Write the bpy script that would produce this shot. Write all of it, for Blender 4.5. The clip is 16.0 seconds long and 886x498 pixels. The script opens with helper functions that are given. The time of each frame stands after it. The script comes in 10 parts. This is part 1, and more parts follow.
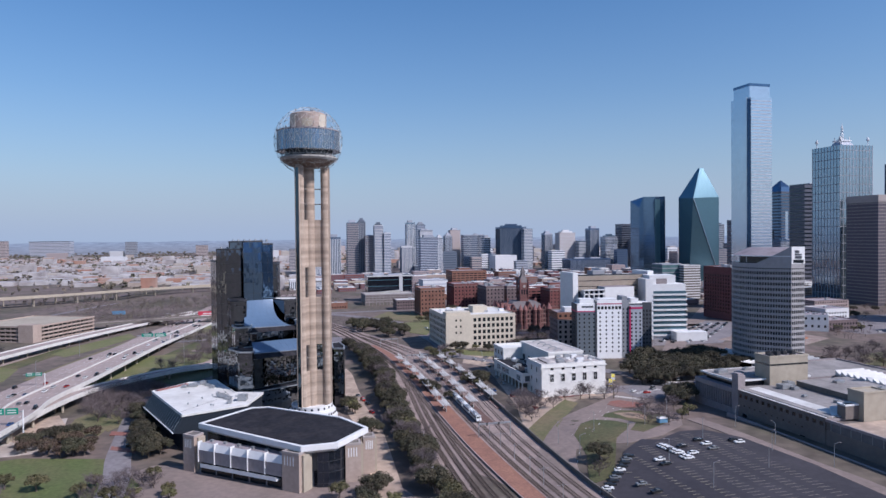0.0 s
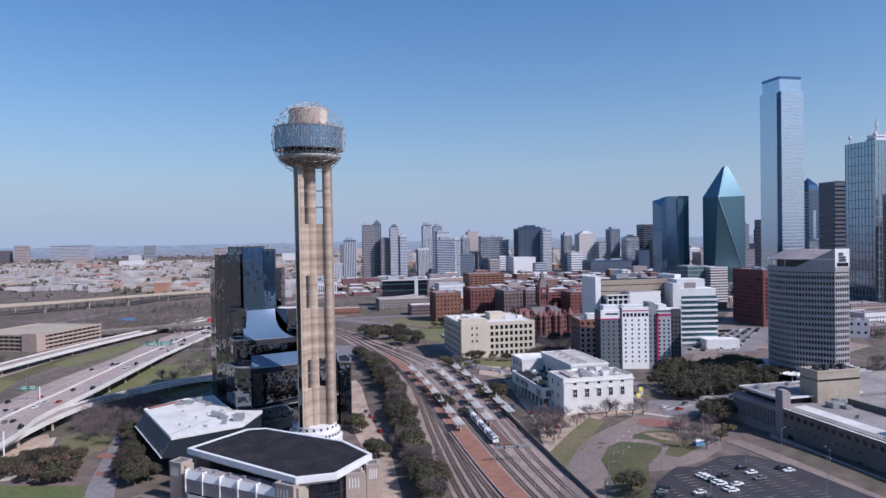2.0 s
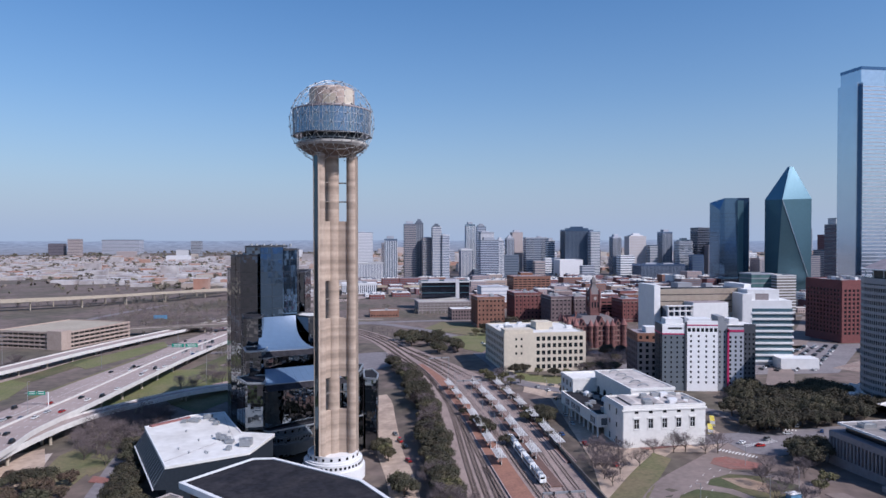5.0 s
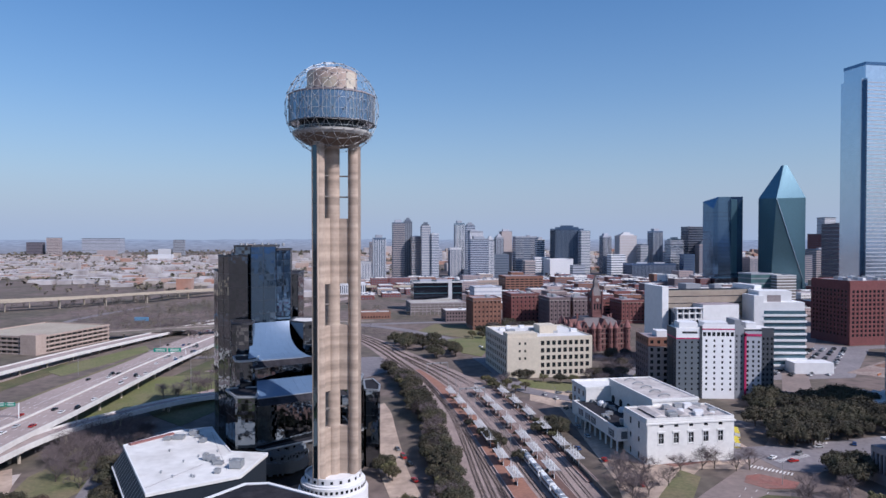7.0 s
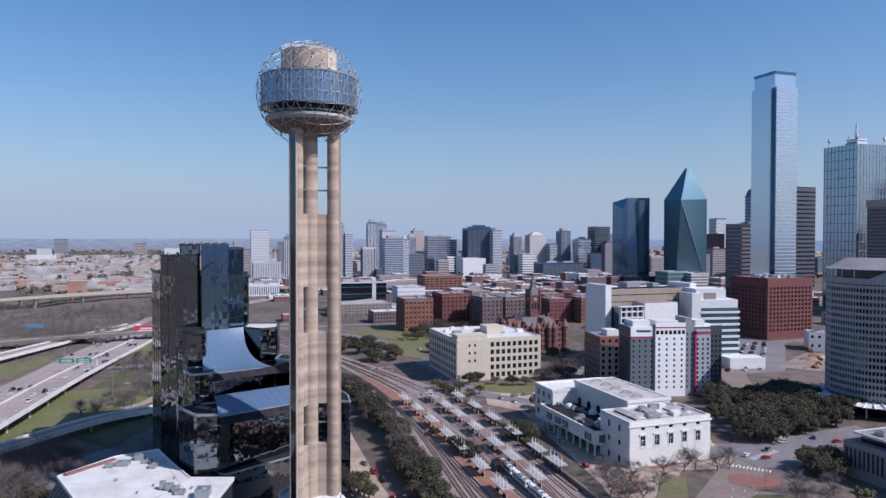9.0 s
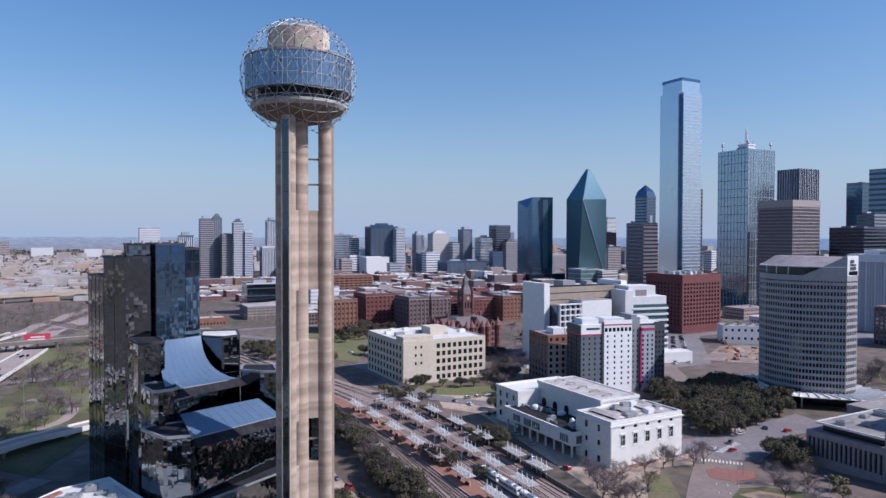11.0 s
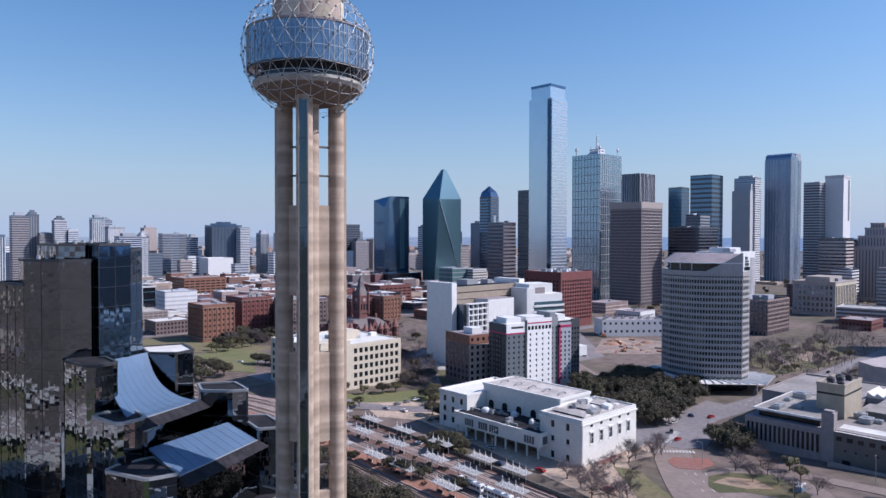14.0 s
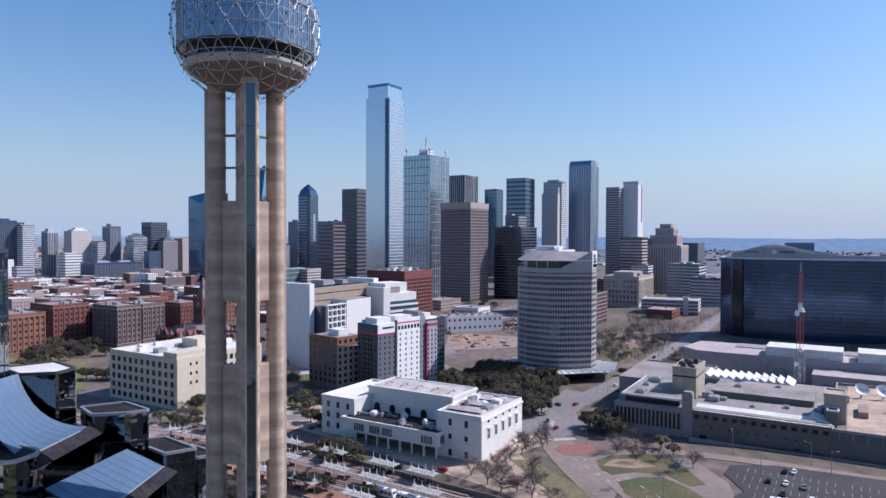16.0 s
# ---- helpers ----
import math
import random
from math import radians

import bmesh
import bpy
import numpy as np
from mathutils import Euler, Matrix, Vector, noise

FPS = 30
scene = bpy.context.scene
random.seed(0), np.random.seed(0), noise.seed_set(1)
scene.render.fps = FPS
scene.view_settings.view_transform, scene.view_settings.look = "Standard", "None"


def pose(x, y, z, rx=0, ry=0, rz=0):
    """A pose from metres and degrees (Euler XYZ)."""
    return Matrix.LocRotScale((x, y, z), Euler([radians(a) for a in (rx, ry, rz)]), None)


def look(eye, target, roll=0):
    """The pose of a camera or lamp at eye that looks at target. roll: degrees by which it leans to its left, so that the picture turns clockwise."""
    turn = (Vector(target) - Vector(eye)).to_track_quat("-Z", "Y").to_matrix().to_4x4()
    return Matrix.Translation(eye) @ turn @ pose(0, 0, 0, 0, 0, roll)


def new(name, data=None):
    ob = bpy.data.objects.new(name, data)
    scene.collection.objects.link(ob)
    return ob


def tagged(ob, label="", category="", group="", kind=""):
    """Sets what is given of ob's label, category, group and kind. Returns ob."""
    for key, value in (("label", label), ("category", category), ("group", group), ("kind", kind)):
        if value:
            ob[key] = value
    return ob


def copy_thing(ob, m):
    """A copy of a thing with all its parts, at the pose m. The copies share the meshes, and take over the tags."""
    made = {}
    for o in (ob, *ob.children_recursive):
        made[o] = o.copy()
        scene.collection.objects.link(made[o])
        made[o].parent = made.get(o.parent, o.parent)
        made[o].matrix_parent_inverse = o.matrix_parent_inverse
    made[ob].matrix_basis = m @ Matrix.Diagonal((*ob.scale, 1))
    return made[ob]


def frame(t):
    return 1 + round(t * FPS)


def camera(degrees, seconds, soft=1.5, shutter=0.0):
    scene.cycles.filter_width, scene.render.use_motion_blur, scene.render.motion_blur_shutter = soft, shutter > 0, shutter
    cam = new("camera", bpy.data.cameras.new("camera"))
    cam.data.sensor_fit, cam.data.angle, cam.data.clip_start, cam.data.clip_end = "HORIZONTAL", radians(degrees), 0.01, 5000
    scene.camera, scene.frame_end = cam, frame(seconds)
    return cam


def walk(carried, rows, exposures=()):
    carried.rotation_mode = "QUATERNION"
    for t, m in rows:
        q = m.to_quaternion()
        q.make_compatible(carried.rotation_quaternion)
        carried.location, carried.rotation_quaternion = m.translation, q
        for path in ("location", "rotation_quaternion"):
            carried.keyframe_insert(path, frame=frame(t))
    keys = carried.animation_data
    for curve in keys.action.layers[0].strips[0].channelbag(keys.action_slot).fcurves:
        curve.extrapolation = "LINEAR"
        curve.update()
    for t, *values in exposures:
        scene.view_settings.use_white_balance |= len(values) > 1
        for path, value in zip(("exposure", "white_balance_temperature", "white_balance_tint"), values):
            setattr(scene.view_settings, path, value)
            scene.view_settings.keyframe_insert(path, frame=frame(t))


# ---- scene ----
cam = camera(66.3, 16.0)
PATH = [
    (0, (62.992, -362.258, 95.697), (63.035, -360.259, 95.659), -0.6),
    (0.5, (63.582, -356.535, 95.95), (63.632, -354.536, 95.911), -0.7),
    (1, (64.45, -349.235, 96.395), (64.51, -347.236, 96.356), -0.8),
    (1.5, (65.607, -341.221, 96.883), (65.645, -339.222, 96.847), -1.0),
    (2, (66.601, -332.884, 97.178), (66.59, -330.885, 97.145), -1.0),
    (2.5, (67.397, -324.269, 97.643), (67.281, -322.273, 97.611), -0.9),
    (3, (67.789, -315.481, 97.874), (67.639, -313.487, 97.841), -0.7),
    (3.5, (67.938, -306.737, 97.979), (67.748, -304.746, 97.946), -0.5),
    (4, (68.111, -298.73, 97.841), (67.938, -296.738, 97.809), -0.4),
    (4.5, (67.938, -291.839, 97.948), (67.782, -289.845, 97.916), -0.2),
    (7, (55.043, -259.605, 97.976), (54.948, -257.607, 97.94), -0.0),
    (7.5, (48.307, -253.936, 97.582), (48.22, -251.938, 97.548), -0.1),
    (8, (39.714, -248.701, 97.437), (39.702, -246.701, 97.397), 0.2),
    (8.5, (31.393, -244.364, 97.292), (31.488, -242.367, 97.255), 0.1),
    (9, (22.582, -239.676, 97.322), (22.782, -237.686, 97.285), 0.1),
    (11.5, (-20.775, -213.222, 97.363), (-20.159, -211.319, 97.321), 0.1),
    (12, (-29.198, -207.223, 97.237), (-28.501, -205.349, 97.194), 0.1),
    (12.5, (-37.064, -200.693, 97.095), (-36.357, -198.823, 97.051), 0.1),
    (13, (-44.884, -194.193, 96.909), (-44.015, -192.392, 96.865), 0.1),
    (13.5, (-52.831, -187.54, 96.88), (-51.864, -185.79, 96.837), 0.1),
    (14, (-60.693, -181.075, 96.929), (-59.702, -179.339, 96.887), 0.1),
    (14.5, (-67.95, -175.027, 96.999), (-66.864, -173.348, 96.957), 0.1),
    (15, (-74.967, -167.423, 96.804), (-73.685, -165.889, 96.763), 0.2),
    (15.5, (-81.657, -159.518, 96.776), (-80.279, -158.068, 96.734), 0.1),
    (16, (-87.779, -152.44, 96.82), (-86.34, -151.051, 96.777), 0.2),
]
EXPOSURES = [(0.0, 0.08, 5450, 14), (9.0, 0.08, 5450, 14), (12.0, 0.20, 5450, 14), (16.0, 0.31, 5550, 14)]
walk(cam, [(t, look(eye, target, roll)) for t, eye, target, roll in PATH], EXPOSURES)

# ---- light and sky ----
SUN_AZ, SUN_EL = 121.0, 43.0
world = bpy.data.worlds.new("sky")
scene.world = world
world.use_nodes = True
wn = world.node_tree.nodes
sky = wn.new("ShaderNodeTexSky")
sky.sky_type, sky.sun_disc = "NISHITA", False
sky.sun_elevation, sky.sun_rotation = radians(SUN_EL), radians(SUN_AZ)
sky.altitude, sky.air_density, sky.dust_density, sky.ozone_density = 100, 1.25, 1.2, 3.5
# haze: the air thickens evenly towards the horizon, all the way round
wl_ = world.node_tree.links
way = wn.new("ShaderNodeTexCoord")
split = wn.new("ShaderNodeSeparateXYZ")
wl_.new(way.outputs["Generated"], split.inputs[0])
thick = wn.new("ShaderNodeValToRGB")
thick.color_ramp.interpolation = "B_SPLINE"
for pos, val in ((0.0, 0.90), (0.04, 0.74), (0.10, 0.42), (0.20, 0.16), (0.36, 0.02), (0.7, 0.0)):
    el = thick.color_ramp.elements.new(pos)
    el.color = (val, val, val, 1)
thick.color_ramp.elements.remove(thick.color_ramp.elements[-1])
thick.color_ramp.elements.remove(thick.color_ramp.elements[0])
wl_.new(split.outputs["Z"], thick.inputs[0])
haze = wn.new("ShaderNodeMix")
haze.data_type = "RGBA"
wl_.new(thick.outputs[0], haze.inputs[0])
clear = wn.new("ShaderNodeHueSaturation")
clear.inputs["Saturation"].default_value = 1.20
wl_.new(sky.outputs["Color"], clear.inputs["Color"])
wl_.new(clear.outputs[0], haze.inputs[6])
haze.inputs[7].default_value = (4.2, 4.8, 5.7, 1)
wl_.new(haze.outputs[2], wn["Background"].inputs["Color"])
wn["Background"].inputs["Strength"].default_value = 0.097
sun_data = bpy.data.lights.new("sun", "SUN")
sun_data.energy, sun_data.angle, sun_data.color = 5.0, radians(0.5), (1.0, 0.86, 0.74)
sun = new("sun", sun_data)
sun.matrix_world = look((0, 0, 900), (-math.sin(radians(SUN_AZ)) * 900 / math.tan(radians(SUN_EL)), -math.cos(radians(SUN_AZ)) * 900 / math.tan(radians(SUN_EL)), 0))

# ---- materials ----
def material(name, colour, rough=0.7, metal=0.0, grain=0.0, scale=1.0, second=None, patch=0.0, patch_scale=0.05, bump=0.0, vary=0.0, emit=0.0):
    """Colour with fine grain, broad patches towards a second colour, relief, and a shift from object to object."""
    m = bpy.data.materials.new(name)
    m.use_nodes = True
    n, l = m.node_tree.nodes, m.node_tree.links
    b = n["Principled BSDF"]
    b.inputs["Roughness"].default_value, b.inputs["Metallic"].default_value = rough, metal
    co = n.new("ShaderNodeTexCoord")
    base = n.new("ShaderNodeRGB")
    base.outputs[0].default_value = (*colour, 1)
    out = base.outputs[0]

    def noise_at(s, detail=4.0):
        t = n.new("ShaderNodeTexNoise")
        t.inputs["Scale"].default_value, t.inputs["Detail"].default_value = s, detail
        geo = n.new("ShaderNodeNewGeometry")
        l.new(geo.outputs["Position"], t.inputs["Vector"])
        return t

    def mix(kind, fac, a, c):
        x = n.new("ShaderNodeMix")
        x.data_type, x.blend_type = "RGBA", kind
        if isinstance(fac, float):
            x.inputs[0].default_value = fac
        else:
            l.new(fac, x.inputs[0])
        l.new(a, x.inputs[6])
        if isinstance(c, tuple):
            x.inputs[7].default_value = (*c, 1)
        else:
            l.new(c, x.inputs[7])
        return x.outputs[2]

    def ramp(src, lo, hi, a, c):
        r = n.new("ShaderNodeMapRange")
        for k, v in zip(("From Min", "From Max", "To Min", "To Max"), (lo, hi, a, c)):
            r.inputs[k].default_value = v
        l.new(src, r.inputs["Value"])
        return r.outputs[0]

    if second and patch:
        out = mix("MIX", ramp(noise_at(patch_scale, 5.0).outputs[0], 0.4, 0.65, 0.0, patch), out, second)
    if grain:
        g = ramp(noise_at(scale, 6.0).outputs[0], 0.3, 0.7, 1.0 - grain, 1.0 + grain)
        c = n.new("ShaderNodeCombineColor")
        for i in range(3):
            l.new(g, c.inputs[i])
        out = mix("MULTIPLY", 1.0, out, c.outputs[0])
    if vary:
        o = n.new("ShaderNodeObjectInfo")
        h = n.new("ShaderNodeHueSaturation")
        l.new(ramp(o.outputs["Random"], 0, 1, 1 - vary, 1 + vary), h.inputs["Value"])
        l.new(ramp(o.outputs["Random"], 0, 1, 0.5 - vary * 0.03, 0.5 + vary * 0.03), h.inputs["Hue"])
        l.new(out, h.inputs["Color"])
        out = h.outputs[0]
    l.new(out, b.inputs["Base Color"])
    if bump:
        t = noise_at(scale, 5.0)
        bn = n.new("ShaderNodeBump")
        bn.inputs["Strength"].default_value, bn.inputs["Distance"].default_value = bump, 0.3 / max(scale, 0.1)
        l.new(t.outputs[0], bn.inputs["Height"])
        l.new(bn.outputs[0], b.inputs["Normal"])
    if emit:
        l.new(out, b.inputs["Emission Color"])
        b.inputs["Emission Strength"].default_value = emit
    return m


def mirror_glass(name, colour, rough=0.03, metal=1.0, wave=0.02, scale=0.15, vary=0.0, pane=(1.5, 1.5, 3.6)):
    """Coated curtain-wall glass: each pane leans a little from the next, so that reflections break up."""
    m = material(name, colour, rough, metal, grain=0.06, scale=0.3, vary=vary)
    n, l = m.node_tree.nodes, m.node_tree.links
    b = n["Principled BSDF"]
    geo = n.new("ShaderNodeNewGeometry")
    snap = n.new("ShaderNodeVectorMath")
    snap.operation = "SNAP"
    snap.inputs[1].default_value = pane
    l.new(geo.outputs["Position"], snap.inputs[0])
    white = n.new("ShaderNodeTexWhiteNoise")
    l.new(snap.outputs[0], white.inputs["Vector"])
    wav = n.new("ShaderNodeTexNoise")
    wav.inputs["Scale"].default_value = scale
    l.new(geo.outputs["Position"], wav.inputs["Vector"])
    add = n.new("ShaderNodeVectorMath")
    add.operation = "ADD"
    l.new(white.outputs["Color"], add.inputs[0])
    l.new(wav.outputs["Color"], add.inputs[1])
    off = n.new("ShaderNodeVectorMath")
    off.operation = "SUBTRACT"
    off.inputs[1].default_value = (1.0, 1.0, 1.0)
    l.new(add.outputs[0], off.inputs[0])
    sc = n.new("ShaderNodeVectorMath")
    sc.operation = "SCALE"
    sc.inputs["Scale"].default_value = wave
    l.new(off.outputs[0], sc.inputs[0])
    nn = n.new("ShaderNodeVectorMath")
    nn.operation = "ADD"
    l.new(sc.outputs[0], nn.inputs[0])
    l.new(geo.outputs["Normal"], nn.inputs[1])
    no = n.new("ShaderNodeVectorMath")
    no.operation = "NORMALIZE"
    l.new(nn.outputs[0], no.inputs[0])
    l.new(no.outputs[0], b.inputs["Normal"])
    return m


M = {}
def mat(key, *a, **k):
    M[key] = material(key, *a, **k)

mat("tower_concrete", (0.40, 0.318, 0.250), 0.85, grain=0.10, scale=0.6, second=(0.30, 0.228, 0.175), patch=0.45, patch_scale=0.10, bump=0.05)
mat("pale_concrete", (0.275, 0.24, 0.24), 0.85, grain=0.12, scale=0.5, second=(0.215, 0.187, 0.19), patch=0.5, patch_scale=0.06)
mat("deck_concrete", (0.368, 0.352, 0.328), 0.85, grain=0.12, scale=0.3, second=(0.264, 0.248, 0.232), patch=0.5, patch_scale=0.05)
mat("beige_concrete", (0.360, 0.315, 0.247), 0.85, grain=0.1, scale=0.3, second=(0.270, 0.232, 0.180), patch=0.4, patch_scale=0.05)
mat("tan_stone", (0.375, 0.298, 0.250), 0.85, grain=0.1, scale=0.6, second=(0.29, 0.225, 0.19), patch=0.4, patch_scale=0.08)
mat("dark_concrete", (0.16, 0.145, 0.13), 0.9, grain=0.15, scale=0.5)
mat("white_stone", (0.66, 0.65, 0.62), 0.75, grain=0.06, scale=0.6, second=(0.58, 0.57, 0.54), patch=0.4, patch_scale=0.12)
mat("white_panel", (0.66, 0.66, 0.66), 0.55, grain=0.05, scale=0.3, second=(0.62, 0.62, 0.62), patch=0.3, patch_scale=0.08)
mat("white_roof", (0.629, 0.620, 0.595), 0.7, grain=0.08, scale=0.3, second=(0.468, 0.451, 0.425), patch=0.6, patch_scale=0.08)
mat("grey_roof", (0.287, 0.249, 0.265), 0.9, grain=0.15, scale=0.4, second=(0.191, 0.168, 0.182), patch=0.7, patch_scale=0.07)
mat("black_roof", (0.020, 0.020, 0.025), 0.85, grain=0.35, scale=0.5, second=(0.034, 0.032, 0.036), patch=0.8, patch_scale=0.12)
mat("cream_wall", (0.535, 0.477, 0.382), 0.8, grain=0.07, scale=0.5, second=(0.449, 0.394, 0.314), patch=0.4, patch_scale=0.1)
mat("hotel_white", (0.80, 0.80, 0.80), 0.6, grain=0.04, scale=0.4)
mat("convention_wall", (0.378, 0.333, 0.333), 0.85, grain=0.1, scale=0.3, second=(0.230, 0.200, 0.200), patch=0.4, patch_scale=0.05)
mat("pale_paving", (0.40, 0.35, 0.315), 0.9, grain=0.15, scale=0.5, second=(0.27, 0.228, 0.20), patch=0.6, patch_scale=0.08)
mat("mast_red", (0.26, 0.06, 0.055), 0.6)
mat("post_stone", (0.165, 0.14, 0.125), 0.85, grain=0.1, scale=0.5, second=(0.125, 0.104, 0.094), patch=0.5, patch_scale=0.06)
mat("post_roof", (0.27, 0.25, 0.24), 0.9, grain=0.2, scale=0.4, second=(0.165, 0.152, 0.146), patch=0.8, patch_scale=0.05)
mat("red_stone", (0.155, 0.052, 0.05), 0.85, grain=0.12, scale=0.5, second=(0.12, 0.042, 0.041), patch=0.5, patch_scale=0.08)
mat("far_wood", (0.15, 0.125, 0.105), 0.95, grain=0.3, scale=0.05, second=(0.085, 0.085, 0.045), patch=0.8, patch_scale=0.008)
# Soffit brown is darkened: shade below the ball is put into it.
mat("soffit_brown", (0.16, 0.12, 0.095), 0.8, grain=0.15, scale=0.6)
mat("canopy_panel", (0.40, 0.385, 0.37), 0.5, grain=0.12, scale=0.8, second=(0.26, 0.235, 0.215), patch=0.6, patch_scale=0.4)
mat("faint_paint", (0.25, 0.225, 0.17), 0.8, grain=0.2, scale=1.5)
mat("barrier_white", (0.60, 0.585, 0.555), 0.8, grain=0.08, scale=0.4, second=(0.47, 0.45, 0.42), patch=0.5, patch_scale=0.08)
mat("louvre_dark", (0.022, 0.028, 0.037), 0.45, grain=0.1, scale=1.0)
mat("red_brick", (0.165, 0.066, 0.062), 0.9, grain=0.2, scale=0.8, second=(0.155, 0.050, 0.044), patch=0.5, patch_scale=0.1)
mat("orange_brick", (0.225, 0.112, 0.078), 0.9, grain=0.15, scale=0.8, second=(0.150, 0.073, 0.053), patch=0.5, patch_scale=0.1)
mat("old_sandstone", (0.165, 0.079, 0.072), 0.9, grain=0.2, scale=1.0, second=(0.107, 0.044, 0.044), patch=0.6, patch_scale=0.15)
mat("brown_brick", (0.160, 0.120, 0.121), 0.9, grain=0.15, scale=0.7, second=(0.112, 0.082, 0.089), patch=0.5, patch_scale=0.1)
mat("city_wall", (0.288, 0.227, 0.220), 0.85, grain=0.1, scale=0.4, vary=0.55)
mat("city_roof", (0.345, 0.323, 0.300), 0.85, grain=0.15, scale=0.15, vary=0.4)
mat("grey_wall", (0.24, 0.25, 0.27), 0.7, grain=0.06, scale=0.4)
mat("dark_grey_wall", (0.051, 0.057, 0.069), 0.6, grain=0.08, scale=0.4)
mat("pink_trim", (0.40, 0.02, 0.10), 0.6)
mat("slate_wall", (0.115, 0.135, 0.155), 0.7, grain=0.08, scale=0.4)
mat("light_grey_wall", (0.36, 0.38, 0.42), 0.7, grain=0.06, scale=0.4)
mat("dark_window", (0.015, 0.018, 0.022), 0.15)
mat("steel_white", (0.68, 0.68, 0.67), 0.45, grain=0.05, scale=1.0)
mat("steel_frame", (0.40, 0.40, 0.40), 0.4, metal=0.35)
mat("dark_metal", (0.05, 0.05, 0.055), 0.5, metal=0.3)
mat("galvanised", (0.36, 0.37, 0.38), 0.5, metal=0.6, grain=0.1, scale=1.0)
mat("rail_steel", (0.10, 0.075, 0.062), 0.6, metal=0.3)
mat("ballast", (0.285, 0.222, 0.198), 0.95, grain=0.3, scale=1.5, second=(0.185, 0.142, 0.128), patch=0.7, patch_scale=0.08)
mat("tie_wood", (0.108, 0.084, 0.070), 0.9, grain=0.2, scale=1.0)
mat("platform_brick", (0.264, 0.132, 0.089), 0.9, grain=0.2, scale=0.9, second=(0.170, 0.081, 0.060), patch=0.5, patch_scale=0.15)
mat("platform_dark", (0.135, 0.078, 0.062), 0.9, grain=0.2, scale=0.9, second=(0.10, 0.06, 0.05), patch=0.6, patch_scale=0.15)
mat("plaza_brick", (0.230, 0.095, 0.076), 0.9, grain=0.2, scale=0.9, second=(0.187, 0.126, 0.104), patch=0.6, patch_scale=0.12)
mat("asphalt", (0.030, 0.027, 0.034), 0.9, grain=0.15, scale=0.5, second=(0.046, 0.041, 0.048), patch=0.7, patch_scale=0.04)
mat("worn_asphalt", (0.165, 0.150, 0.156), 0.9, grain=0.18, scale=0.4, second=(0.215, 0.193, 0.197), patch=0.7, patch_scale=0.04)
mat("road_concrete", (0.215, 0.168, 0.148), 0.9, grain=0.16, scale=0.4, second=(0.155, 0.124, 0.110), patch=0.6, patch_scale=0.05)
mat("freeway_concrete", (0.328, 0.265, 0.242), 0.9, grain=0.1, scale=0.3, second=(0.241, 0.192, 0.175), patch=0.6, patch_scale=0.03)
mat("pavement_concrete", (0.314, 0.242, 0.224), 0.9, grain=0.14, scale=0.5, second=(0.221, 0.169, 0.154), patch=0.6, patch_scale=0.07)
mat("grass_green", (0.062, 0.070, 0.026), 0.95, grain=0.25, scale=0.7, second=(0.136, 0.104, 0.053), patch=0.7, patch_scale=0.05)
mat("grass_dry", (0.162, 0.132, 0.072), 0.95, grain=0.2, scale=0.6, second=(0.093, 0.106, 0.038), patch=0.8, patch_scale=0.04)
mat("grass_lush", (0.082, 0.105, 0.030), 0.95, grain=0.25, scale=0.7, second=(0.115, 0.105, 0.045), patch=0.7, patch_scale=0.05)
mat("station_roof", (0.46, 0.425, 0.40), 0.9, grain=0.2, scale=0.3, second=(0.30, 0.27, 0.255), patch=0.8, patch_scale=0.09)
mat("tan_paving", (0.42, 0.325, 0.25), 0.9, grain=0.18, scale=0.35, second=(0.26, 0.20, 0.16), patch=0.7, patch_scale=0.07)
mat("grass_mown", (0.115, 0.125, 0.042), 0.95, grain=0.22, scale=0.6, second=(0.165, 0.145, 0.075), patch=0.7, patch_scale=0.045)
mat("red_dirt", (0.26, 0.135, 0.09), 0.95, grain=0.25, scale=0.5, second=(0.34, 0.25, 0.19), patch=0.8, patch_scale=0.12)
mat("gallery_glass", (0.10, 0.11, 0.12), 0.25, grain=0.1, scale=0.5, second=(0.16, 0.165, 0.17), patch=0.5, patch_scale=0.3)
mat("stone_brown_band", (0.27, 0.20, 0.175), 0.9, grain=0.15, scale=0.7, second=(0.19, 0.14, 0.125), patch=0.5, patch_scale=0.1)
mat("grey_stone", (0.36, 0.32, 0.31), 0.85, grain=0.12, scale=0.6, second=(0.27, 0.235, 0.225), patch=0.5, patch_scale=0.08)
mat("site_soil", (0.21, 0.15, 0.125), 0.95, grain=0.3, scale=0.4, second=(0.30, 0.25, 0.22), patch=0.8, patch_scale=0.09)
mat("site_orange", (0.36, 0.13, 0.05), 0.6, grain=0.15, scale=1.0, second=(0.24, 0.09, 0.04), patch=0.4, patch_scale=0.5)
mat("roof_slate", (0.115, 0.098, 0.10), 0.7, grain=0.2, scale=1.2, second=(0.16, 0.14, 0.14), patch=0.6, patch_scale=0.2)
mat("cone_tile", (0.23, 0.105, 0.095), 0.85, grain=0.15, scale=1.0, second=(0.16, 0.07, 0.07), patch=0.5, patch_scale=0.3)
mat("dirt", (0.304, 0.224, 0.160), 0.95, grain=0.2, scale=0.5, second=(0.216, 0.136, 0.088), patch=0.8, patch_scale=0.06)
mat("road_paint", (0.62, 0.61, 0.58), 0.7)
mat("sign_green", (0.0, 0.22, 0.14), 0.5)
mat("sign_red", (0.45, 0.04, 0.07), 0.5)
mat("sign_blue", (0.11, 0.24, 0.38), 0.5)
mat("bark", (0.105, 0.082, 0.065), 0.95, grain=0.2, scale=2.0)
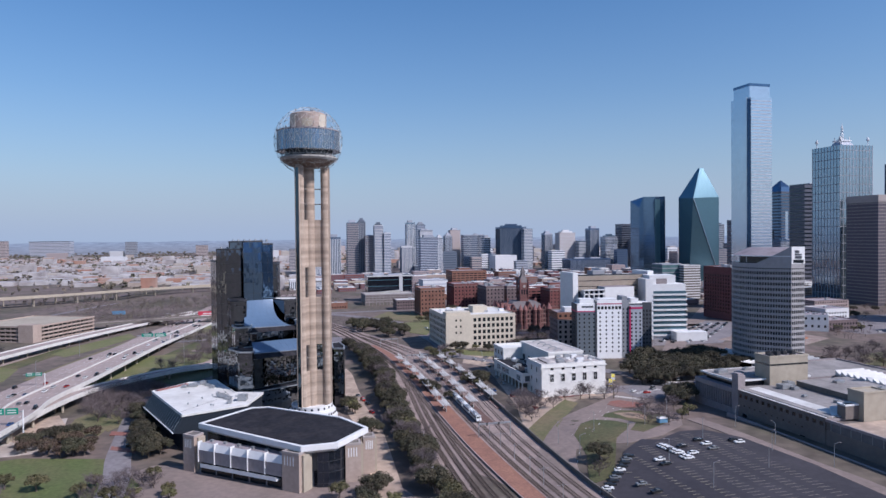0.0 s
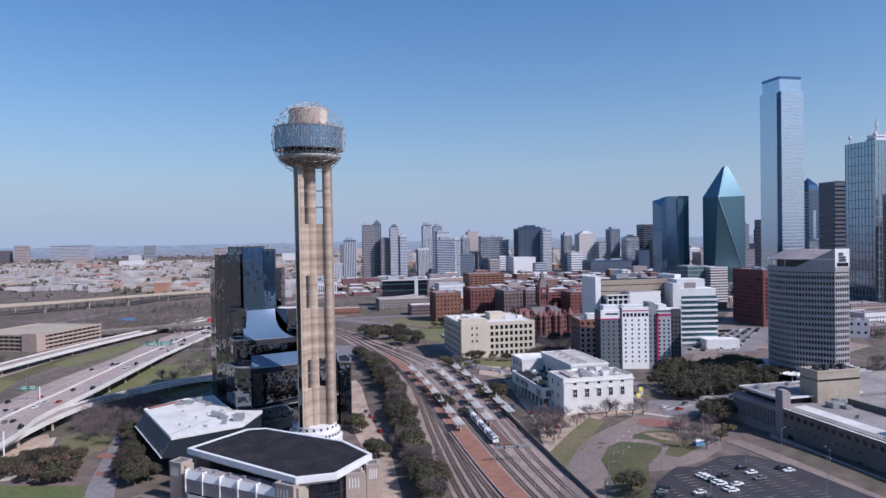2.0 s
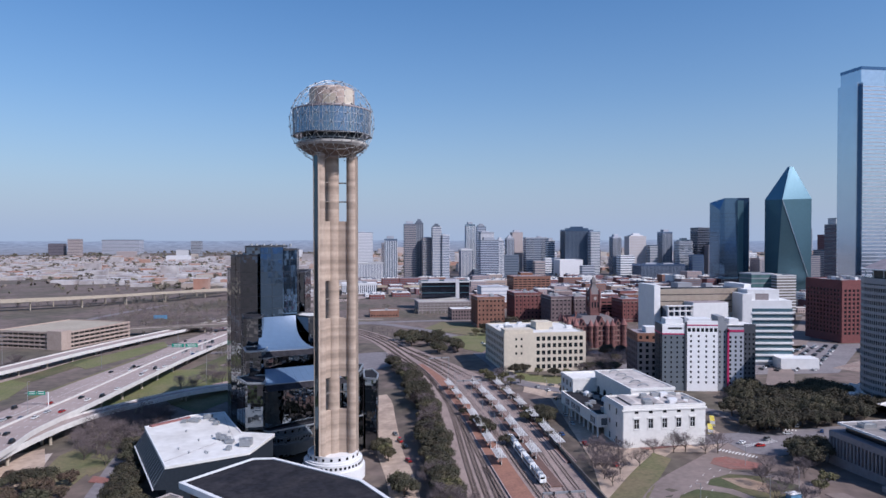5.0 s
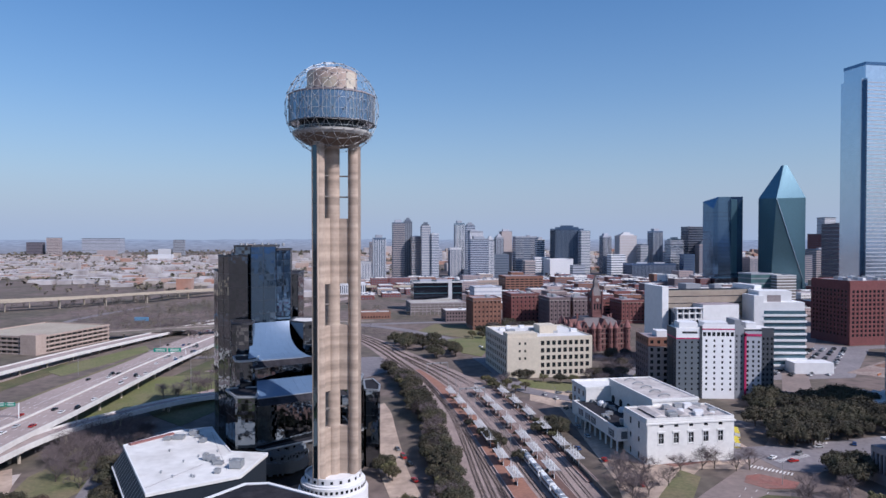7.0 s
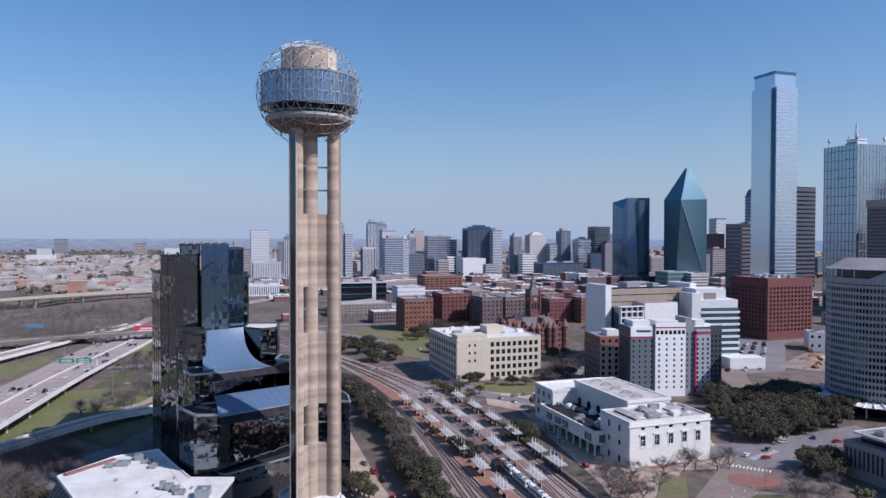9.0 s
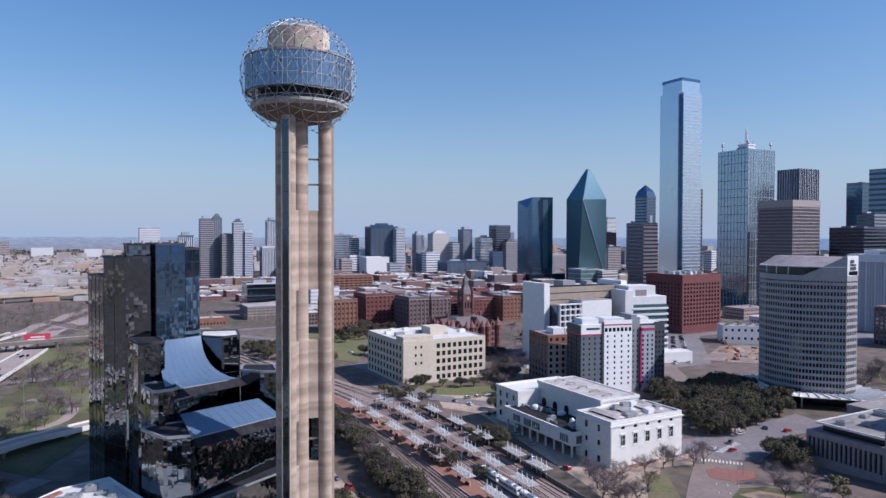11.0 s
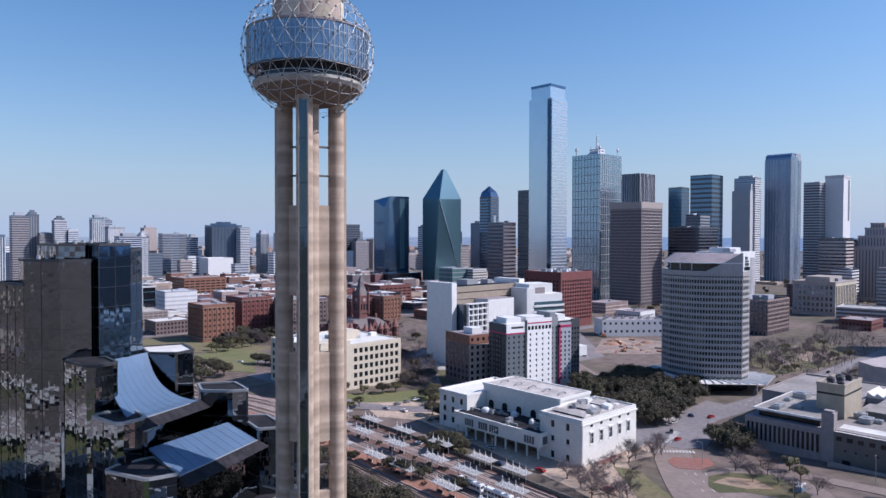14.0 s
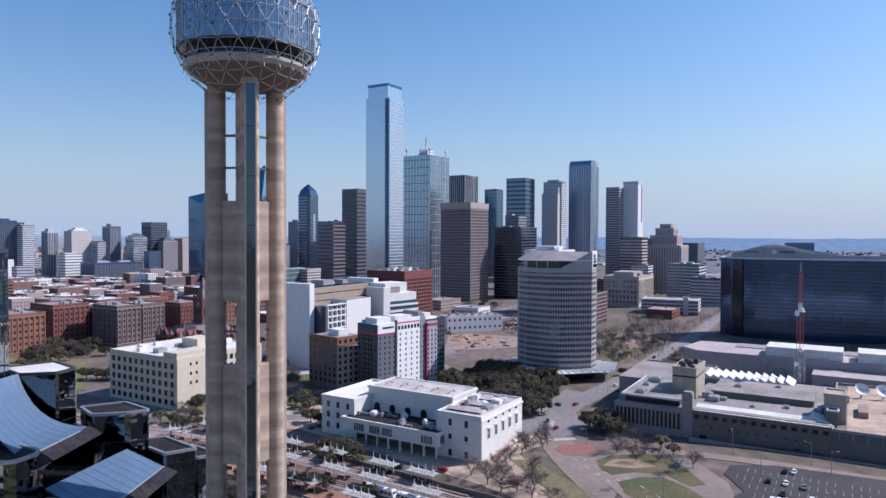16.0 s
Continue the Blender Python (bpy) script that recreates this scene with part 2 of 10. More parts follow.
mat("twigs", (0.116, 0.093, 0.095), 0.95, grain=0.15, scale=1.0, vary=0.2)
mat("leaf_dark", (0.038, 0.037, 0.020), 0.85, grain=0.35, scale=0.6, second=(0.077, 0.060, 0.036), patch=0.7, patch_scale=0.25, vary=0.35)
mat("leaf_russet", (0.095, 0.062, 0.042), 0.85, grain=0.3, scale=0.6, second=(0.06, 0.05, 0.028), patch=0.8, patch_scale=0.25, vary=0.3)
mat("leaf_olive", (0.085, 0.080, 0.032), 0.8, grain=0.3, scale=0.5, second=(0.10, 0.08, 0.04), patch=0.7, patch_scale=0.25, vary=0.3)
mat("rubber", (0.02, 0.02, 0.02), 0.8)
mat("car_glass", (0.012, 0.014, 0.016), 0.08)
for key, c in {"car_white": (0.72, 0.72, 0.71), "car_black": (0.015, 0.015, 0.017), "car_grey": (0.17, 0.175, 0.18), "car_silver": (0.45, 0.46, 0.47), "car_red": (0.33, 0.02, 0.02), "car_blue": (0.04, 0.08, 0.2), "car_yellow": (0.6, 0.48, 0.02)}.items():
    mat(key, c, 0.25)
mat("train_white", (0.70, 0.71, 0.70), 0.35, grain=0.05, scale=1.0)
mat("teal_panel", (0.055, 0.12, 0.125), 0.5, grain=0.25, scale=0.1)
mat("striped_stone", (0.31, 0.30, 0.30), 0.8, grain=0.08, scale=0.4)
# Brown stone leans to blue, distance haze put into its colour.
mat("brown_stone", (0.129, 0.112, 0.130), 0.75, grain=0.08, scale=0.5)
mat("cap_stone", (0.33, 0.29, 0.27), 0.8, grain=0.08, scale=0.5)
# Granite is lifted towards blue for the same haze.
mat("dark_granite", (0.095, 0.098, 0.122), 0.4, grain=0.08, scale=0.5)
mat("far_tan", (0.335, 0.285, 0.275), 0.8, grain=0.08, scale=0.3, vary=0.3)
# The far grey and slate carry distance haze as paler, bluer base colours.
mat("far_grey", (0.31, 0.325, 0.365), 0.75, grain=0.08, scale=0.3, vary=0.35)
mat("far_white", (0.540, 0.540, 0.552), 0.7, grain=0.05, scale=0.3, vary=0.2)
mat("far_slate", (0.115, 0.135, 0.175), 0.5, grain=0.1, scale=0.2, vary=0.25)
mat("light_yellow", (0.6, 0.36, 0.02), 0.5)
for key in ("louvre_dark", "dark_concrete", "black_roof"):
    M[key].node_tree.nodes["Principled BSDF"].inputs["Specular IOR Level"].default_value = 0.12
M["lift_glass"] = mirror_glass("lift_glass", (0.085, 0.115, 0.135), 0.06, 0.85, 0.02, 0.1)
M["hotel_glass"] = mirror_glass("hotel_glass", (0.20, 0.225, 0.25), 0.03, 1.0, 0.04, 0.05, pane=(1.5, 1.5, 1.55))
M["hotel_skylight"] = mirror_glass("hotel_skylight", (0.095, 0.148, 0.232), 0.38, 0.1, 0.01, 0.1)
# Bluer copy of the hotel glass: reflected sky is put into its tint.
M["hotel_blue"] = mirror_glass("hotel_blue", (0.13, 0.205, 0.30), 0.04, 0.95, 0.022, 0.05, pane=(1.5, 1.5, 3.1))
M["sky_glass"] = mirror_glass("sky_glass", (0.50, 0.57, 0.64), 0.14, 0.85, 0.006, 0.05)
M["teal_glass"] = mirror_glass("teal_glass", (0.115, 0.205, 0.25), 0.16, 0.6, 0.006, 0.03)
# Navy and black glass are lifted too, for haze over far towers.
M["navy_glass"] = mirror_glass("navy_glass", (0.105, 0.17, 0.26), 0.08, 0.85, 0.007, 0.05)
M["blue_glass"] = mirror_glass("blue_glass", (0.29, 0.37, 0.44), 0.12, 0.85, 0.008, 0.05)
M["grey_glass"] = mirror_glass("grey_glass", (0.09, 0.11, 0.14), 0.10, 0.8, 0.02, 0.05, vary=0.4)
M["black_glass"] = mirror_glass("black_glass", (0.05, 0.06, 0.085), 0.08, 0.8, 0.02, 0.05)
# Glass for far towers: tints paler and bluer, haze mixed in.
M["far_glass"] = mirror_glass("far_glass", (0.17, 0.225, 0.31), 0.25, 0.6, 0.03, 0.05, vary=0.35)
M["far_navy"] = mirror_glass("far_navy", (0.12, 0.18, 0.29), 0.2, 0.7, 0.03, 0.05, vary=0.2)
M["dark_blue_glass"] = mirror_glass("dark_blue_glass", (0.055, 0.095, 0.175), 0.12, 0.8, 0.02, 0.05)
M["ball_glass"] = mirror_glass("ball_glass", (0.21, 0.27, 0.34), 0.09, 0.8, 0.05, 0.1, pane=(1.2, 1.2, 6.0))

# ---- building helpers ----
YAW = 13.0
UX, UY = math.cos(radians(YAW)), math.sin(radians(YAW))


def xy(u, v):
    """From the street grid's own axes to the world."""
    return u * UX - v * UY, u * UY + v * UX


class Geo:
    """Collects solids and makes one mesh of them."""

    def __init__(self):
        self.v, self.f = [], []

    def add(self, verts, faces):
        k = len(self.v)
        self.v += [tuple(p) for p in verts]
        self.f += [tuple(i + k for i in f) for f in faces]
        return self

    def box(self, x0, x1, y0, y1, z0, z1):
        return self.add([(x0, y0, z0), (x1, y0, z0), (x1, y1, z0), (x0, y1, z0), (x0, y0, z1), (x1, y0, z1), (x1, y1, z1), (x0, y1, z1)],
                        [(3, 2, 1, 0), (4, 5, 6, 7), (0, 1, 5, 4), (1, 2, 6, 5), (2, 3, 7, 6), (3, 0, 4, 7)])

    def prism(self, poly, z0, z1, top=None):
        """A plan, counter-clockwise, raised from z0 to z1; top: another plan of as many corners, for tapered things."""
        n = len(poly)
        zs = lambda z, i: z[i] if isinstance(z, (list, tuple)) else z  # noqa: E731
        v = [(*p[:2], zs(z0, i)) for i, p in enumerate(poly)] + [(*p[:2], zs(z1, i)) for i, p in enumerate(top or poly)]
        return self.add(v, [tuple(reversed(range(n))), tuple(range(n, 2 * n))] + [(i, (i + 1) % n, n + (i + 1) % n, n + i) for i in range(n)])

    def ring(self, outer, inner, z0, z1):
        """A band between two plans of as many corners."""
        n = len(outer)
        v = [(*p[:2], z) for z in (z0, z1) for c in (outer, inner) for p in c]
        f = []
        for i in range(n):
            j = (i + 1) % n
            f += [(i, j, 2 * n + j, 2 * n + i), (n + j, n + i, 3 * n + i, 3 * n + j), (2 * n + i, 2 * n + j, 3 * n + j, 3 * n + i), (j, i, n + i, n + j)]
        return self.add(v, f)

    def cyl(self, x, y, z0, z1, r0, r1=None, n=12, a0=0.0):
        r1 = r0 if r1 is None else r1
        c = lambda r: [(x + r * math.cos(a0 + 2 * math.pi * i / n), y + r * math.sin(a0 + 2 * math.pi * i / n)) for i in range(n)]  # noqa: E731
        return self.prism(c(r0), z0, z1, c(max(r1, 0.001)))

    def lathe(self, x, y, profile, n=48):
        """profile: (radius, height) rows from below to above."""
        v, f = [], []
        for r, z in profile:
            v += [(x + r * math.cos(2 * math.pi * i / n), y + r * math.sin(2 * math.pi * i / n), z) for i in range(n)]
        for k in range(len(profile) - 1):
            for i in range(n):
                j = (i + 1) % n
                f.append((k * n + i, k * n + j, (k + 1) * n + j, (k + 1) * n + i))
        f += [tuple(reversed(range(n))), tuple(range((len(profile) - 1) * n, len(profile) * n))]
        return self.add(v, f)

    def tube(self, a, b, r0, r1=None, n=4):
        a, b = Vector(a), Vector(b)
        d = (b - a).normalized()
        s = d.orthogonal().normalized()
        t = d.cross(s)
        r1 = r0 if r1 is None else r1
        v = [c + (s * math.cos(2 * math.pi * i / n) + t * math.sin(2 * math.pi * i / n)) * r for c, r in ((a, r0), (b, r1)) for i in range(n)]
        return self.add(v, [tuple(reversed(range(n))), tuple(range(n, 2 * n))] + [(i, (i + 1) % n, n + (i + 1) % n, n + i) for i in range(n)])

    def mesh(self, name, material_, smooth=False):
        me = bpy.data.meshes.new(name)
        me.from_pydata(self.v, [], self.f)
        if material_ is not None:
            me.materials.append(M[material_])
        if smooth:
            me.polygons.foreach_set("use_smooth", [True] * len(me.polygons))
            me.set_sharp_from_angle(angle=radians(35))
        me.update()
        return me


def rect(x0, x1, y0, y1):
    return [(x0, y0), (x1, y0), (x1, y1), (x0, y1)]


def grow(poly, d):
    """The convex-ish plan moved outwards by d."""
    n, out = len(poly), []
    for i in range(n):
        p, q, r = Vector(poly[i - 1][:2]), Vector(poly[i][:2]), Vector(poly[(i + 1) % n][:2])
        a, b = (q - p).normalized(), (r - q).normalized()
        na, nb = Vector((a.y, -a.x)), Vector((b.y, -b.x))
        k = (na + nb)
        k = k / max(k.length_squared / 2, 0.3)
        out.append((q.x + k.x * d, q.y + k.y * d))
    return out


def thing(name, label, category, x=0.0, y=0.0, z=0.0, yaw=0.0, group="", kind=""):
    e = new(name)
    e.empty_display_size = 0.5
    e.matrix_world = pose(x, y, z, 0, 0, yaw)
    return tagged(e, label, category, group, kind)


def part(name, geo, material_, parent, label="", smooth=False, at=None, kind=""):
    """One mesh under a thing or a part; geo is a Geo or a ready mesh to share."""
    me = geo.mesh(name, material_, smooth) if isinstance(geo, Geo) else geo
    ob = new(name, me)
    ob.parent = parent
    if at is not None:
        ob.matrix_local = at
    return tagged(ob, label, kind=kind)


def solid(name, geo, material_, label, category, kind="", group="", smooth=False):
    return tagged(new(name, geo.mesh(name, material_, smooth)), label, category, group, kind)


def inside(poly, x, y):
    c = False
    for i in range(len(poly)):
        (x0, y0), (x1, y1) = poly[i - 1], poly[i]
        if (y0 > y) != (y1 > y) and x < (x1 - x0) * (y - y0) / (y1 - y0) + x0:
            c = not c
    return c


RAIL = [(-420, 820), (-250, 640), (-120, 480), (-52, 390), (-5, 285), (28, 200), (52, 110), (72, 10), (86, -55), (100, -110), (125, -200), (170, -330), (240, -480), (420, -800), (1500, -2500)]


def smooth_step(a, b, x):
    t = min(1.0, max(0.0, (x - a) / (b - a)))
    return t * t * (3 - 2 * t)


def rail_x(y):
    pts = RAIL
    if y >= pts[0][1]:
        return pts[0][0] - (y - pts[0][1]) * 0.9
    for (x0, y0), (x1, y1) in zip(pts, pts[1:]):
        if y1 <= y <= y0:
            return x0 + (x1 - x0) * (y - y0) / (y1 - y0)
    return pts[-1][0]


def ground_z(x, y):
    """Land: low to the west of the railway, level to the east, rising a little to the south-east."""
    d = x - rail_x(y)
    z = -5.0 + 3.0 * smooth_step(-55, -18, d) + 2.0 * smooth_step(26, 60, d)
    return z + 3.0 * smooth_step(20, -60, y) * smooth_step(26, 70, d)


def curve_points(pts, step=8.0):
    """A smooth line through points of the plan, evenly divided."""
    p = [Vector((*q[:2], q[2] if len(q) > 2 else 0.0)) for q in pts]
    p = [p[0] * 2 - p[1]] + p + [p[-1] * 2 - p[-2]]
    out = []
    for i in range(1, len(p) - 2):
        k = max(1, int((p[i + 1] - p[i]).length / step))
        for j in range(k):
            t = j / k
            a, b, c, d = p[i - 1], p[i], p[i + 1], p[i + 2]
            out.append(0.5 * ((2 * b) + (c - a) * t + (2 * a - 5 * b + 4 * c - d) * t * t + (3 * b - a - 3 * c + d) * t ** 3))
    out.append(p[-2])
    return out


def sides(line, left, right):
    """The line shifted sideways: points to its left by left and to its right by right."""
    a, b = [], []
    for i, p in enumerate(line):
        d = (line[min(i + 1, len(line) - 1)] - line[max(i - 1, 0)])
        n = Vector((-d.y, d.x, 0)).normalized()
        a.append(p + n * left)
        b.append(p - n * right)
    return a, b


def ribbon(geo, a, b, top, thick, drape=True):
    """A slab between two lines."""
    n = len(a)
    zt = lambda p: (ground_z(p.x, p.y) if drape else p.z) + top  # noqa: E731
    v = [(p.x, p.y, zt(p)) for p in a] + [(p.x, p.y, zt(p)) for p in b]
    v += [(p[0], p[1], p[2] - thick) for p in v]
    f = []
    for i in range(n - 1):
        f += [(i, n + i, n + i + 1, i + 1), (2 * n + i, 2 * n + i + 1, 3 * n + i + 1, 3 * n + i), (i, i + 1, 2 * n + i + 1, 2 * n + i), (n + i + 1, n + i, 3 * n + i, 3 * n + i + 1)]
    f += [(0, 2 * n, 3 * n, n), (n - 1, 2 * n - 1, 4 * n - 1, 3 * n - 1)]
    geo.add(v, f)
    return geo


def road(name, pts, width, material_, label, category="road", lift=0.12, step=6.0, kind="structure"):
    line = curve_points(pts, step)
    a, b = sides(line, width / 2, width / 2)
    return solid(name, ribbon(Geo(), a, b, lift, 1.0), material_, label, category, kind)


def patch(name, poly, material_, label, category="ground", lift=0.1, cell=6.0, kind="structure"):
    """A sheet over the land inside a plan, cut into cells so that it follows the land."""
    bm = bmesh.new()
    f = bm.faces.new([bm.verts.new((p[0], p[1], 0)) for p in poly])
    for axis in (0, 1):
        lo, hi = min(p[axis] for p in poly), max(p[axis] for p in poly)
        k = lo + cell
        while k < hi:
            co, no = [0, 0, 0], [0, 0, 0]
            co[axis], no[axis] = k, 1
            bmesh.ops.bisect_plane(bm, geom=bm.verts[:] + bm.edges[:] + bm.faces[:], plane_co=co, plane_no=no)
            k += cell
    for v in bm.verts:
        v.co.z = ground_z(v.co.x, v.co.y) + lift
    up = bmesh.ops.extrude_face_region(bm, geom=bm.faces[:])
    for v in (g for g in up["geom"] if isinstance(g, bmesh.types.BMVert)):
        v.co.z -= 0.8
    bmesh.ops.recalc_face_normals(bm, faces=bm.faces[:])
    me = bpy.data.meshes.new(name)
    bm.to_mesh(me)
    bm.free()
    me.materials.append(M[material_])
    return tagged(new(name, me), label, category, kind=kind)

# ---- land, distance and sky's edge ----
mat("land", (0.138, 0.104, 0.09), 0.95, grain=0.35, scale=0.12, second=(0.074, 0.066, 0.044), patch=0.85, patch_scale=0.012, bump=0.0)


def axis(lo, hi, fine, far):
    a, k, s = [], lo, fine
    while k < hi:
        a.append(k)
        k += fine
    a.append(hi)
    s, k = fine * 3, hi
    while k < far:
        k += s
        s *= 1.3
        a.append(min(k, far))
    s, k = fine * 3, lo
    while k > -far:
        k -= s
        s *= 1.3
        a.insert(0, max(k, -far))
    return a


gx, gy = axis(-520, 640, 8.0, 4600), axis(-420, 860, 8.0, 4600)
g = Geo()
g.v = [(x, y, ground_z(x, y)) for y in gy for x in gx]
g.f = [(j * len(gx) + i, j * len(gx) + i + 1, (j + 1) * len(gx) + i + 1, (j + 1) * len(gx) + i) for j in range(len(gy) - 1) for i in range(len(gx) - 1)]
solid("ground", g, "land", "bare city land, grey brown with dry grass", "ground", "structure", smooth=True)

# Glowing backdrop: distance haze is put into its emission, paler upwards.
m = bpy.data.materials.new("far_haze")
m.use_nodes = True
nn, ll = m.node_tree.nodes, m.node_tree.links
nn.remove(nn["Principled BSDF"])
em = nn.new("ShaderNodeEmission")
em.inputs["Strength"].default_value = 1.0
geo_n = nn.new("ShaderNodeNewGeometry")
sep = nn.new("ShaderNodeSeparateXYZ")
ll.new(geo_n.outputs["Position"], sep.inputs[0])
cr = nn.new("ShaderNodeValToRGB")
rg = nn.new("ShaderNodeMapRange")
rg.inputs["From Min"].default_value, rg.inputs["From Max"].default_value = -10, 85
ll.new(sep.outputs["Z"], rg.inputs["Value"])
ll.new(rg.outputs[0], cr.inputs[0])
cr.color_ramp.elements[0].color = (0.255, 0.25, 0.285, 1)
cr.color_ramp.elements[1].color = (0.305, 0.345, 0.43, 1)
# woods and roofs seen edge-on through the haze: specks drawn out sideways
stretch = nn.new("ShaderNodeVectorMath")
stretch.operation = "MULTIPLY"
stretch.inputs[1].default_value = (0.02, 0.02, 0.30)
ll.new(geo_n.outputs["Position"], stretch.inputs[0])
speck = nn.new("ShaderNodeTexNoise")
speck.inputs["Scale"].default_value, speck.inputs["Detail"].default_value, speck.inputs["Roughness"].default_value = 1.0, 5.0, 0.7
ll.new(stretch.outputs[0], speck.inputs["Vector"])
level = nn.new("ShaderNodeMapRange")
for k, v in zip(("From Min", "From Max", "To Min", "To Max"), (0.32, 0.68, 0.72, 1.28)):
    level.inputs[k].default_value = v
ll.new(speck.outputs[0], level.inputs["Value"])
shade = nn.new("ShaderNodeVectorMath")
shade.operation = "SCALE"
# The eastern part glows bluer, more haze mixed into its colour.
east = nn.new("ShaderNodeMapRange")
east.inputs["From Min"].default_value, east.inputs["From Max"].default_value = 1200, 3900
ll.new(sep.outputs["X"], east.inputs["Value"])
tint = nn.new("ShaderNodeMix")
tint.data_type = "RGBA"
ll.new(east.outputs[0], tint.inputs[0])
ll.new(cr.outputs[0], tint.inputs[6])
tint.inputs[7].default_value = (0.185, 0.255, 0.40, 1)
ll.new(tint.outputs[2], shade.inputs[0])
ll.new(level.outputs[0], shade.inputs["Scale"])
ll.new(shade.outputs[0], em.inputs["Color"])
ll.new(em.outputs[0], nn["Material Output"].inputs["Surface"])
M["far_haze"] = m
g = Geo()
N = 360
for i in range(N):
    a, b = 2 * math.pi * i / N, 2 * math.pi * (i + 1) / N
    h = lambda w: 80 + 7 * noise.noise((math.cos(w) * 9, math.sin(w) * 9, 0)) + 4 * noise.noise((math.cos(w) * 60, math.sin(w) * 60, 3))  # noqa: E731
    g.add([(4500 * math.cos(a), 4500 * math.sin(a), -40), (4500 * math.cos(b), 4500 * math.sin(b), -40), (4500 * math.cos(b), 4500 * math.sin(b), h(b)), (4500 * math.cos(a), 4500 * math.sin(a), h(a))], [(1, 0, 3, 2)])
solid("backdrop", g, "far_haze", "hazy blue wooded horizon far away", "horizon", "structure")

# Blue of the hazy distance is put into the plain's own colour.
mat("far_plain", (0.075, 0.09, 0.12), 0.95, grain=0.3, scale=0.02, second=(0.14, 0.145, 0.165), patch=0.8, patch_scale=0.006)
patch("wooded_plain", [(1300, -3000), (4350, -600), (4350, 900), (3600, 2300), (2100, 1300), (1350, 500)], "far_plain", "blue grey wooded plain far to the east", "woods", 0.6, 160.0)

# ---- railway ----
def rail_offset(y, rows):
    rows = sorted(rows)
    if y <= rows[0][0]:
        return rows[0][1]
    for (a, p), (b, q) in zip(rows, rows[1:]):
        if a <= y <= b:
            return p + (q - p) * (y - a) / (b - a)
    return rows[-1][1]


rail_line = curve_points(RAIL[1:13], 6.0)


def beside(rows, y0=-480, y1=640):
    """A line beside the middle platform, at a distance that changes along the way."""
    out = []
    for i, p in enumerate(rail_line):
        if y0 <= p.y <= y1:
            d = rail_line[min(i + 1, len(rail_line) - 1)] - rail_line[max(i - 1, 0)]
            n = Vector((-d.y, d.x, 0)).normalized()
            out.append(p + n * rail_offset(p.y, rows))
    return out


west = [(-480, -29), (-110, -25), (-55, -22), (9, -20), (136, -16), (272, -12), (400, -9), (640, -9)]
east = [(-480, 28), (-110, 26), (-30, 30), (100, 34), (170, 34), (260, 24), (330, 16), (640, 10)]
solid("ballast_bed", ribbon(Geo(), beside(east), beside(west), 0.18, 1.2), "ballast", "brown grey crushed stone bed of the railway", "track bed", "structure")
TRACKS = [
    ([(-480, -26), (-110, -22), (-40, -18), (40, -13), (120, -8), (200, -6), (640, -4.5)], -480, 640),
    ([(-480, -21.5), (-110, -17.5), (-40, -14), (40, -9.5), (90, -7)], -480, 92),
    ([(-480, -17), (-110, -13), (-40, -10), (10, -7.5)], -480, 14),
    ([(-480, -9), (-110, -7.5), (170, -6.5), (240, -3), (330, 0), (640, 0)], -480, 640),
    ([(-480, 6), (-110, 6.5), (-50, 7.2), (180, 7.5), (260, 5), (640, 4.5)], -480, 640),
    ([(-480, 11), (-110, 11), (-50, 11.7), (180, 12), (240, 10), (300, 6.5)], -480, 300),
    ([(-480, 16.5), (-110, 16), (-40, 18), (30, 22), (160, 22.5), (240, 16), (330, 10), (640, 8)], -480, 640),
    ([(-480, 21.5), (-110, 21), (-40, 23), (30, 26.5), (160, 27), (240, 20.5), (300, 14)], -480, 300),
]
for rows, y0, y1 in TRACKS:
    mid = beside(rows, y0, y1)
    p0 = mid[len(mid) // 2]
    t = thing("railway_track", "steel railway track on dark ties, slightly rusty", "railway track", 0, 0, 0, group="railway tracks")
    for s in (0.72, -0.72):
        a, b = sides(mid, s + 0.06, -s + 0.06)
        part("rail", ribbon(Geo(), a, b, 0.52, 0.2), "rail_steel", t, "worn steel rail")
    g = Geo()
    dense, acc = curve_points([(p.x, p.y) for p in mid], 1.1), 0
    for i, p in enumerate(dense[:-1]):
        d = (dense[i + 1] - p).normalized()
        n = Vector((-d.y, d.x, 0))
        z = ground_z(p.x, p.y)
        c = [p + n * 1.35 + d * 0.14, p + n * 1.35 - d * 0.14, p - n * 1.35 - d * 0.14, p - n * 1.35 + d * 0.14]
        g.prism([(q.x, q.y) for q in c], z + 0.15, z + 0.34)
    part("tie_bed", g, "tie_wood", t, "dark railway ties on ballast", kind="stuff")

def platform(rows_l, rows_r, y0, y1, label):
    t = thing("station_platform", label, "platform", group="station platforms")
    part("slab", ribbon(Geo(), beside(rows_r, y0, y1), beside(rows_l, y0, y1), 0.75, 1.2), "platform_brick" if y0 < -100 else "platform_dark", t)
    for rows, s in ((rows_l, 0.5), (rows_r, -0.5)):
        edge = beside(rows, y0, y1)
        a, b = sides(edge, 0.0 if s > 0 else 0.5, 0.5 if s > 0 else 0.0)
        part("edge_strip", ribbon(Geo(), a, b, 0.79, 0.3), "pavement_concrete", t, "pale concrete platform edge")
    return t


platform([(-150, -3.5), (-60, -4.2), (150, -4.2), (250, -1.5)], [(-150, 4), (-60, 4.4), (150, 4.4), (250, 2)], -150, 245, "long brick paved railway platform between the tracks")
platform([(-20, 14.2), (170, 14.5)], [(-20, 19), (170, 20)], -22, 172, "brick paved railway platform beside the middle tracks")
